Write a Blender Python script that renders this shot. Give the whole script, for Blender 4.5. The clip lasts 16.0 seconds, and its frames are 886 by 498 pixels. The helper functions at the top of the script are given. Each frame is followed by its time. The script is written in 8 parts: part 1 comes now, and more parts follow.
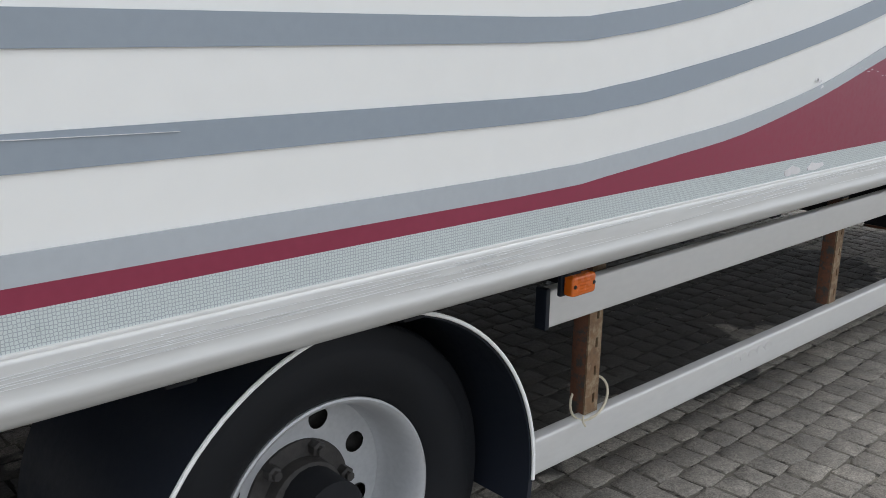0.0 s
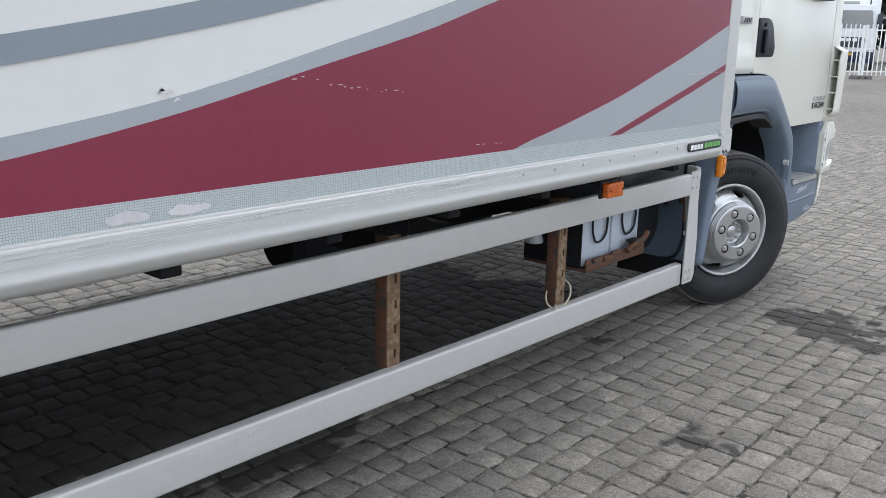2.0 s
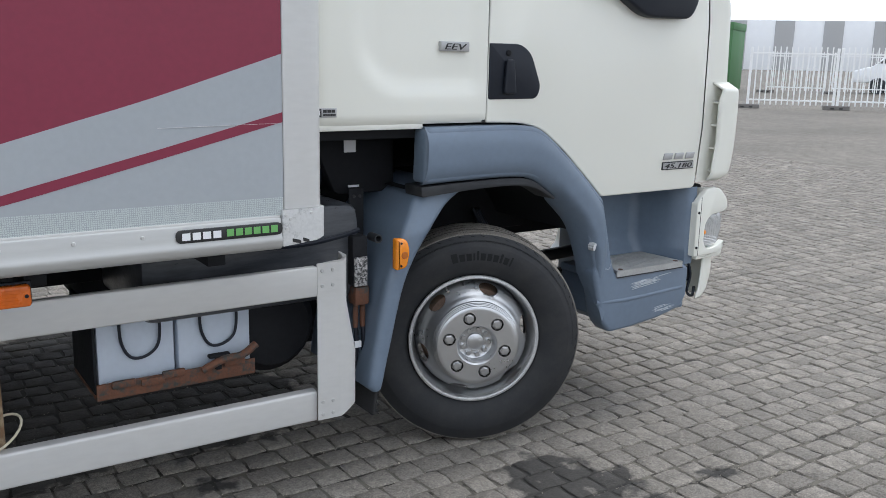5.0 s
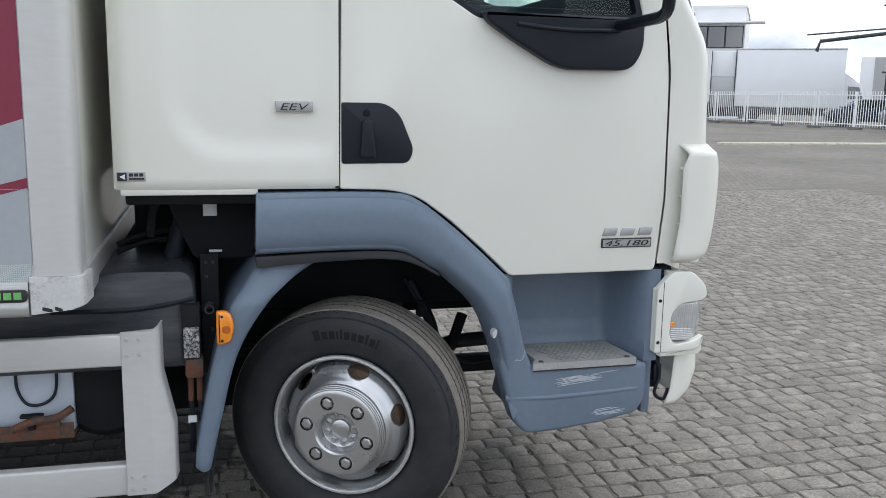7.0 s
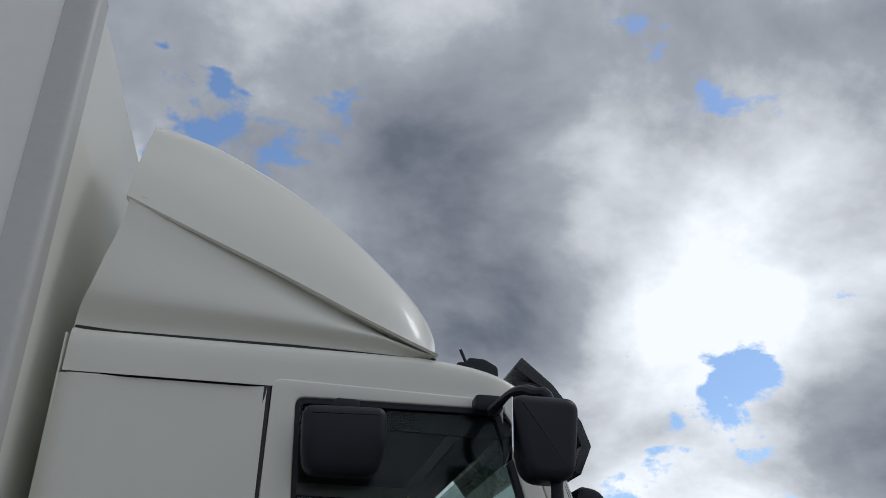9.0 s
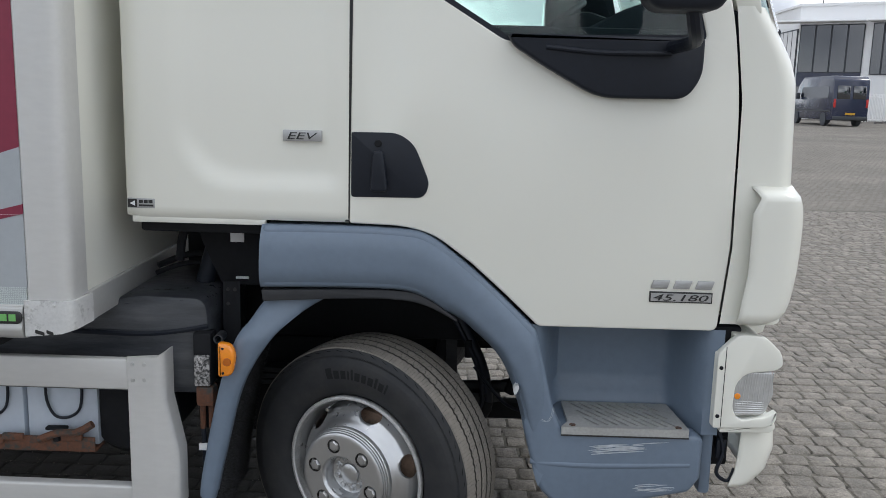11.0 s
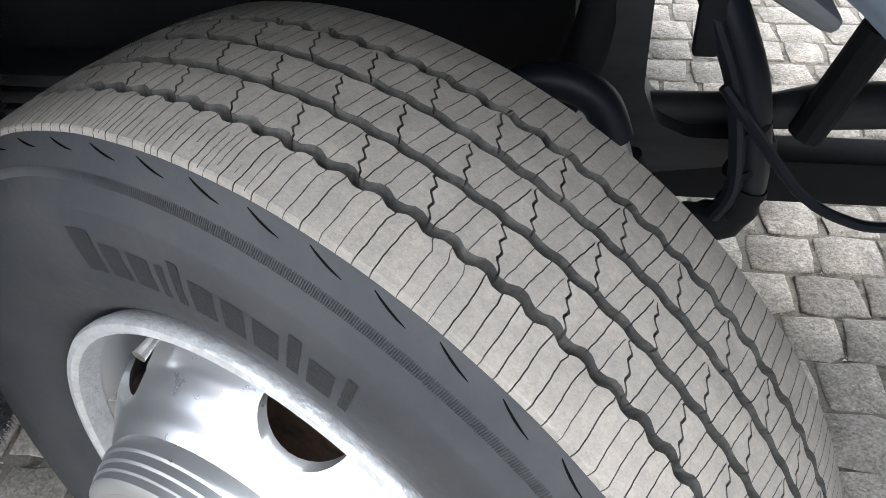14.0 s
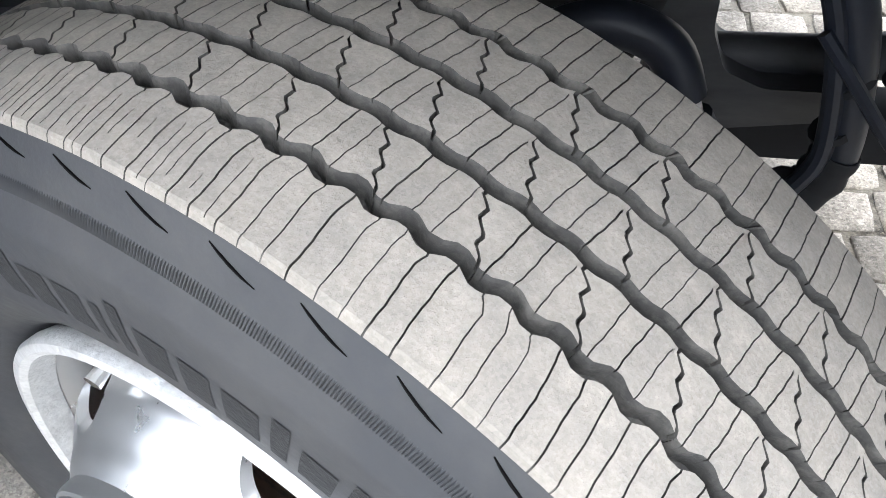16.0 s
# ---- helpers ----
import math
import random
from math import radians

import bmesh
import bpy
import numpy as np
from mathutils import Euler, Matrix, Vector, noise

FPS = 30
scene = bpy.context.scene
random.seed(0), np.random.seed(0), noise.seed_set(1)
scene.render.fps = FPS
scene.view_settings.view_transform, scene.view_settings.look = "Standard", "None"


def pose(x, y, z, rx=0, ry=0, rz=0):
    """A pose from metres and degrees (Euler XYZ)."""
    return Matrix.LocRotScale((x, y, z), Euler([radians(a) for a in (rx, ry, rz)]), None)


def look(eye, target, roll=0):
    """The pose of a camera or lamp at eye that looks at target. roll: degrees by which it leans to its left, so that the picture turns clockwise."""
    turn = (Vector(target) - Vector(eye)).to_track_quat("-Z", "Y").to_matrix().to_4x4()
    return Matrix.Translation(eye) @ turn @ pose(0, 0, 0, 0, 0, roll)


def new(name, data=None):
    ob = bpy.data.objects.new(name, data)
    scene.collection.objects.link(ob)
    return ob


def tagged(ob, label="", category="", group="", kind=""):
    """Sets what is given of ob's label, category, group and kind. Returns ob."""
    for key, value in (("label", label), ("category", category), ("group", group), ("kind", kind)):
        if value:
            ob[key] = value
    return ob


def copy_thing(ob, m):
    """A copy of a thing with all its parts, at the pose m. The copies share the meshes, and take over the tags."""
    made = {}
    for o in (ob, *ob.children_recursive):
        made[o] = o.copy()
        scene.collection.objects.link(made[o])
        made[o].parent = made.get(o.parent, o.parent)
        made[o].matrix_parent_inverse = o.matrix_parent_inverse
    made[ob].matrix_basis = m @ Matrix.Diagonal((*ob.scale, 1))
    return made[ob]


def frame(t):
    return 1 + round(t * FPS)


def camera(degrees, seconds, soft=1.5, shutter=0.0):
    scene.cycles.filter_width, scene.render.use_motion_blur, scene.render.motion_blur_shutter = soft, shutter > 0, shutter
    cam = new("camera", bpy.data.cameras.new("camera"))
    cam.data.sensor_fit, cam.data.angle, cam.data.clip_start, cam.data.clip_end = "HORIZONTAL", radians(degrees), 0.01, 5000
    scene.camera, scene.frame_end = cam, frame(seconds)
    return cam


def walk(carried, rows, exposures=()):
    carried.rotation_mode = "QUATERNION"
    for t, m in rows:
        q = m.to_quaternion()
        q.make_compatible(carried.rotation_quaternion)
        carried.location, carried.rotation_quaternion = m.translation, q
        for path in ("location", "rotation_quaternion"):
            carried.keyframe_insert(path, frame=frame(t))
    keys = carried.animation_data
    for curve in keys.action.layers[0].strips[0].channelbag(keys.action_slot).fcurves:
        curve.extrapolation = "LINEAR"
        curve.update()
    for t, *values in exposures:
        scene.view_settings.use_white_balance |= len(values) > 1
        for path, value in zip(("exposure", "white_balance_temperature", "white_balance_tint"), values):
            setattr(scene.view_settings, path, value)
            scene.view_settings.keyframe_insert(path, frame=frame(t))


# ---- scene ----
cam = camera(53.7, 16.0, soft=0.6)
PATH = [
    (0, (0.286, 0.194, 1.313), (1.603, 1.611, 0.807), 0.9),
    (0.5, (0.513, 0.032, 1.313), (1.874, 1.411, 0.817), 0.9),
    (1, (0.883, -0.041, 1.316), (2.308, 1.272, 0.822), 0.9),
    (1.5, (1.27, -0.131, 1.293), (2.716, 1.159, 0.8), 1.1),
    (2, (1.637, -0.232, 1.287), (3.106, 1.041, 0.814), 1.3),
    (2.5, (2.069, -0.324, 1.322), (3.548, 0.943, 0.867), 1.5),
    (3, (2.49, -0.453, 1.334), (3.96, 0.831, 0.9), 1.6),
    (3.5, (2.905, -0.541, 1.33), (4.346, 0.778, 0.902), 1.9),
    (4, (3.358, -0.619, 1.304), (4.752, 0.757, 0.902), 1.3),
    (4.2, (3.499, -0.686, 1.327), (4.829, 0.75, 0.916), 1.3),
    (6.3, (4.944, -1.147, 1.366), (5.576, 0.707, 0.963), 0.5),
    (6.5, (5.12, -1.18, 1.39), (5.656, 0.703, 0.981), 0.6),
    (7, (5.375, -1.159, 1.424), (5.871, 0.747, 1.08), 1.0),
    (7.5, (5.524, -1.18, 1.497), (5.978, 0.767, 1.525), 1.0),
    (8, (5.6, -1.248, 1.582), (6.008, 0.663, 2.008), 1.2),
    (8.2, (5.632, -1.262, 1.596), (6.024, 0.608, 2.186), 1.2),
    (8.7, (5.72, -1.28, 1.62), (6.09, 0.53, 2.44), 1.3),
    (9.2, (5.82, -1.29, 1.63), (6.10, 0.50, 2.53), 1.4),
    (9.8, (5.95, -1.30, 1.62), (6.06, 0.62, 2.23), 1.4),
    (10.3, (6.051, -1.291, 1.593), (6.033, 0.7, 1.774), 1.4),
    (10.5, (6.062, -1.232, 1.564), (6.037, 0.768, 1.594), 1.3),
    (11, (6.033, -0.994, 1.521), (5.999, 0.974, 1.163), 1.5),
    (11.5, (6.063, -0.699, 1.419), (5.996, 1.187, 0.757), 1.2),
    (12, (6.105, -0.291, 1.365), (6.002, 1.555, 0.602), 0.7),
    (12.5, (6.07, 0.069, 1.284), (5.938, 1.878, 0.441), 0.4),
    (13, (6.004, 0.448, 1.228), (5.867, 2.169, 0.218), -0.1),
    (13.5, (5.9631, 0.8915, 1.1657), (5.7945, 2.4208, -0.1229), -2.0),
    (14, (5.9317, 1.1099, 1.0251), (5.7244, 2.6136, -0.2722), -1.84),
    (14.5, (5.9027, 1.2543, 0.9281), (5.7343, 2.5653, -0.5729), -1.88),
    (15, (5.8962, 1.3073, 0.9014), (5.6987, 2.5723, -0.635), -2.82),
    (15.5, (5.8937, 1.2991, 0.9135), (5.6905, 2.6498, -0.5474), -1.68),
    (16, (5.8986, 1.2466, 0.9668), (5.681, 2.6274, -0.4635), -1.79),
]
EXPOSURES = [(0, 0.40), (0.5, 0.36), (1.0, 0.42), (1.5, 0.50), (2.0, 0.42), (3.5, 0.32), (4.2, 0.28), (6.3, 0.28), (7.0, 0.24), (7.5, -0.12), (8.0, -1.15), (8.2, -1.25), (10.3, -0.82), (10.6, -0.42), (11.0, 0.02), (11.5, 0.46), (12.0, 0.80), (12.5, 0.98), (13.0, 1.38), (13.5, 1.75), (14.0, 2.1), (14.5, 2.15), (15.0, 1.65), (15.5, 2.22), (16.0, 2.72)]
WARMTH = {0: 6220, 0.5: 6150, 1.0: 6040}
walk(cam, [(t, look(eye, target, roll)) for t, eye, target, roll in PATH], [(t, stops - 0.24, WARMTH.get(t, 6000 if t < 10.8 else 6120), 10) for t, stops in EXPOSURES])

# ---- light ----
SUN_EL, SUN_AZ = 50.0, 84.0
world = bpy.data.worlds.new("sky_world")
scene.world = world
world.use_nodes = True
wn, wl = world.node_tree.nodes, world.node_tree.links
wn.clear()


def node(tree, kind, **values):
    n = tree.nodes.new(kind)
    for k, v in values.items():
        if k in n.inputs:
            n.inputs[k].default_value = v
    return n


def build_sky():
    tr = world.node_tree
    out = tr.nodes.new("ShaderNodeOutputWorld")
    bg = tr.nodes.new("ShaderNodeBackground")
    bg.inputs["Strength"].default_value = 1.0
    sky = tr.nodes.new("ShaderNodeTexSky")
    sky.sky_type = "NISHITA"
    sky.sun_disc = False
    sky.sun_elevation, sky.sun_rotation = radians(SUN_EL), radians(SUN_AZ)
    dim = tr.nodes.new("ShaderNodeMixRGB")
    dim.blend_type = "MULTIPLY"
    dim.inputs[0].default_value = 1.0
    dim.inputs[2].default_value = (0.36, 0.38, 0.40, 1)
    tr.links.new(sky.outputs[0], dim.inputs[1])
    co = tr.nodes.new("ShaderNodeTexCoord")
    sep = tr.nodes.new("ShaderNodeSeparateXYZ")
    tr.links.new(co.outputs["Generated"], sep.inputs[0])
    lift = tr.nodes.new("ShaderNodeMath")
    lift.operation = "ADD"
    lift.inputs[1].default_value = 0.55
    up = tr.nodes.new("ShaderNodeMath")
    up.operation = "MAXIMUM"
    up.inputs[1].default_value = 0.0
    tr.links.new(sep.outputs[2], up.inputs[0])
    tr.links.new(up.outputs[0], lift.inputs[0])
    px, py = tr.nodes.new("ShaderNodeMath"), tr.nodes.new("ShaderNodeMath")
    px.operation = py.operation = "DIVIDE"
    tr.links.new(sep.outputs[0], px.inputs[0])
    tr.links.new(sep.outputs[1], py.inputs[0])
    tr.links.new(lift.outputs[0], px.inputs[1])
    tr.links.new(lift.outputs[0], py.inputs[1])
    com = tr.nodes.new("ShaderNodeCombineXYZ")
    tr.links.new(px.outputs[0], com.inputs[0])
    tr.links.new(py.outputs[0], com.inputs[1])
    com.inputs[2].default_value = 3.7

    def noise_at(scale, detail, rough, dist):
        n = tr.nodes.new("ShaderNodeTexNoise")
        n.inputs["Scale"].default_value = scale
        n.inputs["Detail"].default_value = detail
        n.inputs["Roughness"].default_value = rough
        n.inputs["Distortion"].default_value = dist
        tr.links.new(com.outputs[0], n.inputs["Vector"])
        return n

    cover = noise_at(6.0, 12, 0.58, 0.1)
    shade = noise_at(3.6, 12, 0.55, 0.15)

    def drift(src, spots):
        """Shifts a cloud field round some directions of the sky: openings, heavy and bright clouds."""
        for d, size, amount in spots:
            dot = tr.nodes.new("ShaderNodeVectorMath")
            dot.operation = "DOT_PRODUCT"
            dot.inputs[1].default_value = Vector(d).normalized()
            nrm = tr.nodes.new("ShaderNodeVectorMath")
            nrm.operation = "NORMALIZE"
            tr.links.new(co.outputs["Generated"], nrm.inputs[0])
            tr.links.new(nrm.outputs[0], dot.inputs[0])
            near = tr.nodes.new("ShaderNodeMapRange")
            near.interpolation_type = "SMOOTHSTEP"
            near.inputs["From Min"].default_value, near.inputs["From Max"].default_value = math.cos(radians(size)), 1.0
            near.inputs["To Min"].default_value, near.inputs["To Max"].default_value = 0.0, amount
            tr.links.new(dot.outputs["Value"], near.inputs[0])
            plus = tr.nodes.new("ShaderNodeMath")
            plus.operation = "ADD"
            tr.links.new(src, plus.inputs[0])
            tr.links.new(near.outputs[0], plus.inputs[1])
            src = plus.outputs[0]
        return src

    # thin level streaks along the cloud edges
    level = tr.nodes.new("ShaderNodeMapping")
    level.inputs["Scale"].default_value = (7.0, 7.0, 26.0)
    tr.links.new(co.outputs["Generated"], level.inputs[0])
    streak = tr.nodes.new("ShaderNodeTexNoise")
    streak.inputs["Scale"].default_value, streak.inputs["Detail"].default_value, streak.inputs["Distortion"].default_value = 1.0, 8, 0.6
    tr.links.new(level.outputs[0], streak.inputs["Vector"])
    ragged = tr.nodes.new("ShaderNodeMath")
    ragged.operation = "MULTIPLY_ADD"
    ragged.inputs[1].default_value = 0.30
    tr.links.new(streak.outputs[0], ragged.inputs[0])
    tr.links.new(cover.outputs[0], ragged.inputs[2])
    broken = tr.nodes.new("ShaderNodeMapRange")
    broken.clamp = False
    broken.inputs["From Min"].default_value, broken.inputs["From Max"].default_value = 0.40, 0.90
    broken.inputs["To Min"].default_value, broken.inputs["To Max"].default_value = 0.06, 1.14
    tr.links.new(ragged.outputs[0], broken.inputs[0])
    cover_at = drift(broken.outputs[0], [((0.482, 0.807, 0.341), 5.0, -0.09), ((0.415, 0.858, 0.303), 6.0, -0.18), ((0.455, 0.83, 0.310), 9.0, -0.07), ((0.488, 0.832, 0.266), 4.0, -0.17), ((0.557, 0.742, 0.372), 9, 0.2), ((0.574, 0.792, 0.215), 5.5, 0.3), ((0.22, 0.86, 0.46), 12, 0.3)])
    shade_at = drift(shade.outputs[0], [((0.600, 0.76, 0.25), 8.5, 0.22), ((0.20, 0.88, 0.43), 15, 0.09), ((0.402, 0.823, 0.401), 10, -0.14), ((0.49, 0.785, 0.37), 11, -0.17), ((0.449, 0.862, 0.236), 13, -0.19), ((0.505, 0.853, 0.11), 8, 0.05)])
    ramp = tr.nodes.new("ShaderNodeValToRGB")
    ramp.color_ramp.elements[0].position, ramp.color_ramp.elements[1].position = 0.27, 0.37
    tr.links.new(cover_at, ramp.inputs[0])
    tone = tr.nodes.new("ShaderNodeValToRGB")
    e = tone.color_ramp.elements
    e[0].position, e[0].color = 0.24, (2.7, 2.7, 2.68, 1)
    e[1].position, e[1].color = 0.78, (0.38, 0.42, 0.50, 1)
    for at, v in ((0.35, 2.05), (0.44, 1.62)):
        tone.color_ramp.elements.new(at).color = (v, v * 1.005, v * 1.01, 1)
    mid = tone.color_ramp.elements.new(0.53)
    mid.color = (1.02, 1.05, 1.10, 1)
    tr.links.new(shade_at, tone.inputs[0])
    mix = tr.nodes.new("ShaderNodeMixRGB")
    tr.links.new(ramp.outputs[0], mix.inputs[0])
    tr.links.new(dim.outputs[0], mix.inputs[1])
    tr.links.new(tone.outputs[0], mix.inputs[2])
    tr.links.new(mix.outputs[0], bg.inputs[0])
    tr.links.new(bg.outputs[0], out.inputs[0])


build_sky()
sun_data = bpy.data.lights.new("sun", "SUN")
sun_data.energy, sun_data.angle, sun_data.color = 1.3, radians(16), (1.0, 0.96, 0.90)
sun = new("sun", sun_data)
sun_dir = Vector((math.sin(radians(SUN_AZ)) * math.cos(radians(SUN_EL)), math.cos(radians(SUN_AZ)) * math.cos(radians(SUN_EL)), math.sin(radians(SUN_EL))))
sun.matrix_world = look(sun_dir * 60, (0, 0, 0))

# ---- materials ----


def make_mat(name, color, rough=0.5, metal=0.0, var=0.08, scale=6.0, fine=60.0, bump=0.0, bump_scale=120.0, second=None, amount=0.5, coat=0.0, spec=0.5, spread=0.12, emit=None, per_piece=0.0, alpha=None, stretch=(1, 1, 1), rvar=0.09):
    """A surface with two scales of variation, optional second colour in worn patches, and fine relief."""
    m = bpy.data.materials.new(name)
    m.use_nodes = True
    t = m.node_tree
    b = t.nodes["Principled BSDF"]
    b.inputs["Roughness"].default_value, b.inputs["Metallic"].default_value = rough, metal
    b.inputs["Specular IOR Level"].default_value = spec
    b.inputs["Coat Weight"].default_value = coat
    b.inputs["Coat Roughness"].default_value = 0.08
    co = t.nodes.new("ShaderNodeTexCoord")
    mp = t.nodes.new("ShaderNodeMapping")
    mp.inputs["Scale"].default_value = stretch
    t.links.new(co.outputs["Object"], mp.inputs[0])
    n1 = t.nodes.new("ShaderNodeTexNoise")
    n1.inputs["Scale"].default_value, n1.inputs["Detail"].default_value = scale, 6
    n2 = t.nodes.new("ShaderNodeTexNoise")
    n2.inputs["Scale"].default_value, n2.inputs["Detail"].default_value = fine, 4
    t.links.new(mp.outputs[0], n1.inputs["Vector"])
    t.links.new(mp.outputs[0], n2.inputs["Vector"])
    add = t.nodes.new("ShaderNodeMath")
    add.operation = "ADD"
    t.links.new(n1.outputs[0], add.inputs[0])
    t.links.new(n2.outputs[0], add.inputs[1])
    rng = t.nodes.new("ShaderNodeMapRange")
    rng.inputs["From Min"].default_value, rng.inputs["From Max"].default_value = 0.6, 1.4
    rng.inputs["To Min"].default_value, rng.inputs["To Max"].default_value = 1 - var, 1 + var
    t.links.new(add.outputs[0], rng.inputs[0])
    last = rng.outputs[0]
    if per_piece:
        info = t.nodes.new("ShaderNodeObjectInfo")
        geo = t.nodes.new("ShaderNodeNewGeometry")
        s = t.nodes.new("ShaderNodeMath")
        s.operation = "ADD"
        t.links.new(info.outputs["Random"], s.inputs[0])
        t.links.new(geo.outputs["Random Per Island"], s.inputs[1])
        fr = t.nodes.new("ShaderNodeMath")
        fr.operation = "FRACT"
        t.links.new(s.outputs[0], fr.inputs[0])
        r2 = t.nodes.new("ShaderNodeMapRange")
        r2.inputs["To Min"].default_value, r2.inputs["To Max"].default_value = 1 - per_piece, 1 + per_piece
        t.links.new(fr.outputs[0], r2.inputs[0])
        mul = t.nodes.new("ShaderNodeMath")
        mul.operation = "MULTIPLY"
        t.links.new(last, mul.inputs[0])
        t.links.new(r2.outputs[0], mul.inputs[1])
        last = mul.outputs[0]
    vec = t.nodes.new("ShaderNodeVectorMath")
    vec.operation = "SCALE"
    vec.inputs[0].default_value = color
    t.links.new(last, vec.inputs["Scale"])
    col = vec.outputs[0]
    if second:
        n3 = t.nodes.new("ShaderNodeTexNoise")
        n3.inputs["Scale"].default_value, n3.inputs["Detail"].default_value, n3.inputs["Roughness"].default_value = scale * 1.7, 8, 0.7
        t.links.new(mp.outputs[0], n3.inputs["Vector"])
        rp = t.nodes.new("ShaderNodeMapRange")
        rp.inputs["From Min"].default_value, rp.inputs["From Max"].default_value = 1 - amount - spread / 2, 1 - amount + spread / 2
        t.links.new(n3.outputs[0], rp.inputs[0])
        mx = t.nodes.new("ShaderNodeMixRGB")
        t.links.new(rp.outputs[0], mx.inputs[0])
        t.links.new(col, mx.inputs[1])
        mx.inputs[2].default_value = (*second, 1)
        col = mx.outputs[0]
    t.links.new(col, b.inputs["Base Color"])
    rr = t.nodes.new("ShaderNodeMapRange")
    rr.inputs["From Min"].default_value, rr.inputs["From Max"].default_value = 0.6, 1.4
    rr.inputs["To Min"].default_value, rr.inputs["To Max"].default_value = max(rough - rvar, 0.02), min(rough + rvar, 1)
    t.links.new(add.outputs[0], rr.inputs[0])
    t.links.new(rr.outputs[0], b.inputs["Roughness"])
    if bump:
        n4 = t.nodes.new("ShaderNodeTexNoise")
        n4.inputs["Scale"].default_value, n4.inputs["Detail"].default_value = bump_scale, 5
        t.links.new(mp.outputs[0], n4.inputs["Vector"])
        bp = t.nodes.new("ShaderNodeBump")
        bp.inputs["Strength"].default_value, bp.inputs["Distance"].default_value = bump, 0.004
        t.links.new(n4.outputs[0], bp.inputs["Height"])
        t.links.new(bp.outputs[0], b.inputs["Normal"])
    if emit:
        b.inputs["Emission Color"].default_value, b.inputs["Emission Strength"].default_value = (*color, 1), emit
    return m


def glass_mat(name, tint, rough=0.0, opacity=0.25):
    m = bpy.data.materials.new(name)
    m.use_nodes = True
    t = m.node_tree
    t.nodes.clear()
    out = t.nodes.new("ShaderNodeOutputMaterial")
    tr = t.nodes.new("ShaderNodeBsdfTransparent")
    tr.inputs[0].default_value = (*tint, 1)
    gl = t.nodes.new("ShaderNodeBsdfGlossy")
    gl.inputs["Roughness"].default_value = rough
    lw = t.nodes.new("ShaderNodeLayerWeight")
    lw.inputs["Blend"].default_value = 0.5
    pw = t.nodes.new("ShaderNodeMath")
    pw.operation = "POWER"
    pw.inputs[1].default_value = 4.0
    t.links.new(lw.outputs["Facing"], pw.inputs[0])
    fr = t.nodes.new("ShaderNodeMapRange")
    fr.inputs["To Min"].default_value, fr.inputs["To Max"].default_value = 0.022, 0.9
    t.links.new(pw.outputs[0], fr.inputs[0])
    mx = t.nodes.new("ShaderNodeMixShader")
    t.links.new(fr.outputs[0], mx.inputs[0])
    t.links.new(tr.outputs[0], mx.inputs[1])
    t.links.new(gl.outputs[0], mx.inputs[2])
    t.links.new(mx.outputs[0], out.inputs[0])
    return m


CREAM = make_mat("cream_paint", (0.77, 0.765, 0.69), 0.32, var=0.008, scale=0.7, coat=0.4, fine=4, rvar=0.015)
WHITE_PANEL = make_mat("white_box_panel", (0.80, 0.80, 0.775), 0.42, var=0.025, scale=1.2, fine=14)
STRIPE_GREY = make_mat("grey_vinyl", (0.235, 0.27, 0.305), 0.45, var=0.05, scale=2)
PALE_GREY = make_mat("pale_grey_vinyl", (0.36, 0.385, 0.405), 0.45, var=0.05, scale=2)
MAROON = make_mat("maroon_vinyl", (0.215, 0.0265, 0.055), 0.42, spec=0.4, var=0.08, scale=1.5)
ALU = make_mat("aluminium", (0.50, 0.50, 0.485), 0.47, metal=0.5, var=0.08, scale=3, fine=80, bump=0.05, stretch=(0.15, 1, 1))
ALU_DULL = make_mat("dull_aluminium", (0.578, 0.574, 0.556), 0.5, metal=0.28, var=0.06, scale=3, fine=70, stretch=(0.3, 1, 1))
SCUFF = make_mat("pale_scuff", (0.47, 0.50, 0.53), 0.6, var=0.15, scale=60)
RUB = make_mat("rubbed_aluminium", (0.66, 0.67, 0.67), 0.45, metal=0.5, var=0.15, scale=40)
SCRATCH = make_mat("bare_scratch", (0.60, 0.58, 0.58), 0.5, var=0.15)
FENDER = make_mat("grey_blue_plastic", (0.142, 0.183, 0.240), 0.42, var=0.09, scale=4, fine=40, bump=0.03, bump_scale=300)
BLACK = make_mat("black_plastic", (0.0105, 0.0135, 0.021), 0.48, spec=0.32, var=0.2, scale=5, bump=0.04, bump_scale=250)
DARK = make_mat("dirty_chassis_black", (0.014, 0.0148, 0.017), 0.75, spec=0.2, var=0.3, scale=4, bump=0.2, bump_scale=40)
DUSTY = make_mat("dusty_black_plastic", (0.020, 0.022, 0.026), 0.55, var=0.25, scale=5, bump=0.05, spec=0.35, second=(0.055, 0.056, 0.058), amount=0.44, spread=0.4, stretch=(0.5, 1, 2))
COVER = make_mat("smeared_black_plastic", (0.022, 0.025, 0.031), 0.36, var=0.2, scale=4, bump=0.03, spec=0.5, second=(0.10, 0.105, 0.115), amount=0.47, spread=0.35, stretch=(0.35, 1, 2.2), rvar=0.15)
CARPET = make_mat("bristled_black_flap", (0.02, 0.02, 0.021), 0.9, var=0.4, scale=60, fine=300, bump=0.6, bump_scale=260)
RUST = make_mat("rusty_steel", (0.20, 0.105, 0.05), 0.75, var=0.35, scale=14, fine=90, bump=0.3, bump_scale=110, second=(0.36, 0.27, 0.17), amount=0.47)
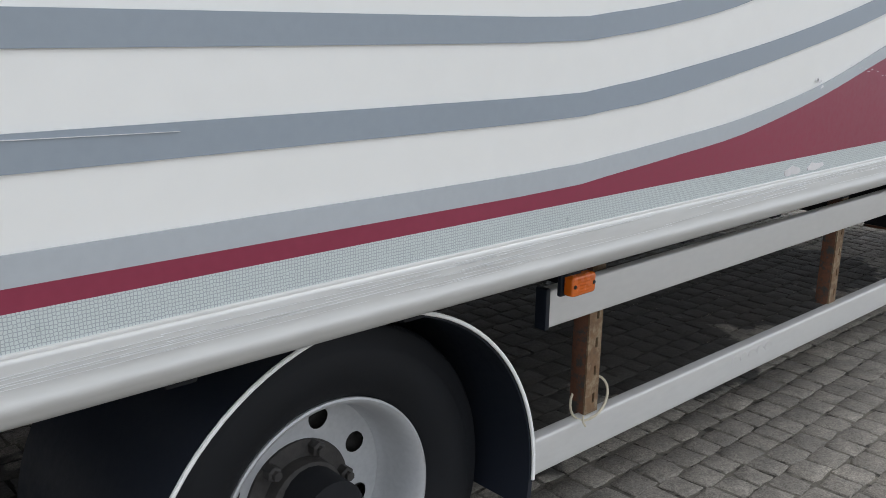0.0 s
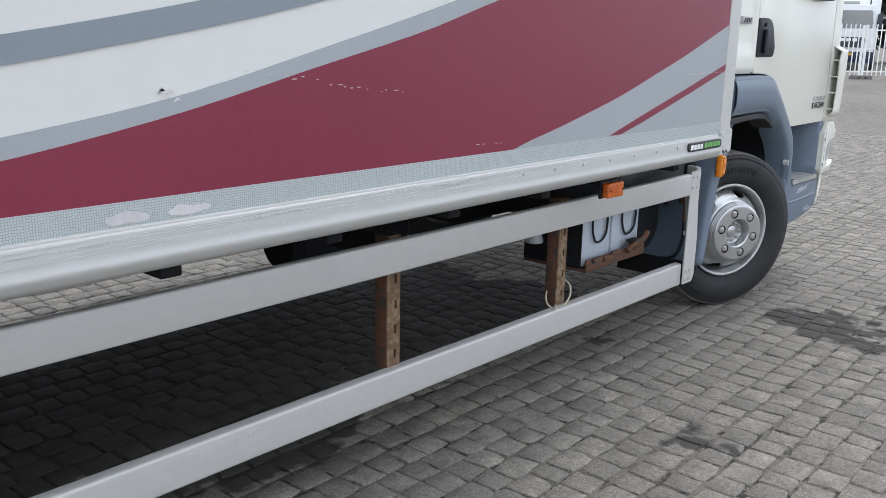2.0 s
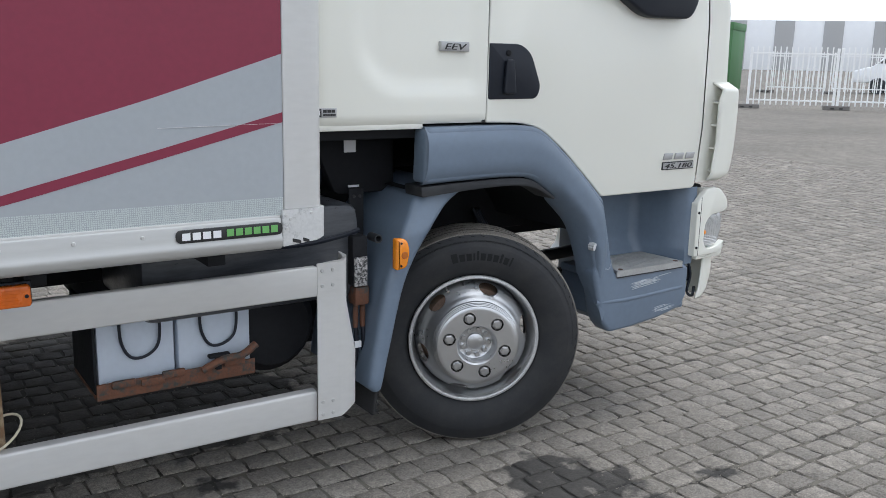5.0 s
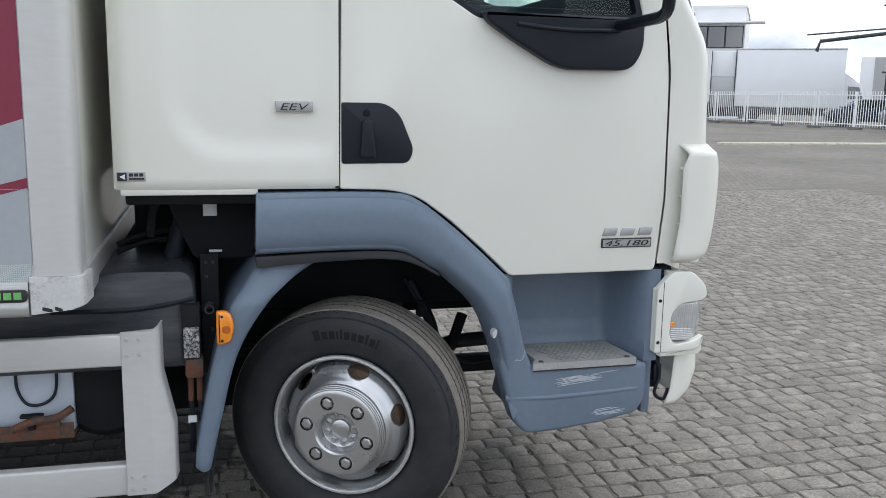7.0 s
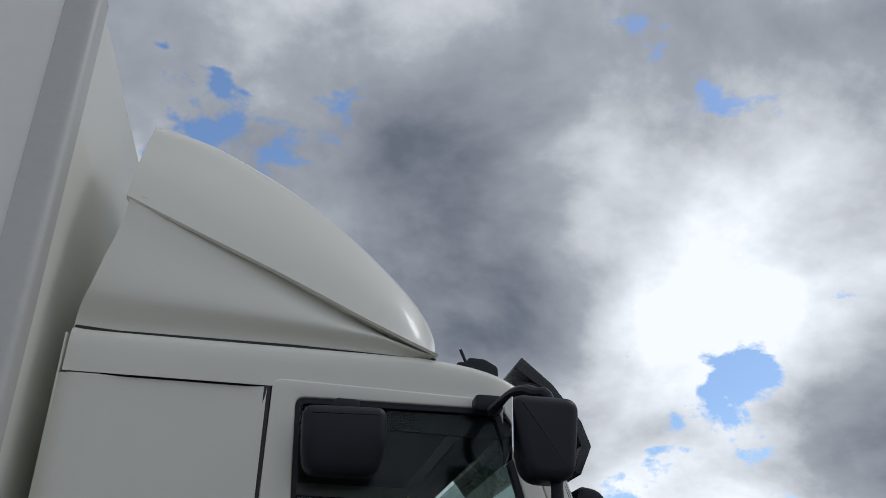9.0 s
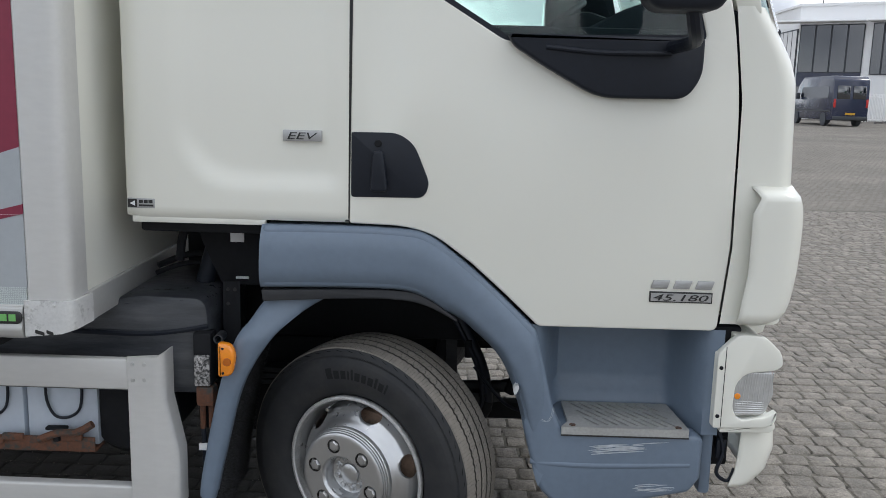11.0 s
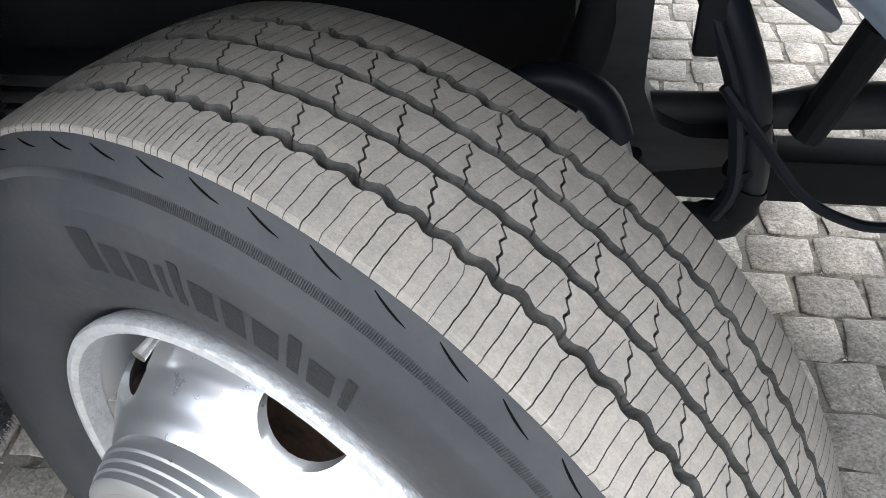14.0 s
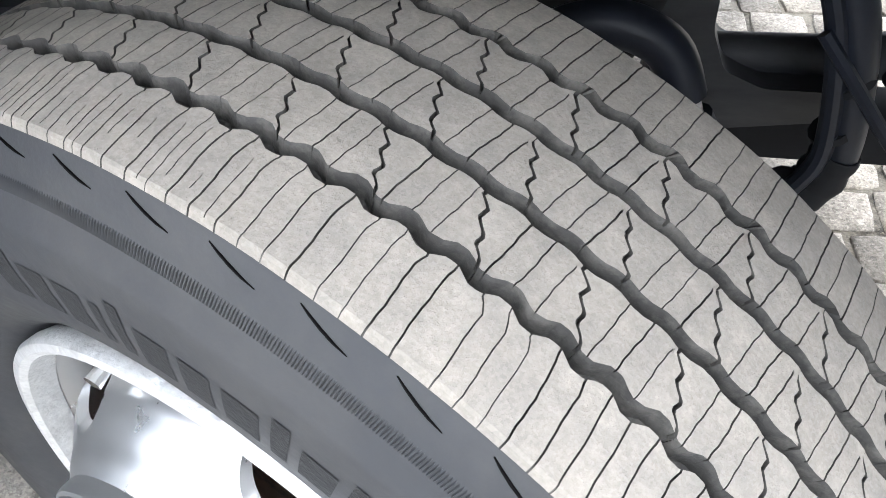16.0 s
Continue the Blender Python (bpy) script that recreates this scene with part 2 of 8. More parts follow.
RUST_DARK = make_mat("brown_rust", (0.13, 0.055, 0.03), 0.8, var=0.35, scale=18, fine=110, bump=0.35, bump_scale=140, second=(0.05, 0.05, 0.045), amount=0.45)
RUBBER = make_mat("tyre_sidewall", (0.0245, 0.0256, 0.0280), 0.60, spec=0.28, second=(0.041, 0.0405, 0.040), amount=0.40, spread=0.35, var=0.18, scale=7, fine=120, bump=0.05, bump_scale=400)
GROOVE = make_mat("groove_rubber", (0.042, 0.040, 0.037), 0.85, var=0.35, scale=40, fine=260, bump=0.3, bump_scale=300, spec=0.3, second=(0.11, 0.103, 0.092), amount=0.40, spread=0.3)
DRUM = make_mat("rusty_brake_drum", (0.26, 0.175, 0.125), 0.8, var=0.3, scale=14, fine=90, bump=0.3, bump_scale=120, second=(0.09, 0.075, 0.065), amount=0.42)
# darker tyre rubber: shade under mudguard and truck is in the colour
RUBBER_SHADED = make_mat("shaded_black_rubber", (0.0075, 0.0085, 0.0105), 0.6, spec=0.22, var=0.25, scale=8, fine=120, bump=0.05, bump_scale=300)
SLIT = make_mat("dark_slit", (0.004, 0.004, 0.004), 1.0, spec=0.0, var=0.1)
TREAD = make_mat("dusty_tread_rubber", (0.216, 0.197, 0.171), 0.93, spec=0.12, var=0.15, scale=26, fine=230, bump=0.16, bump_scale=240, second=(0.176, 0.163, 0.145), amount=0.46, spread=0.25)
SILVER = make_mat("silver_wheel_paint", (0.56, 0.565, 0.57), 0.30, metal=0.88, var=0.035, scale=7, fine=60, rvar=0.04)
CAP = make_mat("scuffed_cap_metal", (0.62, 0.62, 0.61), 0.5, metal=0.2, var=0.12, scale=14, fine=120, second=(0.36, 0.36, 0.355), amount=0.40, spread=0.12, bump=0.15, bump_scale=90)
CHIP = make_mat("bare_plastic_chip", (0.52, 0.53, 0.53), 0.7, var=0.1, scale=40)
BRISTLE = make_mat("bristle_fibre", (0.040, 0.041, 0.044), 0.7, var=0.3, scale=40, per_piece=0.75)
LIP = make_mat("scuffed_rim_lip", (0.56, 0.56, 0.555), 0.45, metal=0.6, var=0.22, scale=40, fine=200, bump=0.5, bump_scale=120, second=(0.40, 0.40, 0.39), amount=0.36)
GREY_RIM = make_mat("grey_rim_paint", (0.42, 0.43, 0.44), 0.45, metal=0.2, var=0.10, scale=9, fine=90)
HUB_DARK = make_mat("greasy_hub_iron", (0.035, 0.032, 0.030), 0.75, var=0.4, scale=30, bump=0.4, bump_scale=120)
CHROME = make_mat("chrome", (0.78, 0.78, 0.78), 0.14, metal=1.0, var=0.03)
AMBER_DEEP = make_mat("deep_amber_lens", (0.66, 0.135, 0.01), 0.25, var=0.12, scale=30, coat=0.4)
POST_RUST = make_mat("brown_rusted_post", (0.150, 0.088, 0.045), 0.78, var=0.35, scale=16, fine=90, bump=0.3, bump_scale=110, second=(0.245, 0.185, 0.115), amount=0.46)
AMBER = make_mat("amber_lens", (0.85, 0.27, 0.015), 0.22, var=0.08, scale=30, coat=0.5)
LENS = make_mat("clear_lamp_lens", (0.62, 0.63, 0.63), 0.12, metal=0.55, var=0.1, scale=40, coat=0.6)
BATTERY = make_mat("battery_case", (0.50, 0.55, 0.62), 0.5, var=0.05, scale=6)
WHITE_TRIM = make_mat("white_piping", (0.78, 0.78, 0.76), 0.5, var=0.05)
STEEL_PLATE = make_mat("worn_step_plate", (0.42, 0.42, 0.405), 0.55, metal=0.4, var=0.2, scale=12, fine=120, bump=0.15)
MIRROR = make_mat("mirror_glass", (0.85, 0.86, 0.87), 0.02, metal=1.0, var=0.01)
# headliner colour is raised to paint in the window's sky reflection
LINER = make_mat("reflection_grey_headliner", (0.105, 0.122, 0.150), 0.9, var=0.06, scale=3)
INTERIOR = make_mat("dark_cab_trim", (0.014, 0.018, 0.025), 0.8, spec=0.2, var=0.15, scale=8)
CAB_GLASS = glass_mat("cab_glass", (0.87, 0.945, 0.92))
FAR_GLASS = make_mat("dark_window_glass", (0.006, 0.009, 0.016), 0.04, var=0.2, scale=0.6, spec=0.6)
FAR_GLASS.node_tree.nodes["Principled BSDF"].inputs["IOR"].default_value = 2.1
BADGE = make_mat("badge_grey", (0.42, 0.42, 0.42), 0.4, metal=0.5, var=0.05)
INK = make_mat("badge_black", (0.02, 0.02, 0.02), 0.5, var=0.1)
GREEN_INK = make_mat("badge_green", (0.16, 0.42, 0.12), 0.5, var=0.1)
WHITE_INK = make_mat("badge_white", (0.8, 0.8, 0.8), 0.5, var=0.03)
FENCE_WHITE = make_mat("white_fence_paint", (0.86, 0.86, 0.85), 0.5, var=0.06, scale=2)
CONCRETE = make_mat("concrete_foot", (0.17, 0.16, 0.15), 0.9, var=0.25, scale=8, bump=0.3, bump_scale=60)
RENDER_WHITE = make_mat("white_render_wall", (0.84, 0.84, 0.84), 0.8, var=0.03, scale=0.4)
VAN_NAVY = make_mat("navy_van_paint", (0.012, 0.018, 0.05), 0.25, var=0.05, coat=0.5, scale=1)
CLEAN_WHITE = make_mat("white_vehicle_paint", (0.84, 0.85, 0.86), 0.35, var=0.03, scale=1)
FAR_GREY = make_mat("grey_vehicle_trim", (0.045, 0.05, 0.058), 0.6, var=0.2, scale=2)
CONTAINER_GREEN = make_mat("green_container_paint", (0.06, 0.17, 0.06), 0.6, var=0.1, scale=1)
RED_LENS = make_mat("red_lens", (0.5, 0.02, 0.015), 0.3, var=0.1)
YELLOW = make_mat("yellow_paint", (0.55, 0.30, 0.02), 0.6, var=0.15)
LEAF = make_mat("dark_foliage", (0.030, 0.050, 0.030), 0.8, var=0.5, scale=2, per_piece=0.4)
BARK = make_mat("bark", (0.07, 0.055, 0.04), 0.9, var=0.3, scale=8, bump=0.5)
PAVER = make_mat("worn_paver", (0.246, 0.222, 0.190), 0.9, var=0.42, scale=7, fine=230, bump=1.0, bump_scale=60, second=(0.158, 0.145, 0.127), amount=0.45, spread=0.35, per_piece=0.20)
KERB_PAINT = make_mat("weathered_yellow_kerb", (0.52, 0.49, 0.38), 0.85, var=0.25, scale=3, bump=0.3, second=(0.26, 0.25, 0.22), amount=0.42)


# small spots are oil; the wide ones paint the shade under the truck
STAINS_AND_SHADE = [(5.84, 1.16, 0.16), (5.72, 0.98, 0.19), (5.94, 0.98, 0.14), (5.66, 0.76, 0.13), (5.82, 0.84, 0.12), (5.98, 0.82, 0.05), (4.22, 0.86, 0.10), (4.86, 1.63, 0.05), (2.75, 2.15, 0.16), (3.05, 2.3, 0.18), (3.5, 2.5, 0.2), (3.0, 2.0, 0.1), (2.3, 2.6, 0.2), (2.2, 2.35, 0.62), (3.2, 2.25, 0.60), (4.2, 2.4, 0.60), (5.0, 2.3, 0.45), (1.6, 2.8, 0.6), (2.8, 3.0, 0.65), (3.8, 3.0, 0.65), (4.8, 3.0, 0.6), (0.6, 2.4, 0.6), (6.2, 0.62, 0.06), (6.32, 0.85, 0.05)]


def add_stains_and_shade(m):
    """Oil stains with ragged edges, at their places on the paving, and the truck's shade painted as wide dark spots."""
    t = m.node_tree
    b = t.nodes["Principled BSDF"]
    src = b.inputs["Base Color"].links[0].from_socket
    geo = t.nodes.new("ShaderNodeNewGeometry")
    ns = t.nodes.new("ShaderNodeTexNoise")
    ns.inputs["Scale"].default_value, ns.inputs["Detail"].default_value = 9, 5
    t.links.new(geo.outputs["Position"], ns.inputs["Vector"])
    total = None
    for x, y, r in STAINS_AND_SHADE:
        d = t.nodes.new("ShaderNodeVectorMath")
        d.operation = "DISTANCE"
        d.inputs[1].default_value = (x, y, 0)
        t.links.new(geo.outputs["Position"], d.inputs[0])
        e = t.nodes.new("ShaderNodeMath")
        e.operation = "MULTIPLY_ADD"
        e.inputs[1].default_value, e.inputs[2].default_value = 0.42, -0.21
        t.links.new(ns.outputs[0], e.inputs[0])
        f = t.nodes.new("ShaderNodeMath")
        f.operation = "ADD"
        t.links.new(d.outputs["Value"], f.inputs[0])
        t.links.new(e.outputs[0], f.inputs[1])
        g = t.nodes.new("ShaderNodeMapRange")
        g.inputs["From Min"].default_value, g.inputs["From Max"].default_value = r, r - 0.045
        t.links.new(f.outputs[0], g.inputs[0])
        if total is None:
            total = g.outputs[0]
        else:
            mxm = t.nodes.new("ShaderNodeMath")
            mxm.operation = "MAXIMUM"
            t.links.new(total, mxm.inputs[0])
            t.links.new(g.outputs[0], mxm.inputs[1])
            total = mxm.outputs[0]
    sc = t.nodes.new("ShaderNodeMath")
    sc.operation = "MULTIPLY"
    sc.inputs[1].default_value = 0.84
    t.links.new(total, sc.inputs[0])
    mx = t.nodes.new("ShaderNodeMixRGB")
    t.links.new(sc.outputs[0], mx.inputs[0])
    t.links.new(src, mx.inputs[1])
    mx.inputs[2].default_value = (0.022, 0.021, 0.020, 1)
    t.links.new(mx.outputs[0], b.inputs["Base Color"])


def far_paving(m):
    """Beyond the single stones the same bond goes on as a pattern."""
    t = m.node_tree
    b = t.nodes["Principled BSDF"]
    src = b.inputs["Base Color"].links[0].from_socket
    geo = t.nodes.new("ShaderNodeNewGeometry")
    br = t.nodes.new("ShaderNodeTexBrick")
    br.inputs["Scale"].default_value = 1.0
    br.inputs["Brick Width"].default_value, br.inputs["Row Height"].default_value = 0.110, 0.105
    br.inputs["Mortar Size"].default_value, br.inputs["Mortar Smooth"].default_value = 0.007, 0.6
    br.inputs["Color1"].default_value, br.inputs["Color2"].default_value = (1.12, 1.12, 1.12, 1), (0.86, 0.86, 0.86, 1)
    br.inputs["Mortar"].default_value = (0.42, 0.40, 0.37, 1)
    t.links.new(geo.outputs["Position"], br.inputs["Vector"])
    sep = t.nodes.new("ShaderNodeSeparateXYZ")
    t.links.new(geo.outputs["Position"], sep.inputs[0])
    near = []
    for ax, a, c in ((0, 14.8, 15.2), (1, 10.8, 11.2), (0, -1.9, -2.1), (1, -2.9, -3.1)):
        g = t.nodes.new("ShaderNodeMapRange")
        g.inputs["From Min"].default_value, g.inputs["From Max"].default_value = a, c
        t.links.new(sep.outputs[ax], g.inputs[0])
        near.append(g.outputs[0])
    for extra in near[1:]:
        mxm = t.nodes.new("ShaderNodeMath")
        mxm.operation = "MAXIMUM"
        t.links.new(near[0], mxm.inputs[0])
        t.links.new(extra, mxm.inputs[1])
        near[0] = mxm.outputs[0]
    base = t.nodes.new("ShaderNodeMixRGB")
    t.links.new(mxm.outputs[0], base.inputs[0])
    t.links.new(src, base.inputs[1])
    mul = t.nodes.new("ShaderNodeMixRGB")
    mul.blend_type = "MULTIPLY"
    mul.inputs[0].default_value = 1.0
    mul.inputs[1].default_value = (0.186, 0.168, 0.143, 1)
    t.links.new(br.outputs[0], mul.inputs[2])
    t.links.new(mul.outputs[0], base.inputs[2])
    n = t.nodes.new("ShaderNodeTexNoise")
    n.inputs["Scale"].default_value, n.inputs["Detail"].default_value = 0.35, 6
    t.links.new(geo.outputs["Position"], n.inputs["Vector"])
    rg = t.nodes.new("ShaderNodeMapRange")
    rg.inputs["From Min"].default_value, rg.inputs["From Max"].default_value = 0.3, 0.7
    rg.inputs["To Min"].default_value, rg.inputs["To Max"].default_value = 0.8, 1.15
    t.links.new(n.outputs[0], rg.inputs[0])
    fin = t.nodes.new("ShaderNodeVectorMath")
    fin.operation = "SCALE"
    t.links.new(base.outputs[0], fin.inputs[0])
    t.links.new(rg.outputs[0], fin.inputs["Scale"])
    t.links.new(fin.outputs[0], b.inputs["Base Color"])


JOINT = make_mat("joint_sand_and_paving", (0.145, 0.131, 0.108), 0.95, var=0.45, scale=9, fine=260, bump=0.6, bump_scale=220, second=(0.032, 0.028, 0.022), amount=0.46, spread=0.10)
far_paving(JOINT)


def aggregate(m, scale, amount, depth):
    """Specks of stone and small pits in a worn concrete face."""
    t = m.node_tree
    b = t.nodes["Principled BSDF"]
    src = b.inputs["Base Color"].links[0].from_socket
    geo = t.nodes.new("ShaderNodeNewGeometry")
    vo = t.nodes.new("ShaderNodeTexVoronoi")
    vo.inputs["Scale"].default_value = scale
    t.links.new(geo.outputs["Position"], vo.inputs["Vector"])
    ns = t.nodes.new("ShaderNodeTexNoise")
    ns.inputs["Scale"].default_value, ns.inputs["Detail"].default_value, ns.inputs["Roughness"].default_value = scale * 0.22, 8, 0.75
    t.links.new(geo.outputs["Position"], ns.inputs["Vector"])
    sep = t.nodes.new("ShaderNodeSeparateColor")
    t.links.new(vo.outputs["Color"], sep.inputs[0])
    mean = t.nodes.new("ShaderNodeMath")
    mean.operation = "MULTIPLY_ADD"
    mean.inputs[1].default_value = 0.45
    t.links.new(sep.outputs[0], mean.inputs[0])
    t.links.new(ns.outputs[0], mean.inputs[2])
    rg = t.nodes.new("ShaderNodeMapRange")
    rg.inputs["From Min"].default_value, rg.inputs["From Max"].default_value = 0.40, 1.05
    rg.inputs["To Min"].default_value, rg.inputs["To Max"].default_value = 1 - amount, 1 + amount
    t.links.new(mean.outputs[0], rg.inputs[0])
    mul = t.nodes.new("ShaderNodeVectorMath")
    mul.operation = "SCALE"
    t.links.new(src, mul.inputs[0])
    t.links.new(rg.outputs[0], mul.inputs["Scale"])
    t.links.new(mul.outputs[0], b.inputs["Base Color"])
    bp = t.nodes.new("ShaderNodeBump")
    bp.inputs["Strength"].default_value, bp.inputs["Distance"].default_value = 0.9, depth
    t.links.new(mean.outputs[0], bp.inputs["Height"])
    if b.inputs["Normal"].links:
        t.links.new(b.inputs["Normal"].links[0].from_socket, bp.inputs["Normal"])
    t.links.new(bp.outputs[0], b.inputs["Normal"])


aggregate(PAVER, 260, 0.42, 0.0022)
aggregate(TREAD, 900, 0.11, 0.0004)
add_stains_and_shade(JOINT)
add_stains_and_shade(PAVER)

# ---- mesh helpers ----


def holder(parent):
    """Sub-parts hang under a part of the thing, never deeper."""
    while parent.parent and parent.parent.parent:
        parent = parent.parent
    return parent


def mesh_object(name, bm, mat, parent=None, smooth=True, angle=35):
    bmesh.ops.recalc_face_normals(bm, faces=bm.faces)
    me = bpy.data.meshes.new(name)
    bm.to_mesh(me)
    bm.free()
    me.materials.append(mat)
    if smooth:
        me.shade_smooth()
        me.set_sharp_from_angle(angle=radians(angle))
    ob = new(name, me)
    if parent:
        ob.parent = holder(parent)
    return ob


def part(name, bm, mat, parent, label="", smooth=True, angle=35):
    ob = mesh_object(name, bm, mat, parent, smooth, angle)
    if label:
        tagged(ob, label)
    return ob


def thing(name, label, category, group="", at=None, kind=""):
    ob = new(name)
    ob.empty_display_size = 0.2
    if at:
        ob.matrix_world = at
    return tagged(ob, label, category, group, kind)


def box(x0, x1, y0, y1, z0, z1, bev=0.004, seg=2, bm=None):
    bm = bm or bmesh.new()
    r = bmesh.ops.create_cube(bm, size=1)
    m = Matrix.Translation(((x0 + x1) / 2, (y0 + y1) / 2, (z0 + z1) / 2)) @ Matrix.Diagonal((abs(x1 - x0), abs(y1 - y0), abs(z1 - z0), 1))
    bmesh.ops.transform(bm, matrix=m, verts=r["verts"])
    if bev:
        es = {e for v in r["verts"] for e in v.link_edges}
        bmesh.ops.bevel(bm, geom=list(es), offset=min(bev, 0.45 * min(abs(x1 - x0), abs(y1 - y0), abs(z1 - z0))), segments=seg, profile=0.5, affect="EDGES")
    return bm


def rounded(poly, radius, n=5):
    """Corners of a closed outline turned into arcs; radius: one number or one for each corner."""
    out = []
    k = len(poly)
    for i in range(k):
        r = radius[i] if isinstance(radius, (list, tuple)) else radius
        p, a, b = Vector(poly[i]), Vector(poly[i - 1]), Vector(poly[(i + 1) % k])
        if r <= 0:
            out.append(tuple(p))
            continue
        d = min(r, (a - p).length * 0.48, (b - p).length * 0.48)
        s, e = p + (a - p).normalized() * d, p + (b - p).normalized() * d
        for j in range(n + 1):
            t = j / n
            out.append(tuple(s * (1 - t) ** 2 + p * 2 * t * (1 - t) + e * t * t))
    return out


def smooth_line(pts, n=8):
    """A smooth curve through the points."""
    P = [Vector(p) for p in pts]
    out = []
    for i in range(len(P) - 1):
        p0, p1, p2, p3 = P[max(i - 1, 0)], P[i], P[i + 1], P[min(i + 2, len(P) - 1)]
        for j in range(n):
            t = j / n
            out.append(tuple(0.5 * (2 * p1 + (p2 - p0) * t + (2 * p0 - 5 * p1 + 4 * p2 - p3) * t * t + (3 * p1 - p0 - 3 * p2 + p3) * t ** 3)))
    out.append(tuple(P[-1]))
    return out


AX = {"y": lambda a, b, d: (a, d, b), "x": lambda a, b, d: (d, a, b), "z": lambda a, b, d: (a, b, d)}


def prism(poly, d0, d1, axis="y", holes=(), bev=0.0, seg=2, bm=None):
    """An outline (with holes) swept along an axis: 'y' takes (x, z), 'x' takes (y, z), 'z' takes (x, y)."""
    bm = bm or bmesh.new()
    f = AX[axis]
    edges = []
    for loop in (poly, *holes):
        vs = [bm.verts.new(f(a, b, d0)) for a, b in loop]
        edges += [bm.edges.new((vs[i], vs[(i + 1) % len(vs)])) for i in range(len(vs))]
    if holes:
        g = bmesh.ops.triangle_fill(bm, use_beauty=True, edges=edges)
        faces = [x for x in g["geom"] if isinstance(x, bmesh.types.BMFace)]
    else:
        faces = [bm.faces.new([e.verts[0] for e in edges])]
    g = bmesh.ops.extrude_face_region(bm, geom=faces)
    vs = [v for v in g["geom"] if isinstance(v, bmesh.types.BMVert)]
    shift = Vector(f(0, 0, d1)) - Vector(f(0, 0, d0))
    bmesh.ops.translate(bm, vec=shift, verts=vs)
    if bev:
        rim = [e for e in bm.edges if len(e.link_faces) == 2 and e.calc_face_angle(0) > 0.6]
        bmesh.ops.bevel(bm, geom=rim, offset=bev, segments=seg, profile=0.5, affect="EDGES")
    return bm


def tube(pts, r, n=10, bm=None, closed=False, cap=True):
    """A round bar swept along points."""
    bm = bm or bmesh.new()
    P = [Vector(p) for p in pts]
    rings = []
    prev = None
    for i, p in enumerate(P):
        a, b = P[max(i - 1, 0)], P[min(i + 1, len(P) - 1)]
        d = (b - a).normalized()
        if prev is None:
            prev = d.orthogonal().normalized()
        prev = (prev - d * prev.dot(d)).normalized()
        s = d.cross(prev)
        rad = r[i] if isinstance(r, (list, tuple)) else r
        rings.append([bm.verts.new(p + (prev * math.cos(2 * math.pi * k / n) + s * math.sin(2 * math.pi * k / n)) * rad) for k in range(n)])
    for a, b in zip(rings, rings[1:]):
        for k in range(n):
            bm.faces.new((a[k], a[(k + 1) % n], b[(k + 1) % n], b[k]))
    if cap:
        bm.faces.new(rings[0][::-1])
        bm.faces.new(rings[-1])
    return bm


def lathe(profile, n=64, bm=None):
    """Rings (radius, along) about the local y axis; outward is -y."""
    bm = bm or bmesh.new()
    rings = []
    for r, a in profile:
        if r < 1e-5:
            rings.append([bm.verts.new((0, -a, 0))])
        else:
            rings.append([bm.verts.new((r * math.sin(2 * math.pi * k / n), -a, r * math.cos(2 * math.pi * k / n))) for k in range(n)])
    for a, b in zip(rings, rings[1:]):
        for k in range(n):
            q = [a[k % len(a)], a[(k + 1) % len(a)], b[(k + 1) % len(b)], b[k % len(b)]]
            q = list(dict.fromkeys(q))
            if len(q) > 2:
                bm.faces.new(q)
    return bm


def disc_at(cx, cz, r, y0, y1, n=16):
    return prism([(cx + r * math.cos(2 * math.pi * k / n), cz + r * math.sin(2 * math.pi * k / n)) for k in range(n)], y0, y1, bev=min(0.002, r * 0.2), seg=1)


def grid_mesh(xs, zs, func):
    """A sheet of quads; func(i, j) gives the place of each corner."""
    bm = bmesh.new()
    V = [[bm.verts.new(func(x, z)) for z in zs] for x in xs]
    for i in range(len(xs) - 1):
        for j in range(len(zs) - 1):
            bm.faces.new((V[i][j], V[i + 1][j], V[i + 1][j + 1], V[i][j + 1]))
    return bm


def letters(name, text, size, place, mat, parent, label="", extrude=0.002, width=None):
    """Words in the built-in font on an upright side that faces -y; place: lower left corner."""
    cu = bpy.data.curves.new(name, "FONT")
    cu.body, cu.size, cu.extrude, cu.resolution_u = text, size, extrude, 3
    cu.shear = 0.25
    tmp = bpy.data.objects.new(name, cu)
    scene.collection.objects.link(tmp)
    bpy.context.view_layer.update()
    me = bpy.data.meshes.new_from_object(tmp.evaluated_get(bpy.context.evaluated_depsgraph_get()))
    bpy.data.objects.remove(tmp)
    xs = [v.co.x for v in me.vertices]
    k = width / (max(xs) - min(xs)) if width else 1.0
    for v in me.vertices:
        v.co = Vector(((v.co.x - min(xs)) * k + place[0], place[1] - v.co.z, v.co.y + place[2]))
    me.materials.append(mat)
    ob = new(name, me)
    ob.parent = holder(parent)
    if label:
        tagged(ob, label)
    return ob


def smoothstep(a, b, x):
    t = min(max((x - a) / (b - a), 0), 1)
    return t * t * (3 - 2 * t)


def lerp_line(pts, x):
    return float(np.interp(x, [p[0] for p in pts], [p[1] for p in pts]))

# ---- ground ----


def gz(x):
    """The yard climbs very slightly towards the front of the truck."""
    return 0.0075 * max(0.0, x - 7.0)


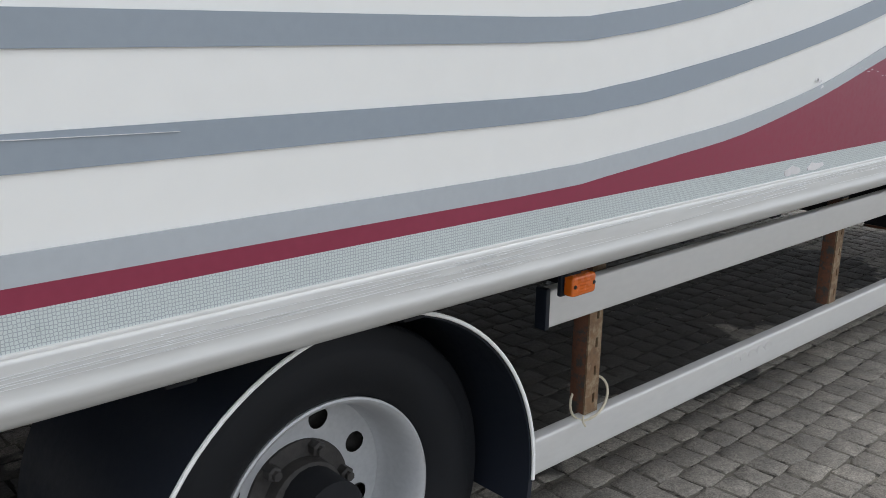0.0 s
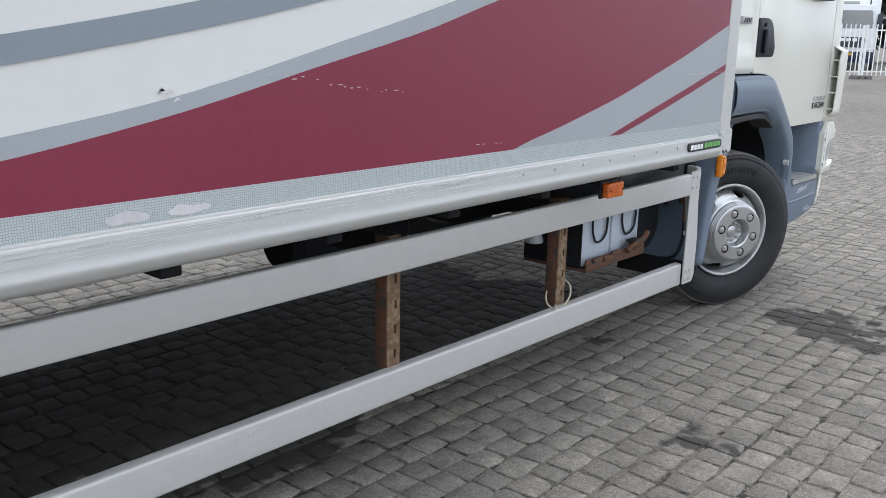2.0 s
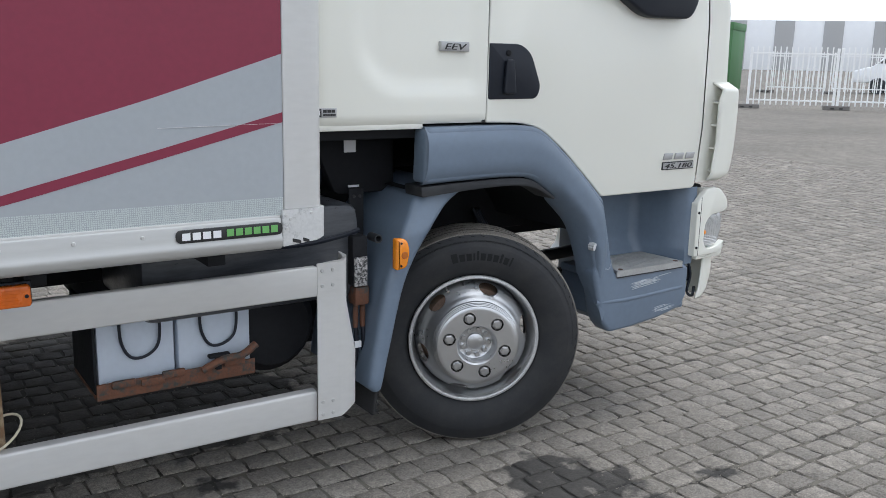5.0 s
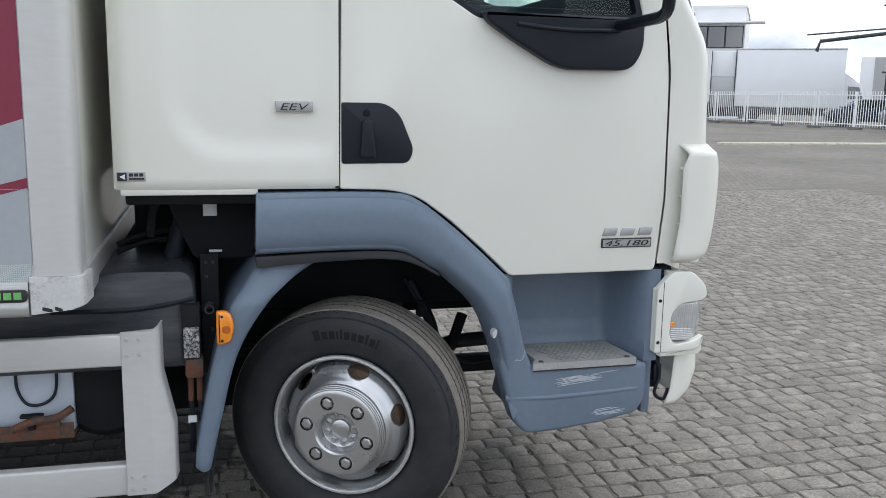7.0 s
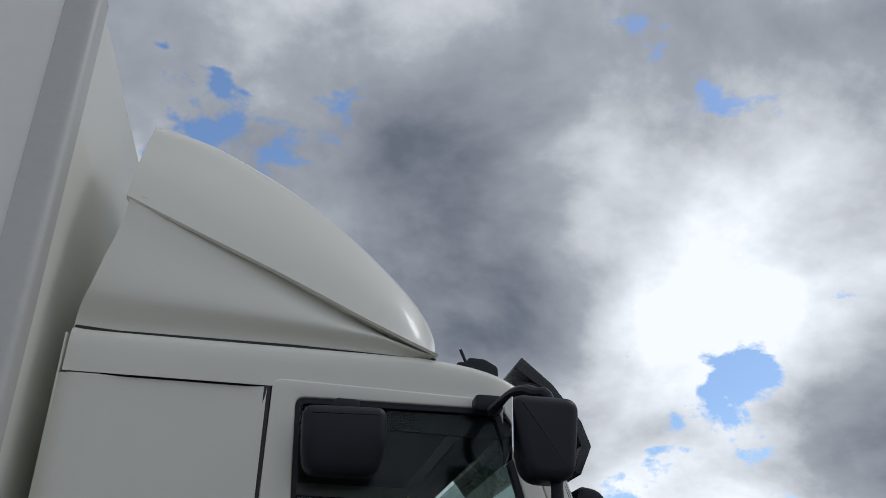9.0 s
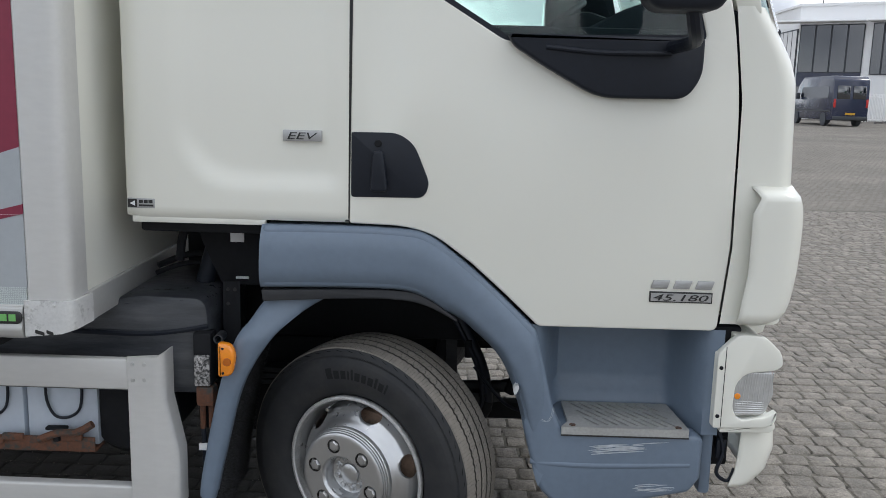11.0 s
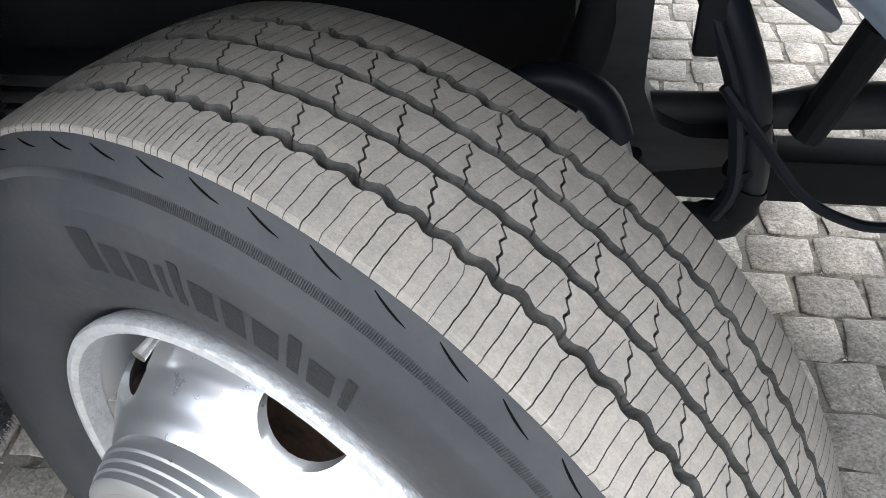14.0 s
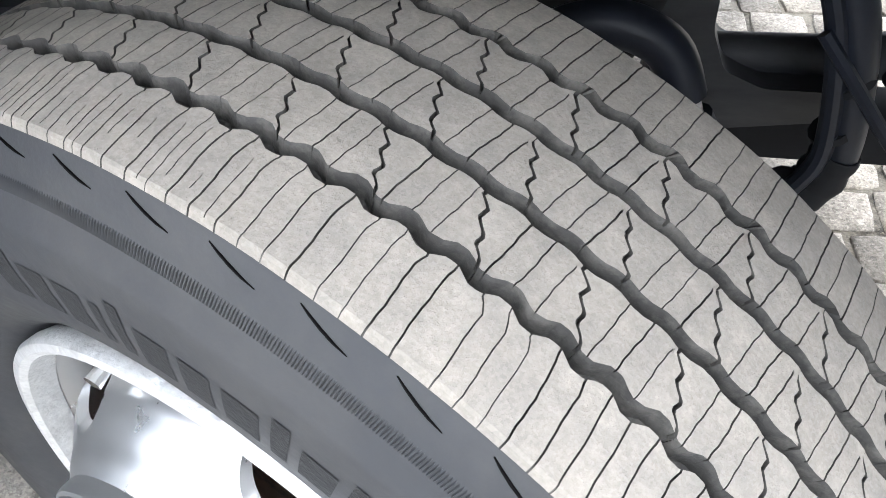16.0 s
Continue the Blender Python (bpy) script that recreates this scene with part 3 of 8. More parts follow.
def build_ground():
    bm = bmesh.new()
    xs = [-900, -300, -60, -2, 7, 16, 40, 120, 300, 900]
    ys = [-900, -300, -60, -3, 12, 40, 120, 300, 900]
    V = [[bm.verts.new((x, y, gz(x) - 0.0040)) for y in ys] for x in xs]
    for i in range(len(xs) - 1):
        for j in range(len(ys) - 1):
            bm.faces.new((V[i][j], V[i + 1][j], V[i + 1][j + 1], V[i][j + 1]))
    g = mesh_object("ground", bm, JOINT)
    return tagged(g, "sandy joints under worn grey-brown concrete paving", "ground", kind="structure")


ground = build_ground()

# ---- the truck ----
truck = thing("box_truck", "cream and white box truck with maroon and grey stripes", "truck")
YS = 1.205          # the box's near side
YF = 3.715          # its far side
YC = 2.46           # the middle of the truck
FRONT = 5.03        # the box's front wall


def build_cargo_box():
    body = part("cargo_box", box(-2.6, 4.985, YS + 0.004, YF, 0.90, 3.72, 0.01), WHITE_PANEL, truck, "white box body with curved grey and maroon stripes")
    part("front_wall", box(4.986, 5.022, YS + 0.09, YF - 0.09, 0.90, 3.70, 0.006), CREAM, body, "cream front wall of the box")
    # corner post, rounded
    prof = rounded([(4.918, YS - 0.004), (5.032, YS - 0.004), (5.032, YS + 0.10), (5.012, YS + 0.10), (5.012, YS + 0.03), (4.918, YS + 0.012)], [0.006, 0.035, 0.004, 0.004, 0.02, 0.004])
    part("corner_post", prism(prof, 0.955, 3.72, "z"), ALU_DULL, body, "rounded aluminium corner post")
    plan = rounded([(4.908, YS - 0.012), (5.036, YS - 0.012), (5.046, YS + 0.10), (5.036, YS + 0.10), (5.026, YS + 0.012), (4.908, YS + 0.004)], [0.004, 0.03, 0.003, 0.003, 0.02, 0.003])
    bm = prism(plan, 0.845, 0.954, "z")
    for v in bm.verts:
        if v.co.z < 0.9:
            v.co.z += 0.032 * smoothstep(4.93, 5.05, v.co.x) + 0.014 * smoothstep(4.93, 4.908, v.co.x)
    cap = part("corner_cap", bm, CAP, body, "scuffed pale metal corner cap")
    for x, w in ((4.948, 0.012), (4.975, 0.009)):
        part("torn_hole", prism(rounded([(x - w, 0.868), (x + w, 0.862), (x + w, 0.871), (x - w, 0.878)], 0.003), YS - 0.0135, YS - 0.010), INK, cap)
    for x, z in ((4.918, 0.94), (4.93, 0.93), (4.99, 0.942), (4.92, 0.905)):
        part("rivet", disc_at(x, z, 0.0045, YS - 0.0155, YS - 0.010, 10), ALU_DULL, cap)
    part("front_sill", box(5.012, 5.034, YS + 0.09, YF - 0.1, 0.87, 0.955, 0.006), ALU, body, "aluminium sill of the front wall")
    # lower rail: rounded extrusion along the bottom edge
    yz = rounded([(YS - 0.001, 0.938), (YS - 0.010, 0.934), (YS - 0.015, 0.893), (YS - 0.020, 0.878), (YS - 0.014, 0.853), (YS + 0.02, 0.847), (YS + 0.06, 0.862), (YS + 0.06, 0.938)], [0.002, 0.004, 0.01, 0.01, 0.014, 0.012, 0.004, 0.002])
    rail = part("lower_rail", prism(yz, -2.6, 4.905, "x"), ALU, body, "scratched aluminium lower rail")
    part("upper_lip", box(-2.6, 4.905, YS - 0.006, YS + 0.004, 0.932, 0.941, 0.002), ALU_DULL, body)
    for x in [3.62 + 0.155 * k for k in range(9)]:
        part("rivet", disc_at(x, 0.915, 0.005, YS - 0.0165, YS - 0.008, 10), ALU_DULL, rail)
    # reflective honeycomb strip
    strip = part("reflective_strip", box(-2.6, 4.914, YS - 0.0015, YS + 0.003, 0.941, 0.987, 0), HONEY, body, "pale honeycomb reflective strip")
    up = {"A": [(-2.6, 1.320), (0.9, 1.320), (1.50, 1.322), (1.62, 1.330), (1.83, 1.353), (2.14, 1.405), (2.6, 1.53), (3.2, 1.76), (3.8, 2.04), (4.4, 2.40), (4.86, 2.703), (4.918, 2.74)],
          "B": [(-2.6, 1.187), (0.9, 1.187), (1.50, 1.188), (1.62, 1.195), (1.85, 1.219), (2.32, 1.288), (2.81, 1.386), (3.3, 1.51), (3.9, 1.77), (4.4, 2.045), (4.73, 2.245), (4.918, 2.36)],
          "C": [(-2.6, 1.055), (0.9, 1.054), (1.50, 1.057), (1.62, 1.062), (1.88, 1.081), (2.17, 1.108), (2.53, 1.166), (2.87, 1.250), (3.37, 1.385), (3.9, 1.555), (4.4, 1.76), (4.75, 1.919), (4.918, 2.005)]}
    lo = {"A": [(-2.6, 1.275), (0.9, 1.277), (1.50, 1.280), (1.62, 1.287), (1.83, 1.310), (2.14, 1.364), (2.6, 1.485), (3.2, 1.715), (3.8, 1.995), (4.4, 2.352), (4.86, 2.652), (4.918, 2.69)],
          "B": [(-2.6, 1.143), (0.9, 1.143), (1.50, 1.145), (1.62, 1.151), (1.86, 1.171), (2.33, 1.243), (2.83, 1.338), (3.3, 1.465), (3.9, 1.725), (4.4, 2.0), (4.73, 2.203), (4.918, 2.315)],
          "C": [(-2.6, 1.018), (0.9, 1.016), (1.50, 1.018), (1.62, 1.024), (1.88, 1.044), (2.17, 1.071), (2.53, 1.135), (2.87, 1.216), (3.21, 1.297), (3.44, 1.365), (3.9, 1.50), (4.4, 1.71), (4.76, 1.873), (4.918, 1.957)]}
    red_lo = [(-2.6, 0.987), (1.0, 0.987), (3.5, 0.987), (3.567, 0.9885), (3.607, 0.996), (3.775, 1.029), (3.931, 1.063), (4.151, 1.115), (4.41, 1.190), (4.60, 1.246), (4.918, 1.352)]

    def band(name, top, bottom, x0, x1, mat, label):
        xs = [x0 + (x1 - x0) * k / 90 for k in range(91)]
        tp, bt = smooth_line(top), smooth_line(bottom)
        bm = bmesh.new()
        rows = [[bm.verts.new((x, y, z)) for y, z in ((YS + 0.003, lerp_line(bt, x)), (YS - 0.0008, lerp_line(bt, x)), (YS - 0.0008, lerp_line(tp, x)), (YS + 0.003, lerp_line(tp, x)))] for x in xs]
        for a, b in zip(rows, rows[1:]):
            for k in range(3):
                bm.faces.new((a[k], b[k], b[k + 1], a[k + 1]))
        part(name, bm, mat, body, label, smooth=False)

    for k in "ABC":
        band("grey_stripe", up[k], lo[k], -2.6, 4.917, STRIPE_GREY if k != "C" else PALE_GREY, "grey vinyl stripe")
    band("maroon_field", lo["C"], red_lo, -2.6, 4.917, MAROON, "maroon vinyl field")
    band("grey_field", red_lo, [(3.4, 0.987), (3.9, 0.987), (4.4, 0.987), (4.95, 0.987)], 3.5, 4.917, PALE_GREY, "pale grey vinyl field")
    bm = prism([(4.09, 0.990), (4.16, 0.990), (4.30, 1.022), (4.60, 1.098), (4.917, 1.181), (4.917, 1.206), (4.6, 1.122), (4.30, 1.046)], YS - 0.0022, YS + 0.001)
    part("maroon_stripe", bm, MAROON, body, "thin maroon stripe", smooth=False)
    # torn patches, scratches and rub marks
    rnd = random.Random(4)
    for cx, w in ((2.425, 0.05), (2.555, 0.045)):
        pts = [(cx + w * math.cos(a) * rnd.uniform(0.8, 1.1), 0.957 + 0.012 * math.sin(a) * rnd.uniform(0.5, 1.3)) for a in [k * math.pi / 6 for k in range(12)]]
        part("torn_patch", prism(pts, YS - 0.003, YS, bev=0), SCRATCH, body, "torn pale patch")
    for x0, z0, x1, z1, n in ((2.70, 1.212, 3.17, 1.150, 22), (3.42, 1.012, 3.53, 1.008, 5)):
        for k in range(n):
            t = k / n
            x = x0 + (x1 - x0) * t + rnd.uniform(-0.01, 0.01)
            z = z0 + (z1 - z0) * t + rnd.uniform(-0.004, 0.004)
            if rnd.random() < 0.8:
                ln, hh = rnd.uniform(0.005, 0.018), rnd.uniform(0.0009, 0.0022)
                bm = prism([(x, z), (x + ln * 0.4, z - hh * 0.5), (x + ln, z - hh * 0.2), (x + ln * 0.8, z + hh * 0.5), (x + ln * 0.25, z + hh * 0.4)], YS - 0.0025, YS)
                part("scratch_mark", bm, SCRATCH, body)
    for k in range(5):
        x, z = 2.515 + rnd.uniform(-0.015, 0.02), 1.165 + rnd.uniform(-0.012, 0.014)
        part("scratch_mark", prism([(x, z), (x + 0.014, z + 0.004), (x + 0.008, z + 0.009)], YS - 0.0025, YS), SCRATCH, body)
    for x0, z0, x1, z1 in ((0.40, 1.184, 0.78, 1.1755), (4.60, 1.172, 4.915, 1.178)):
        part("scratch_line", prism([(x0, z0), (x1, z1), (x1, z1 + 0.0005), (x0, z0 + 0.0009)], YS - 0.0026, YS), SCRATCH, body)
    # long rub scratches on the rail
    for k in range(60):
        x0, ln = rnd.uniform(0.2, 3.6), rnd.uniform(0.15, 0.7)
        z0 = rnd.uniform(0.897, 0.93)
        d = rnd.uniform(-0.006, 0.006)
        yy = YS - 0.0105 - 0.004 * (0.934 - z0) / 0.039
        part("scratch_line", prism([(x0, z0), (x0 + ln, z0 + d), (x0 + ln, z0 + d + 0.0004), (x0, z0 + 0.0009)], yy - 0.0006, yy + 0.002), RUB, rail)
    # maker's plate: plain shapes
    plate = part("maker_plate", prism(rounded([(4.628, 0.893), (4.905, 0.893), (4.905, 0.925), (4.628, 0.925)], 0.015), YS - 0.020, YS - 0.006, bev=0.001), INK, body, "black maker's plate with white and green bars")
    for k in range(4):
        part("white_bar", box(4.642 + 0.026 * k, 4.662 + 0.026 * k, YS - 0.0215, YS - 0.018, 0.900, 0.918, 0), WHITE_INK, plate)
    for k in range(6):
        part("green_bar", box(4.755 + 0.0235 * k, 4.773 + 0.0235 * k, YS - 0.0215, YS - 0.018, 0.901, 0.919, 0), GREEN_INK, plate)
    # crossmembers below the floor
    for k in range(17):
        x = -2.3 + 0.44 * k
        part("crossmember", box(x, x + 0.05, YS + 0.09, YF - 0.09, 0.80, 0.898, 0.004), DARK, body)
    return body


def honeycomb_mat():
    m = make_mat("honeycomb_reflective_tape", (0.50, 0.545, 0.535), 0.35, var=0.05, scale=3)
    t = m.node_tree
    b = t.nodes["Principled BSDF"]
    co = t.nodes.new("ShaderNodeTexCoord")
    mp = t.nodes.new("ShaderNodeMapping")
    mp.inputs["Scale"].default_value = (1, 0.0, 1)
    v = t.nodes.new("ShaderNodeTexVoronoi")
    v.feature = "DISTANCE_TO_EDGE"
    v.inputs["Scale"].default_value = 205
    v.inputs["Randomness"].default_value = 0.35
    t.links.new(co.outputs["Object"], mp.inputs[0])
    t.links.new(mp.outputs[0], v.inputs["Vector"])
    rp = t.nodes.new("ShaderNodeMapRange")
    rp.inputs["From Min"].default_value, rp.inputs["From Max"].default_value = 0.05, 0.16
    t.links.new(v.outputs["Distance"], rp.inputs[0])
    mx = t.nodes.new("ShaderNodeMixRGB")
    src = b.inputs["Base Color"].links[0].from_socket
    t.links.new(rp.outputs[0], mx.inputs[0])
    t.links.new(src, mx.inputs[2])
    mx.inputs[1].default_value = (0.30, 0.325, 0.335, 1)
    t.links.new(mx.outputs[0], b.inputs["Base Color"])
    return m


HONEY = honeycomb_mat()
cargo_box = build_cargo_box()


def build_chassis():
    for y in (2.04, 2.80):
        part("chassis_rail", box(-2.4, 6.7, y, y + 0.07, 0.61, 0.80, 0.006), DARK, truck)
    part("air_reservoir", tube([(3.62, 2.30, 0.52), (3.66, 2.30, 0.52), (4.20, 2.30, 0.52), (4.24, 2.30, 0.52)], [0.09, 0.12, 0.12, 0.09], 20), DARK, truck, "long dark air reservoir under the chassis")
    part("rear_axle", lathe([(0.0, -1.05), (0.07, -1.05), (0.07, -0.15), (0.17, -0.1), (0.17, 0.1), (0.07, 0.15), (0.07, 1.05), (0, 1.05)], 20), DARK, truck).matrix_world = pose(1.145, YC, 0.40)
    # added panel, keeps far-side light from under the truck
    part("far_side_skirt", box(-2.5, 5.05, 3.66, 3.70, 0.22, 0.90, 0.006), DARK, truck, "added dark panel that keeps light out along the far side")
    part("rear_underrun", box(-2.52, -2.45, 1.5, 3.5, 0.42, 0.60, 0.006), DARK, truck)
    part("fuel_tank", box(2.55, 3.65, 2.95, 3.55, 0.34, 0.82, 0.06), DARK, truck, "dark fuel tank below the far side")
    part("front_axle", box(5.66, 5.76, 1.75, 3.17, 0.30, 0.40, 0.01), DARK, truck)
    part("engine_block", box(5.55, 6.55, 2.12, 2.78, 0.62, 1.05, 0.04), DARK, truck)
    part("engine_sump", box(5.40, 5.98, 2.13, 2.70, 0.40, 0.66, 0.05), DARK, truck)
    part("gearbox", box(4.6, 5.6, 2.25, 2.65, 0.45, 0.80, 0.06), DARK, truck)
    tank = part("air_tank", lathe([(0, -0.32), (0.12, -0.31), (0.15, -0.27), (0.15, 0.27), (0.12, 0.31), (0, 0.32)], 28), DARK, truck, "round black air tank")
    tank.matrix_world = pose(5.03, 1.86, 0.52)
    # moulded black cover behind the cab
    prof = rounded([(4.62, 0.60), (5.29, 0.60), (5.305, 0.80), (5.295, 0.900), (5.08, 0.905), (4.95, 0.865), (4.62, 0.85)], 0.04)
    part("moulded_cover", prism(prof, 1.50, 1.98, bev=0.02), COVER, truck, "moulded black plastic cover behind the cab")
    hanger = part("hanger_plate", box(5.318, 5.372, 1.600, 1.606, 0.55, 0.93, 0.002), DARK, truck, "dark hanger plate with small holes")
    for x, z in ((5.335, 0.905), (5.356, 0.905), (5.335, 0.86), (5.350, 0.69)):
        part("plate_hole", disc_at(x, z, 0.006, 1.597, 1.601, 10), INK, hanger)
    part("cover_ridge", tube(smooth_line([(4.9, 1.492, 0.79), (5.1, 1.492, 0.787), (5.22, 1.492, 0.80), (5.30, 1.50, 0.815)], 5), 0.008, 6), BLACK, truck)
    # added dark panel, hides the bright slit between flap and tyre
    part("spring_shield", box(5.12, 5.60, 1.97, 2.01, 0.30, 0.655, 0.01), DARK, truck)
    for k in range(3):
        part("spring_leaf", box(5.18, 5.56, 1.90, 1.965, 0.500 + 0.022 * k, 0.516 + 0.022 * k, 0.003), DUSTY, truck)
    part("inner_wheel_box", box(5.10, 6.35, 1.96, 2.0, 0.66, 1.12, 0.01), DARK, truck)
    part("cab_floor", box(5.12, 6.75, 1.47, 3.45, 1.10, 1.16, 0.01), DARK, truck)
    part("cab_mount", prism(rounded([(5.30, 0.905), (5.52, 0.905), (5.52, 1.105), (5.22, 1.105), (5.24, 1.04)], 0.02), 1.66, 1.74, bev=0.006), DARK, truck)
    part("tilt_cylinder", tube([(5.23, 1.72, 0.90), (5.29, 1.72, 1.10)], 0.030, 14), BLACK, truck)
    part("tilt_piston", tube([(5.29, 1.72, 1.10), (5.30, 1.72, 1.13)], 0.014, 10), ALU, truck)
    for k, (y, r) in enumerate(((1.76, 0.008), (1.78, 0.010))):
        part("cable_run", tube(smooth_line([(5.06, y, 0.915 + 0.02 * k), (5.16, y, 0.95 + 0.025 * k), (5.28, y - 0.01, 0.955 + 0.03 * k), (5.42, y, 0.94 + 0.03 * k), (5.58, y, 0.96 + 0.02 * k)], 5), r, 8), DARK, truck)
    part("bent_pipe", tube(smooth_line([(5.17, 1.66, 0.98), (5.19, 1.66, 1.08), (5.26, 1.66, 1.11), (5.6, 1.66, 1.105)], 6), 0.014, 8), DARK, truck)
    # pale plates painted in for sunlit ground glimpsed between the cables
    for x0, x1, z0, z1 in ((5.330, 5.372, 1.042, 1.085), (5.345, 5.385, 0.926, 0.934)):
        part("cable_label", box(x0, x1, 1.655, 1.66, z0, z1, 0.001), WHITE_INK, truck, "small pale patch standing for lit ground seen through a gap")
    # air line coupling beside the side guard
    cup = part("line_coupling", box(5.262, 5.316, 1.47, 1.53, 0.64, 0.80, 0.006), DARK, truck, "dusty rusted air line coupling")
    part("crusted_front", box(5.266, 5.312, 1.462, 1.472, 0.64, 0.735, 0.004), make_mat("chalky_crust", (0.42, 0.41, 0.40), 0.9, var=0.3, scale=60, second=(0.05, 0.05, 0.05), amount=0.5), cup)
    part("rusted_fitting", box(5.268, 5.322, 1.465, 1.52, 0.575, 0.638, 0.01), RUST_DARK, cup)
    for x in (5.282, 5.308):
        part("fitting_tail", tube([(x, 1.49, 0.58), (x, 1.49, 0.50)], 0.009, 8), RUST_DARK, cup)
        part("hose", tube(smooth_line([(x, 1.49, 0.51), (x + 0.004, 1.49, 0.42), (x - 0.004, 1.52, 0.33), (x - 0.02, 1.62, 0.30)], 5), 0.008, 8), BLACK, cup)
    part("pipe_stub", lathe([(0.0105, 0.02), (0.014, 0.02), (0.014, -0.03), (0.0105, -0.03), (0.0105, 0.02)], 18), DUSTY, cup).matrix_world = pose(5.343, 1.47, 0.79)
    part("white_tag", box(5.272, 5.296, 1.474, 1.482, 0.435, 0.455, 0), WHITE_INK, cup)
    # pipes and hoses in front of the front wheel
    part("cross_beam", box(5.95, 6.74, 2.00, 2.06, 0.362, 0.424, 0.006), DARK, truck)
    part("cross_tube", tube([(6.05, 2.03, 0.470), (6.20, 2.03, 0.474), (6.25, 2.03, 0.482), (6.74, 2.06, 0.494)], [0.022, 0.022, 0.028, 0.028], 14), DUSTY, truck)
    part("casting", prism(rounded([(5.99, 0.40), (6.04, 0.41), (6.20, 0.434), (6.20, 0.464), (6.100, 0.464), (6.060, 0.482), (6.042, 0.525), (6.040, 0.66), (5.985, 0.66)], 0.008), 1.98, 2.06), DUSTY, truck, "dusty axle casting with a curved web")
    part("steering_arm", tube(smooth_line([(5.80, 1.80, 0.40), (5.88, 1.88, 0.47), (5.95, 1.96, 0.52), (5.99, 2.0, 0.62), (6.0, 2.0, 0.8)], 6), 0.024, 12), DARK, truck)
    loop = [(6.045, 1.90, 0.76), (6.104, 1.88, 0.651), (6.134, 1.88, 0.574), (6.150, 1.88, 0.474), (6.134, 1.88, 0.429), (6.087, 1.88, 0.421), (6.048, 1.88, 0.451), (6.02, 1.88, 0.50)]
    part("brake_hose", tube(smooth_line(loop, 7), 0.0185, 14), BLACK, truck, "looped black brake hose")
    part("brake_hose", tube(smooth_line([(x - 0.022 + 0.01 * k / 7, y - 0.012, z + 0.01) for k, (x, y, z) in enumerate(loop[:5])], 7), 0.009, 10), BLACK, truck, "thin black hose beside the loop")
    part("hose_wrap", tube(smooth_line([(x, y, z) for x, y, z in loop[3:6]], 5), [0.021, 0.023, 0.0205, 0.024, 0.021, 0.0235, 0.022, 0.024, 0.021, 0.022, 0.020], 12), DARK, truck, "ragged black tape round the hose")
    part("brake_hose", tube(smooth_line([(5.85, 1.84, 0.56), (5.90, 1.85, 0.595), (5.945, 1.85, 0.605), (5.985, 1.85, 0.585), (6.004, 1.845, 0.545)], 6), 0.019, 12), BLACK, truck, "short black hose with a pale fitting")
    part("hose_fitting", tube([(6.003, 1.846, 0.548), (6.012, 1.840, 0.520)], 0.0135, 12), LIP, truck, "pale metal hose fitting")
    for z in (0.55, 0.50):
        part("hose_strap", tube([(6.137, 1.88, z), (6.141, 1.88, z - 0.006)], 0.0205, 12), DARK, truck)
    part("bracket_plate", box(6.066, 6.090, 1.86, 1.875, 0.628, 0.690, 0.004), DARK, truck)
    part("diagonal_arm", tube([(6.275, 1.99, 0.60), (6.232, 2.0, 0.462)], 0.021, 10), DARK, truck)
    part("thin_cable", tube(smooth_line([(6.10, 1.86, 0.60), (6.133, 1.85, 0.561), (6.193, 1.85, 0.488), (6.243, 1.85, 0.457), (6.293, 1.85, 0.450), (6.40, 1.86, 0.462)], 6), 0.006, 8), BLACK, truck)


build_chassis()


def build_mudguards():
    def arc_shell(cx, cz, r, a0, a1, y0, y1, th, n=40):
        out = [(cx + r * math.cos(radians(a0 + (a1 - a0) * k / n)), cz + r * math.sin(radians(a0 + (a1 - a0) * k / n))) for k in range(n + 1)]
        inn = [(cx + (r - th) * math.cos(radians(a0 + (a1 - a0) * k / n)), cz + (r - th) * math.sin(radians(a0 + (a1 - a0) * k / n))) for k in range(n + 1)]
        return prism(out + inn[::-1], y0, y1)

    g = part("rear_mudguard", arc_shell(1.145, 0.385, 0.445, -12, 196, 1.302, 1.80, 0.012), BLACK, truck, "black mudguard with white edge piping")
    pts = [(1.145 + 0.441 * math.cos(radians(a)), 1.298, 0.385 + 0.441 * math.sin(radians(a))) for a in range(-3, 197, 4)]
    part("white_piping", tube(pts, 0.0042, 8), WHITE_TRIM, g, "white edge piping")
    return g


build_mudguards()


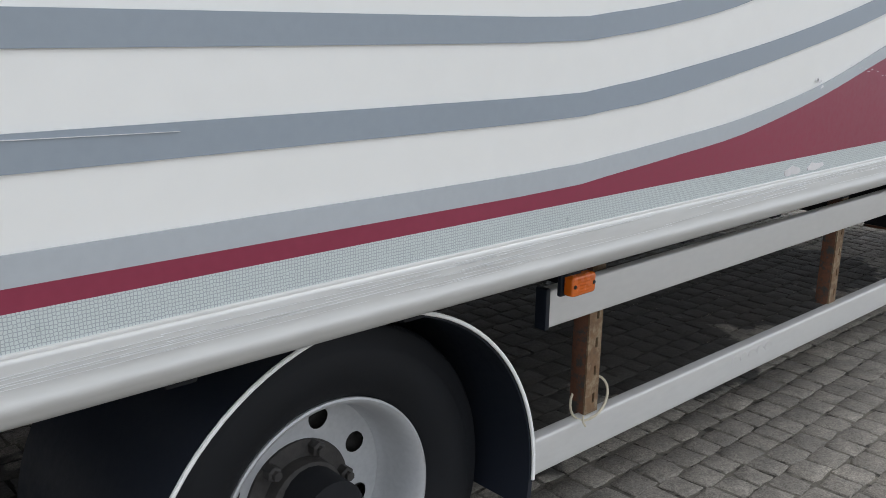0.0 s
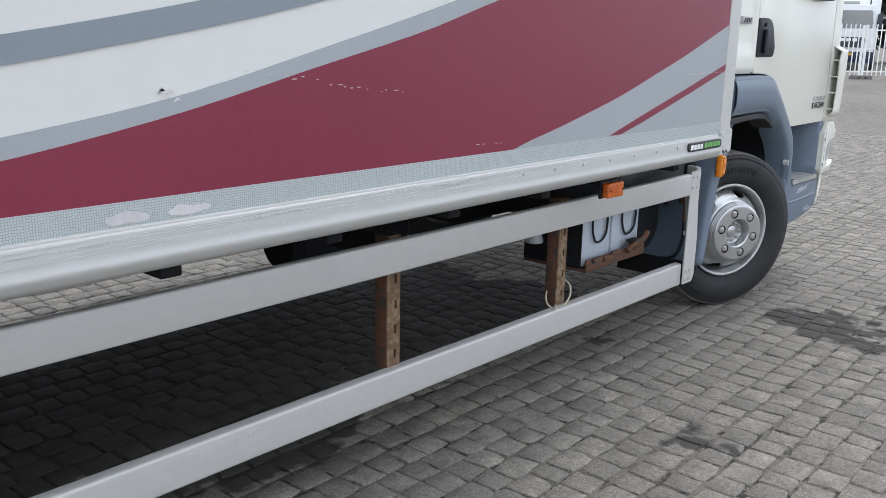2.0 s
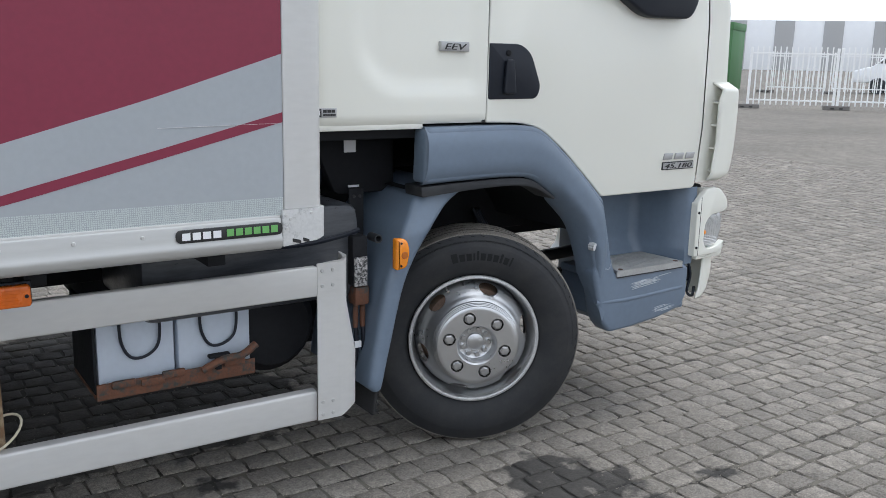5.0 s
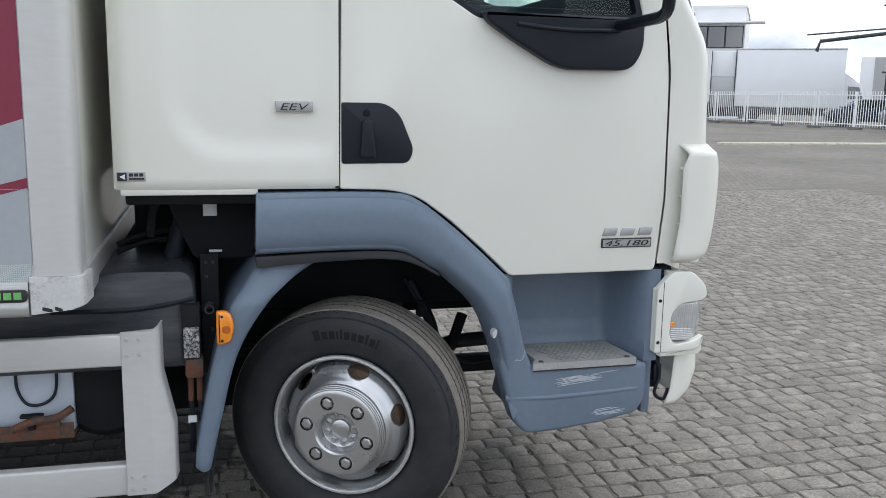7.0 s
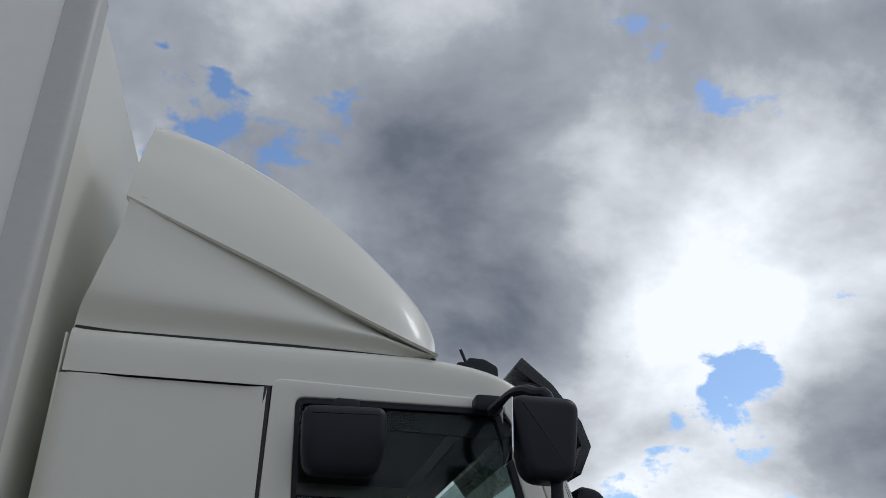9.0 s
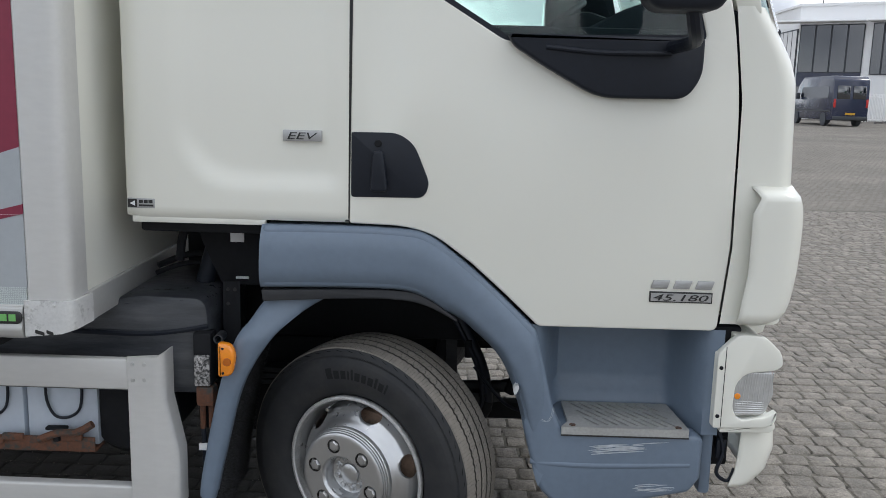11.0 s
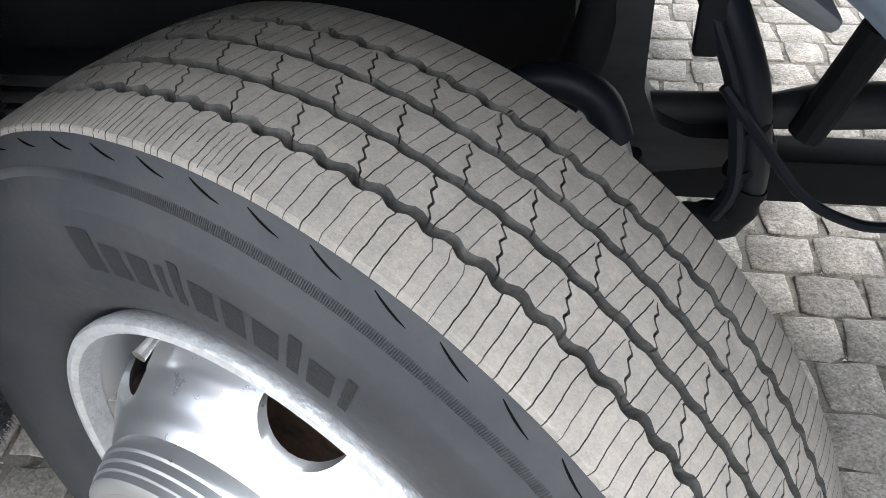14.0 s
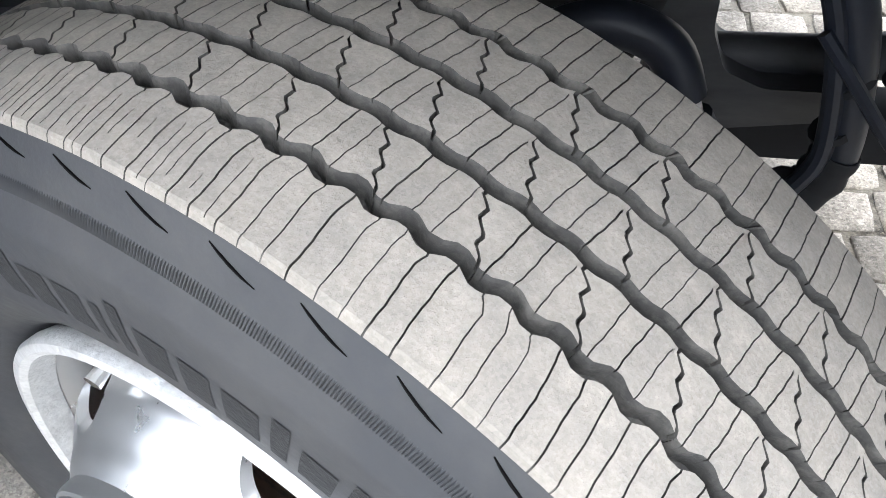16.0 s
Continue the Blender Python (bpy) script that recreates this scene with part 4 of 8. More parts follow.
def build_side_guard():
    def yrail(x):
        return 1.384

    def ylow(x):
        return 1.432 + (1.396 - 1.432) * (x - 1.72) / 3.5

    def sheared(x0, x1, z0, z1, depth, bev=0.006):
        bm = box(x0, x1, 0, depth, z0, z1, bev, 3)
        for v in bm.verts:
            v.co.y += yrail(v.co.x)
        return bm

    g = part("side_guard", sheared(1.715, 5.10, 0.650, 0.742, 0.028), ALU_DULL, truck, "grey aluminium side guard of two rails and an end post")
    # lower rail: hollow extrusion
    yz = rounded([(0, 0.252), (0, 0.348), (0.034, 0.352), (0.034, 0.252)], 0.009)
    inner = [(0.005, 0.258), (0.005, 0.300), (0.029, 0.300), (0.029, 0.258)]
    inner2 = [(0.005, 0.306), (0.005, 0.344), (0.029, 0.344), (0.029, 0.306)]
    bm = prism(yz, 1.70, 5.10, "x", holes=(inner, inner2))
    for v in bm.verts:
        v.co.y += ylow(v.co.x)
    low = part("lower_rail", bm, ALU_DULL, g)
    part("rail_end_cap", box(1.703, 1.717, yrail(1.71) - 0.002, yrail(1.71) + 0.03, 0.648, 0.744, 0.002), BLACK, g)
    # end post with a folded front edge
    xy = rounded([(5.098, 1.384), (5.182, 1.382), (5.204, 1.396), (5.209, 1.456), (5.204, 1.458), (5.196, 1.402), (5.098, 1.390)], [0.003, 0.02, 0.02, 0.002, 0.002, 0.02, 0.003])
    bm = prism(xy, 0.258, 0.750, "z")
    bmesh.ops.bisect_plane(bm, geom=bm.verts[:] + bm.edges[:] + bm.faces[:], plane_co=(0, 0, 0.62), plane_no=(0, 0, 1))
    bmesh.ops.bisect_plane(bm, geom=bm.verts[:] + bm.edges[:] + bm.faces[:], plane_co=(0, 0, 0.54), plane_no=(0, 0, 1))
    bmesh.ops.bisect_plane(bm, geom=bm.verts[:] + bm.edges[:] + bm.faces[:], plane_co=(0, 0, 0.46), plane_no=(0, 0, 1))
    for v in bm.verts:
        if v.co.x > 5.176:
            k = smoothstep(5.176, 5.21, v.co.x)
            v.co.x += 0.034 * k * smoothstep(0.62, 0.46, v.co.z)
            if v.co.z < 0.27:
                v.co.z += 0.034 * k
            if v.co.z > 0.74:
                v.co.z += 0.014 * k
    post = part("end_post", bm, ALU_DULL, g, "folded aluminium end post")
    for z in (0.275, 0.315, 0.682, 0.728):
        for x in (5.114, 5.148):
            part("rivet", disc_at(x, z, 0.006, 1.3795, 1.388, 10), ALU, post)
    for x in (1.967, 3.357, 4.221):
        w = 0.052
        y = 1.440
        slots = [[(x + 0.003, z), (x + 0.012, z), (x + 0.012, z + 0.026), (x + 0.003, z + 0.026)] for z in (0.375, 0.45, 0.525, 0.60)]
        p = part("guard_post", prism([(x - w / 2, 0.345), (x + w / 2, 0.345), (x + w / 2, 0.74), (x - w / 2, 0.74)], y, y + 0.005, holes=slots), POST_RUST, g, "rusty slotted steel post")
        part("post_flange", box(x - w / 2, x - w / 2 + 0.005, y + 0.0055, y + 0.05, 0.345, 0.74, 0.001), RUST_DARK, p)
        part("post_flange", box(x + w / 2 - 0.005, x + w / 2, y + 0.0055, y + 0.05, 0.345, 0.74, 0.001), RUST_DARK, p)
        part("post_arm", box(x - 0.02, x + 0.02, y + 0.05, 2.05, 0.67, 0.73, 0.004), DARK, p)
    cord = make_mat("dirty_cord", (0.55, 0.50, 0.38), 0.9, var=0.2, scale=40)
    for x in (1.967, 4.221):
        pts = [(x + 0.062 * math.cos(a) + 0.006, 1.452 - 0.034 * math.sin(a), 0.385 + 0.030 * math.cos(a) - 0.028 * math.sin(a)) for a in [k * math.pi / 12 - 0.5 for k in range(25)]]
        part("tie_cord", tube(pts, 0.0035, 6), cord, g, "loop of pale cord tied round the post")
        part("cord_end", tube(smooth_line([(x - 0.050, 1.425, 0.36), (x - 0.062, 1.415, 0.352), (x - 0.055, 1.412, 0.34)], 4), 0.003, 6), cord, g)
    # small rub rings on the lower rail
    for k in range(5):
        x = 2.66 + 0.05 * k
        ring = [(x + 0.02 * math.cos(a), ylow(x) - 0.0006, 0.315 + 0.016 * math.sin(a)) for a in [j * 0.35 for j in range(12)]]
        part("rub_mark", tube(ring, 0.001, 4), SCRATCH, low)
    for x, y, z, w, h in ((1.735, 1.332, 0.768, 0.040, 0.023), (4.258, 1.288, 0.789, 0.051, 0.026)):
        lamp = part("marker_lamp", box(x - w - 0.005, x + w + 0.005, y, y + 0.012, z - h - 0.004, z + h + 0.004, 0.004), BLACK, truck, "amber side marker lamp")
        part("amber_lens", prism(rounded([(x - w, z - h), (x + w, z - h), (x + w, z + h), (x - w, z + h)], 0.009), y - 0.028, y - 0.001, bev=0.006, seg=3), AMBER_DEEP, lamp, "amber plastic lens")
        for k in range(5):
            zr = z - h * 0.6 + h * 0.3 * k
            part("lens_rib", tube([(x - w * 0.55, y - 0.0282, zr), (x + w * 0.55, y - 0.0282, zr)], 0.0011, 6), AMBER_DEEP, lamp)
        for dx in (-w * 0.8, w * 0.8):
            part("screw", disc_at(x + dx, z, 0.005, y - 0.0295, y - 0.027, 8), DARK, lamp)
        part("lamp_bracket", box(x - 0.02, x + 0.02, y + 0.01, y + 0.10, z + 0.01, z + 0.05, 0.003), DARK, lamp)
    return g


build_side_guard()


def build_batteries():
    part("filler_cap", tube([(4.166, 1.53, 0.66), (4.166, 1.53, 0.61), (4.166, 1.528, 0.578), (4.166, 1.528, 0.574)], [0.018, 0.026, 0.034, 0.030], 18), PALE_GREY, truck, "pale ribbed plastic filler funnel")
    tray = part("battery_tray", box(4.487, 4.945, 1.50, 1.506, 0.405, 0.452, 0.002), RUST_DARK, truck, "rusted battery tray")
    part("tray_base", box(4.487, 4.945, 1.506, 1.80, 0.402, 0.412, 0.002), RUST_DARK, tray)
    part("side_plate", box(4.488, 4.496, 1.530, 1.80, 0.414, 0.66, 0.002), DARK, tray)
    for k, (x, z) in enumerate(((4.56, 0.447), (4.64, 0.440), (4.70, 0.452), (4.88, 0.455))):
        part("rust_lump", box(x - 0.035, x + 0.03, 1.488, 1.502, z - 0.012, z + 0.010, 0.005), RUST_DARK, tray)
    part("tray_clamp", tube(smooth_line([(4.78, 1.49, 0.445), (4.84, 1.485, 0.47), (4.90, 1.485, 0.475), (4.945, 1.49, 0.50)], 4), 0.012, 8), RUST_DARK, tray)
    for x0, x1 in ((4.50, 4.715), (4.725, 4.945)):
        b = part("battery", box(x0, x1, 1.535, 1.78, 0.413, 0.64, 0.008), BATTERY, truck, "pale blue-grey battery with a rope handle")
        xm = (x0 + x1) / 2 + 0.01
        pts = smooth_line([(xm - 0.055, 1.528, 0.64), (xm - 0.054, 1.527, 0.56), (xm - 0.03, 1.526, 0.51), (xm + 0.01, 1.526, 0.505), (xm + 0.045, 1.526, 0.53), (xm + 0.055, 1.527, 0.58), (xm + 0.052, 1.528, 0.64)], 5)
        part("rope_handle", tube(pts, 0.0045, 8), BLACK, b)
    part("hold_down", tube([(4.83, 1.498, 0.44), (4.83, 1.498, 0.478)], 0.011, 8), DARK, tray)
    part("wing_knob", box(4.80, 4.865, 1.485, 1.51, 0.476, 0.487, 0.005), DARK, tray)


build_batteries()

# ---- wheels ----
STEER = 26.16
FRONT_R = 0.3975


def tread_mesh(R, half, pitches=55, detailed=True):
    """The tread sheet: five ribs, four wavy grooves, zigzag sipes and fine cuts, on columns and rows that follow them. Angles from the top, forward."""
    rnd = np.random.RandomState(5)
    pitch = 360.0 / pitches
    grooves = [-0.0505, -0.0162, 0.0195, 0.0545]
    gh = 0.0036
    W, kind, owner = [], [], []

    def put(w, k, o):
        W.append(w), kind.append(k), owner.append(o)

    spans = [(-half, -0.0590, 9), (-0.0430, -0.0237, 13), (-0.0087, 0.0120, 11), (0.0270, 0.0470, 13), (0.0620, half, 9)]
    for r, (w0, w1, m) in enumerate(spans):
        if r in (0, 4):
            ws = [w0 + (w1 - w0) * k / m for k in range(m + 1)]
            near = half - 0.0026
            ws = sorted(ws + [near, half - 0.0013, -near, -half + 0.0013]) if detailed else ws
            ws = [w for w in ws if w0 <= w <= w1]
        else:
            ws = [w0 + (w1 - w0) * k / m for k in range(m + 1)]
        for w in ws:
            put(w, 0, r)
        if r < 4:
            g = grooves[r]
            for off, k in ((-0.0056, 0), (-gh - 0.0002, 0), (-gh + 0.0007, 1), (-gh * 0.3, 2), (gh * 0.3, 2), (gh - 0.0007, 1), (gh + 0.0002, 0), (0.0056, 0)):
                put(g + off, k, (r if off < -0.003 else r + 1) if k == 0 else 10 + r)
    W, kind, owner = np.array(W), np.array(kind), np.array(owner)

    def tri(t):
        return 2 * np.abs(2 * (t - np.floor(t + 0.5))) - 1

    rib_mid = {0: -0.075, 1: -0.0334, 2: 0.0017, 3: 0.0370, 4: 0.0775}
    lean = {0: -9.5, 1: -19.0, 2: -19.0, 3: -11.0, 4: 9.5}
    offs = {0: (-3.05, -1.5, 0.05), 1: (-3.6, -2.0, -0.5), 2: (-3.3, -1.75, -0.40), 3: (-3.68, -2.12, -0.55), 4: (-3.05, -1.5, 0.05)}
    base = np.zeros((4, len(W)))
    for n, w in enumerate(W):
        r = int(np.argmin([abs(w - rib_mid[q]) for q in range(5)]))
        for j in range(3):
            base[j, n] = offs[r][j] + lean[r] * (w - rib_mid[r])
        if r in (0, 4):
            base[3, n] = 1.65 + lean[r] * (w - rib_mid[r])
        else:
            t = (w - rib_mid[r]) / 0.016
            base[3, n] = 1.0 + 0.88 * t * 16 / 12.4 + 0.24 * tri((w - rib_mid[r]) / 0.0098 + 0.2)
    cuts = (-0.14, -0.05, -0.028, 0.028, 0.05, 0.14)
    steps = [(0, 1, 0), (0, 1, 1), (1, 2, 0), (1, 2, 1), (2, 3, 0), (2, 3, 1), (3, 4, 0), (3, 4, 1)] if detailed else [(j, j + 1, 0) for j in range(4)]
    cols, deps, floor = [], [], []
    span = np.array([int(o) if o < 10 else -1 for o in owner])
    for k in range(pitches):
        a0 = 24.47 + pitch * k
        rows5 = [base[0], base[1], base[2], base[3], base[0] + pitch]
        worn = 1.0 if -75 < (a0 + 180) % 360 - 180 < 10 else 0.0
        for j, j2, half_cut in steps:
            if half_cut:
                lo_w, hi_w = sorted((rnd.uniform(0.062, 0.085), rnd.uniform(0.08, half)))
                fac = ((span == 4) & (W > lo_w) & (W < hi_w)) * worn * rnd.uniform(0.3, 0.8)
                wide = np.full(len(W), 0.7)
                c0 = (rows5[j] + rows5[j2]) / 2 + rnd.uniform(-0.12, 0.12)
            else:
                rib_f = {q: rnd.uniform(0.25, 1.0) if j < 3 else rnd.uniform(0.8, 1.0) for q in range(5)}
                rib_f[-1] = 0.0
                fac = np.array([rib_f[q] for q in span]) * (kind == 0)
                fac = fac * np.where(np.abs(W) > half - 0.004, 0.4, 1.0)
                zig = (span >= 1) & (span <= 3) & (j == 3)
                wide = np.where(zig, 2.6, np.array([0.55 + 0.75 * rib_f[q] for q in span]))
                c0 = rows5[j]
            c0 = c0 + 0.035 * np.sin(W * 260 + rnd.uniform(0, 6)) + 0.022 * np.sin(W * 800 + rnd.uniform(0, 6))
            for q, off in enumerate(cuts):
                cols.append(a0 + c0 + off * wide)
                deps.append(fac * (0.0030 if j < 3 else 0.0052) if q in (2, 3) else fac * 0.0001)
                floor.append(fac > 0.05 if q in (1, 2, 3) else np.zeros(len(W), bool))
            if detailed:
                c1 = (rows5[j] + rows5[j2]) / 2 if not half_cut else rows5[j2]
                cols.append(a0 + (c0 + c1) / 2)
                deps.append(np.zeros(len(W)))
                floor.append(np.zeros(len(W), bool))
    a, cut = np.array(cols), np.array(deps)
    floor = np.array(floor)
    w = np.broadcast_to(W, a.shape).copy()
    for r, g in enumerate(grooves):
        near = np.clip(1 - np.maximum(np.abs(W - g) - 0.0042, 0) / 0.004, 0, 1)
        amp = 0.0017 if r in (0, 3) else 0.0008
        w += near * amp * np.clip(1.9 * tri((a - 24.75) / (pitch / 2) + 0.25 * r), -1, 1)
    # the shoulder cuts run a little closer together than the blocks beside them
    a = a + np.clip((W - 0.0601) / 0.004, 0, 1) * np.clip((29.8 - a) * 0.058, -0.2, 1.6)
    deep = np.where(kind == 2, 0.0125, np.where(kind == 1, 0.0110, 0.0))
    drop = 0.0075 * (np.abs(w) / half) ** 2.5 + 0.0035 * np.clip((np.abs(w) - (half - 0.0026)) / 0.0026, 0, 1) ** 2
    arc = np.radians(a) * R
    wear = 0.00028 * np.sin(arc * 61 + w * 90) * np.sin(arc * 23 - w * 140)
    r = R - drop - np.maximum(cut, deep) + wear
    x, z, y = r * np.sin(np.radians(a)), r * np.cos(np.radians(a)), -w
    n1, n2 = a.shape
    verts = np.stack([x, y, z], -1).reshape(-1, 3)
    idx = np.arange(n1 * n2).reshape(n1, n2)
    nx = np.roll(idx, -1, axis=0)
    faces = np.stack([idx[:, :-1], idx[:, 1:], nx[:, 1:], nx[:, :-1]], -1).reshape(-1, 4)
    dark = (kind[:-1] > 0) | (kind[1:] > 0)
    mark = floor[:, :-1] | dark[None, :]
    return verts, faces, mark.reshape(-1).astype(np.int32)


def build_tyre(wheel, R, half, bulge, detailed):
    """Tread and sidewall of a tyre centred on its wheel; outward is -y."""
    edge = R - 0.0112
    verts, faces, mark = tread_mesh(R, half, 55 if detailed else 28, detailed)
    me = bpy.data.meshes.new("tread")
    me.from_pydata(verts.tolist(), [], faces.tolist())
    me.materials.append(TREAD if detailed else RUBBER_SHADED)
    me.materials.append(GROOVE)
    me.polygons.foreach_set("material_index", mark)
    me.shade_smooth()
    me.set_sharp_from_angle(angle=radians(24))
    ob = new("tread", me)
    ob.parent = wheel
    tagged(ob, "dusty grey five-rib tread with wavy grooves")
    side = [(edge, half - 0.0003), (edge - 0.004, half + 0.0022), (R - 0.024, 0.1040), (R - 0.050, 0.1150), (R - 0.053, 0.1165), (R - 0.085, bulge), (R - 0.11, bulge - 0.002), (0.268, bulge - 0.009), (0.253, bulge - 0.017), (0.2435, bulge - 0.024), (0.2380, bulge - 0.034), (0.2265, bulge - 0.046)]
    sw = part("sidewall", lathe(side, 120), RUBBER if detailed else RUBBER_SHADED, wheel, "black tyre sidewall")
    part("inner_sidewall", lathe([(r, -a) for r, a in side][::-1], 60), RUBBER, wheel)
    return sw


def front_wheel():
    w = new("front_wheel")
    w.parent = truck
    w.matrix_world = Matrix.Translation((5.7840, 1.5561, 0.3905)) @ Matrix.Rotation(radians(-STEER), 4, "Z") @ Matrix.Rotation(radians(0.725), 4, "X") @ Matrix.Scale(0.972, 4)
    tagged(w, "steered front wheel with silver painted rim and dusty tyre")
    sw = build_tyre(w, FRONT_R, 0.0962, 0.117, True)
    rim = part("rim", lathe([(0.2225, 0.080), (0.2165, 0.070), (0.2125, 0.055), (0.211, 0.030), (0.206, 0.022), (0.204, 0.000)], 120), SILVER, w, "silver painted steel rim")
    part("rim_lip", lathe([(0.2265, 0.070), (0.2350, 0.083), (0.2380, 0.092), (0.2385, 0.1000), (0.2365, 0.1035), (0.2305, 0.1045), (0.2255, 0.1010), (0.2215, 0.081)], 120), LIP, rim, "scuffed bright rim lip")
    # disc with hand holes
    nn, prof = 144, [(0.208, 0.010), (0.2065, 0.035), (0.203, 0.058), (0.198, 0.076), (0.190, 0.092), (0.180, 0.104), (0.170, 0.114), (0.162, 0.124), (0.151, 0.134)]
    bm = bmesh.new()
    fine = []
    for i in range(len(prof) - 1):
        for j in range(4):
            t = j / 4
            fine.append((prof[i][0] * (1 - t) + prof[i + 1][0] * t, prof[i][1] * (1 - t) + prof[i + 1][1] * t))
    fine.append(prof[-1])
    rings = [[bm.verts.new((r * math.sin(2 * math.pi * k / nn), -a, r * math.cos(2 * math.pi * k / nn))) for k in range(nn)] for r, a in fine]
    for i in range(len(fine) - 1):
        for k in range(nn):
            bm.faces.new((rings[i][k], rings[i][(k + 1) % nn], rings[i + 1][(k + 1) % nn], rings[i + 1][k]))
    HOLE = 15.0
    length = [0.0]
    for p, q in zip(fine, fine[1:]):
        length.append(length[-1] + math.hypot(q[0] - p[0], q[1] - p[1]))
    mid = 0.079
    kill = []
    for f in bm.faces:
        co = f.calc_center_median()
        rr, aa = math.hypot(co.x, co.z), -co.y
        ang = math.degrees(math.atan2(co.x, co.z))
        da = (ang - HOLE + 30) % 60 - 30
        s = float(np.interp(aa, [q[1] for q in fine], length))
        u, v = radians(da) * 0.185, s - mid
        if (u / 0.035) ** 2 + (v / 0.033) ** 2 < 1:
            kill.append(f)
    bmesh.ops.delete(bm, geom=kill, context="FACES")
    for v in list(bm.verts):
        if v.is_boundary and 0.015 < -v.co.y < 0.125:
            rr, aa = math.hypot(v.co.x, v.co.z), -v.co.y
            ang = math.degrees(math.atan2(v.co.x, v.co.z))
            da = (ang - HOLE + 30) % 60 - 30
            s = float(np.interp(aa, [q[1] for q in fine], length))
            u, t = radians(da) * 0.185, s - mid
            q = math.sqrt((u / 0.035) ** 2 + (t / 0.033) ** 2)
            u, t = u / q, t / q + mid
            r2, a2 = float(np.interp(t, length, [p[0] for p in fine])), float(np.interp(t, length, [p[1] for p in fine]))
            a3 = radians(round((ang - HOLE) / 60) * 60 + HOLE) + u / 0.185
            v.co = Vector((r2 * math.sin(a3), -a2, r2 * math.cos(a3)))
    ext = bmesh.ops.extrude_edge_only(bm, edges=[e for e in bm.edges if e.is_boundary and 0.015 < -e.verts[0].co.y < 0.125])
    for v in [x for x in ext["geom"] if isinstance(x, bmesh.types.BMVert)]:
        v.co.y += 0.010
    disc = part("wheel_disc", bm, SILVER, w, "silver wheel disc with six hand holes", angle=50)
    part("brake_drum", lathe([(0.0, 0.045), (0.150, 0.045), (0.176, 0.036), (0.188, 0.010), (0.188, -0.1)], 40), DRUM, w, "rusty brake drum behind the disc")
    # nut cover plate
    def ring(r, m, cx=0.0, cz=0.0):
        return [(cx + r * math.sin(2 * math.pi * k / m), cz + r * math.cos(2 * math.pi * k / m)) for k in range(m)]

    plate = part("hub_plate", lathe([(0.153, 0.108), (0.1545, 0.1400), (0.1532, 0.1440), (0.1510, 0.1455), (0.1500, 0.1520), (0.1478, 0.1535), (0.1468, 0.1590), (0.1446, 0.1600), (0.1432, 0.1655), (0.1395, 0.1678), (0.1292, 0.1680)], 96), SILVER, w, "silver stepped hub plate")
    nuts = [(0.1025 * math.sin(radians(-17 + 60 * k)), 0.1025 * math.cos(radians(-17 + 60 * k))) for k in range(6)]
    part("plate_face", prism(ring(0.1295, 72), -0.1681, -0.1630, holes=[ring(0.073, 48)] + [ring(0.0226, 20, cx, cz) for cx, cz in nuts]), SILVER, plate, "flat silver face with six nut holes")
    part("hub_bowl", lathe([(0.0735, 0.1680), (0.069, 0.1645), (0.0655, 0.159), (0.0635, 0.147), (0.0625, 0.123), (0.056, 0.120), (0.033, 0.120), (0.031, 0.1285), (0.028, 0.1305), (0.0, 0.1305)], 72), SILVER, plate)
    for k, (cx, cz) in enumerate(nuts):
        cup = part("nut_recess", lathe([(0.0224, 0.1677), (0.0219, 0.1660), (0.0215, 0.146), (0.0, 0.146)], 24), HUB_DARK, plate)
        cup.location = (cx, 0, cz)
        nut = part("wheel_nut", lathe([(0.0205, 0.147), (0.0200, 0.1630), (0.0172, 0.1675), (0.0140, 0.1682), (0.0125, 0.1700), (0.0, 0.1708)], 6), SILVER, plate, angle=25)
        nut.location = (cx, 0.0, cz)
        nut.rotation_euler = (0, radians(17 * k), 0)
    for k in range(9):
        a = radians(10 + 40 * k)
        seat = part("bolt_washer", lathe([(0.0130, 0.1195), (0.0130, 0.1235), (0.0085, 0.1240)], 18), SILVER, plate)
        b = part("hub_bolt", lathe([(0.0095, 0.1215), (0.0095, 0.1315), (0.0075, 0.1340), (0.0, 0.1343)], 6), SILVER, plate, angle=25)
        seat.location = b.location = (0.0468 * math.sin(a), 0, 0.0468 * math.cos(a))
    for a0, wd in ((178, 13), (196, 8)):
        bm = bmesh.new()
        rows = [[bm.verts.new((r * math.sin(radians(a0 + wd * i / 8)), -y, r * math.cos(radians(a0 + wd * i / 8)))) for r, y in ((0.232, 0.0905), (0.2335, 0.0985), (0.2275, 0.1005), (0.2235, 0.0965))] for i in range(9)]
        for p, q in zip(rows, rows[1:]):
            for j in range(3):
                bm.faces.new((p[j], q[j], q[j + 1], p[j + 1]))
        part("balance_weight", bm, LIP, rim, "clip-on balance weight")
    a = radians(-29)
    part("valve", tube([(0.2115 * math.sin(a), -0.050, 0.2115 * math.cos(a)), (0.207 * math.sin(a), -0.085, 0.207 * math.cos(a)), (0.204 * math.sin(a), -0.101, 0.204 * math.cos(a))], [0.0045, 0.0045, 0.006], 10), CHROME, w)
    # raised sidewall bars in place of maker's lettering, ribs and wear marks
    def on_side(r):
        prof2 = [(R_, a_) for R_, a_ in ((0.255, 0.104), (0.268, 0.108), (FRONT_R - 0.11, 0.115), (FRONT_R - 0.085, 0.117), (FRONT_R - 0.053, 0.1170), (FRONT_R - 0.050, 0.1155), (FRONT_R - 0.024, 0.1040), (FRONT_R - 0.0152, 0.0984), (FRONT_R - 0.0112, 0.0960))]
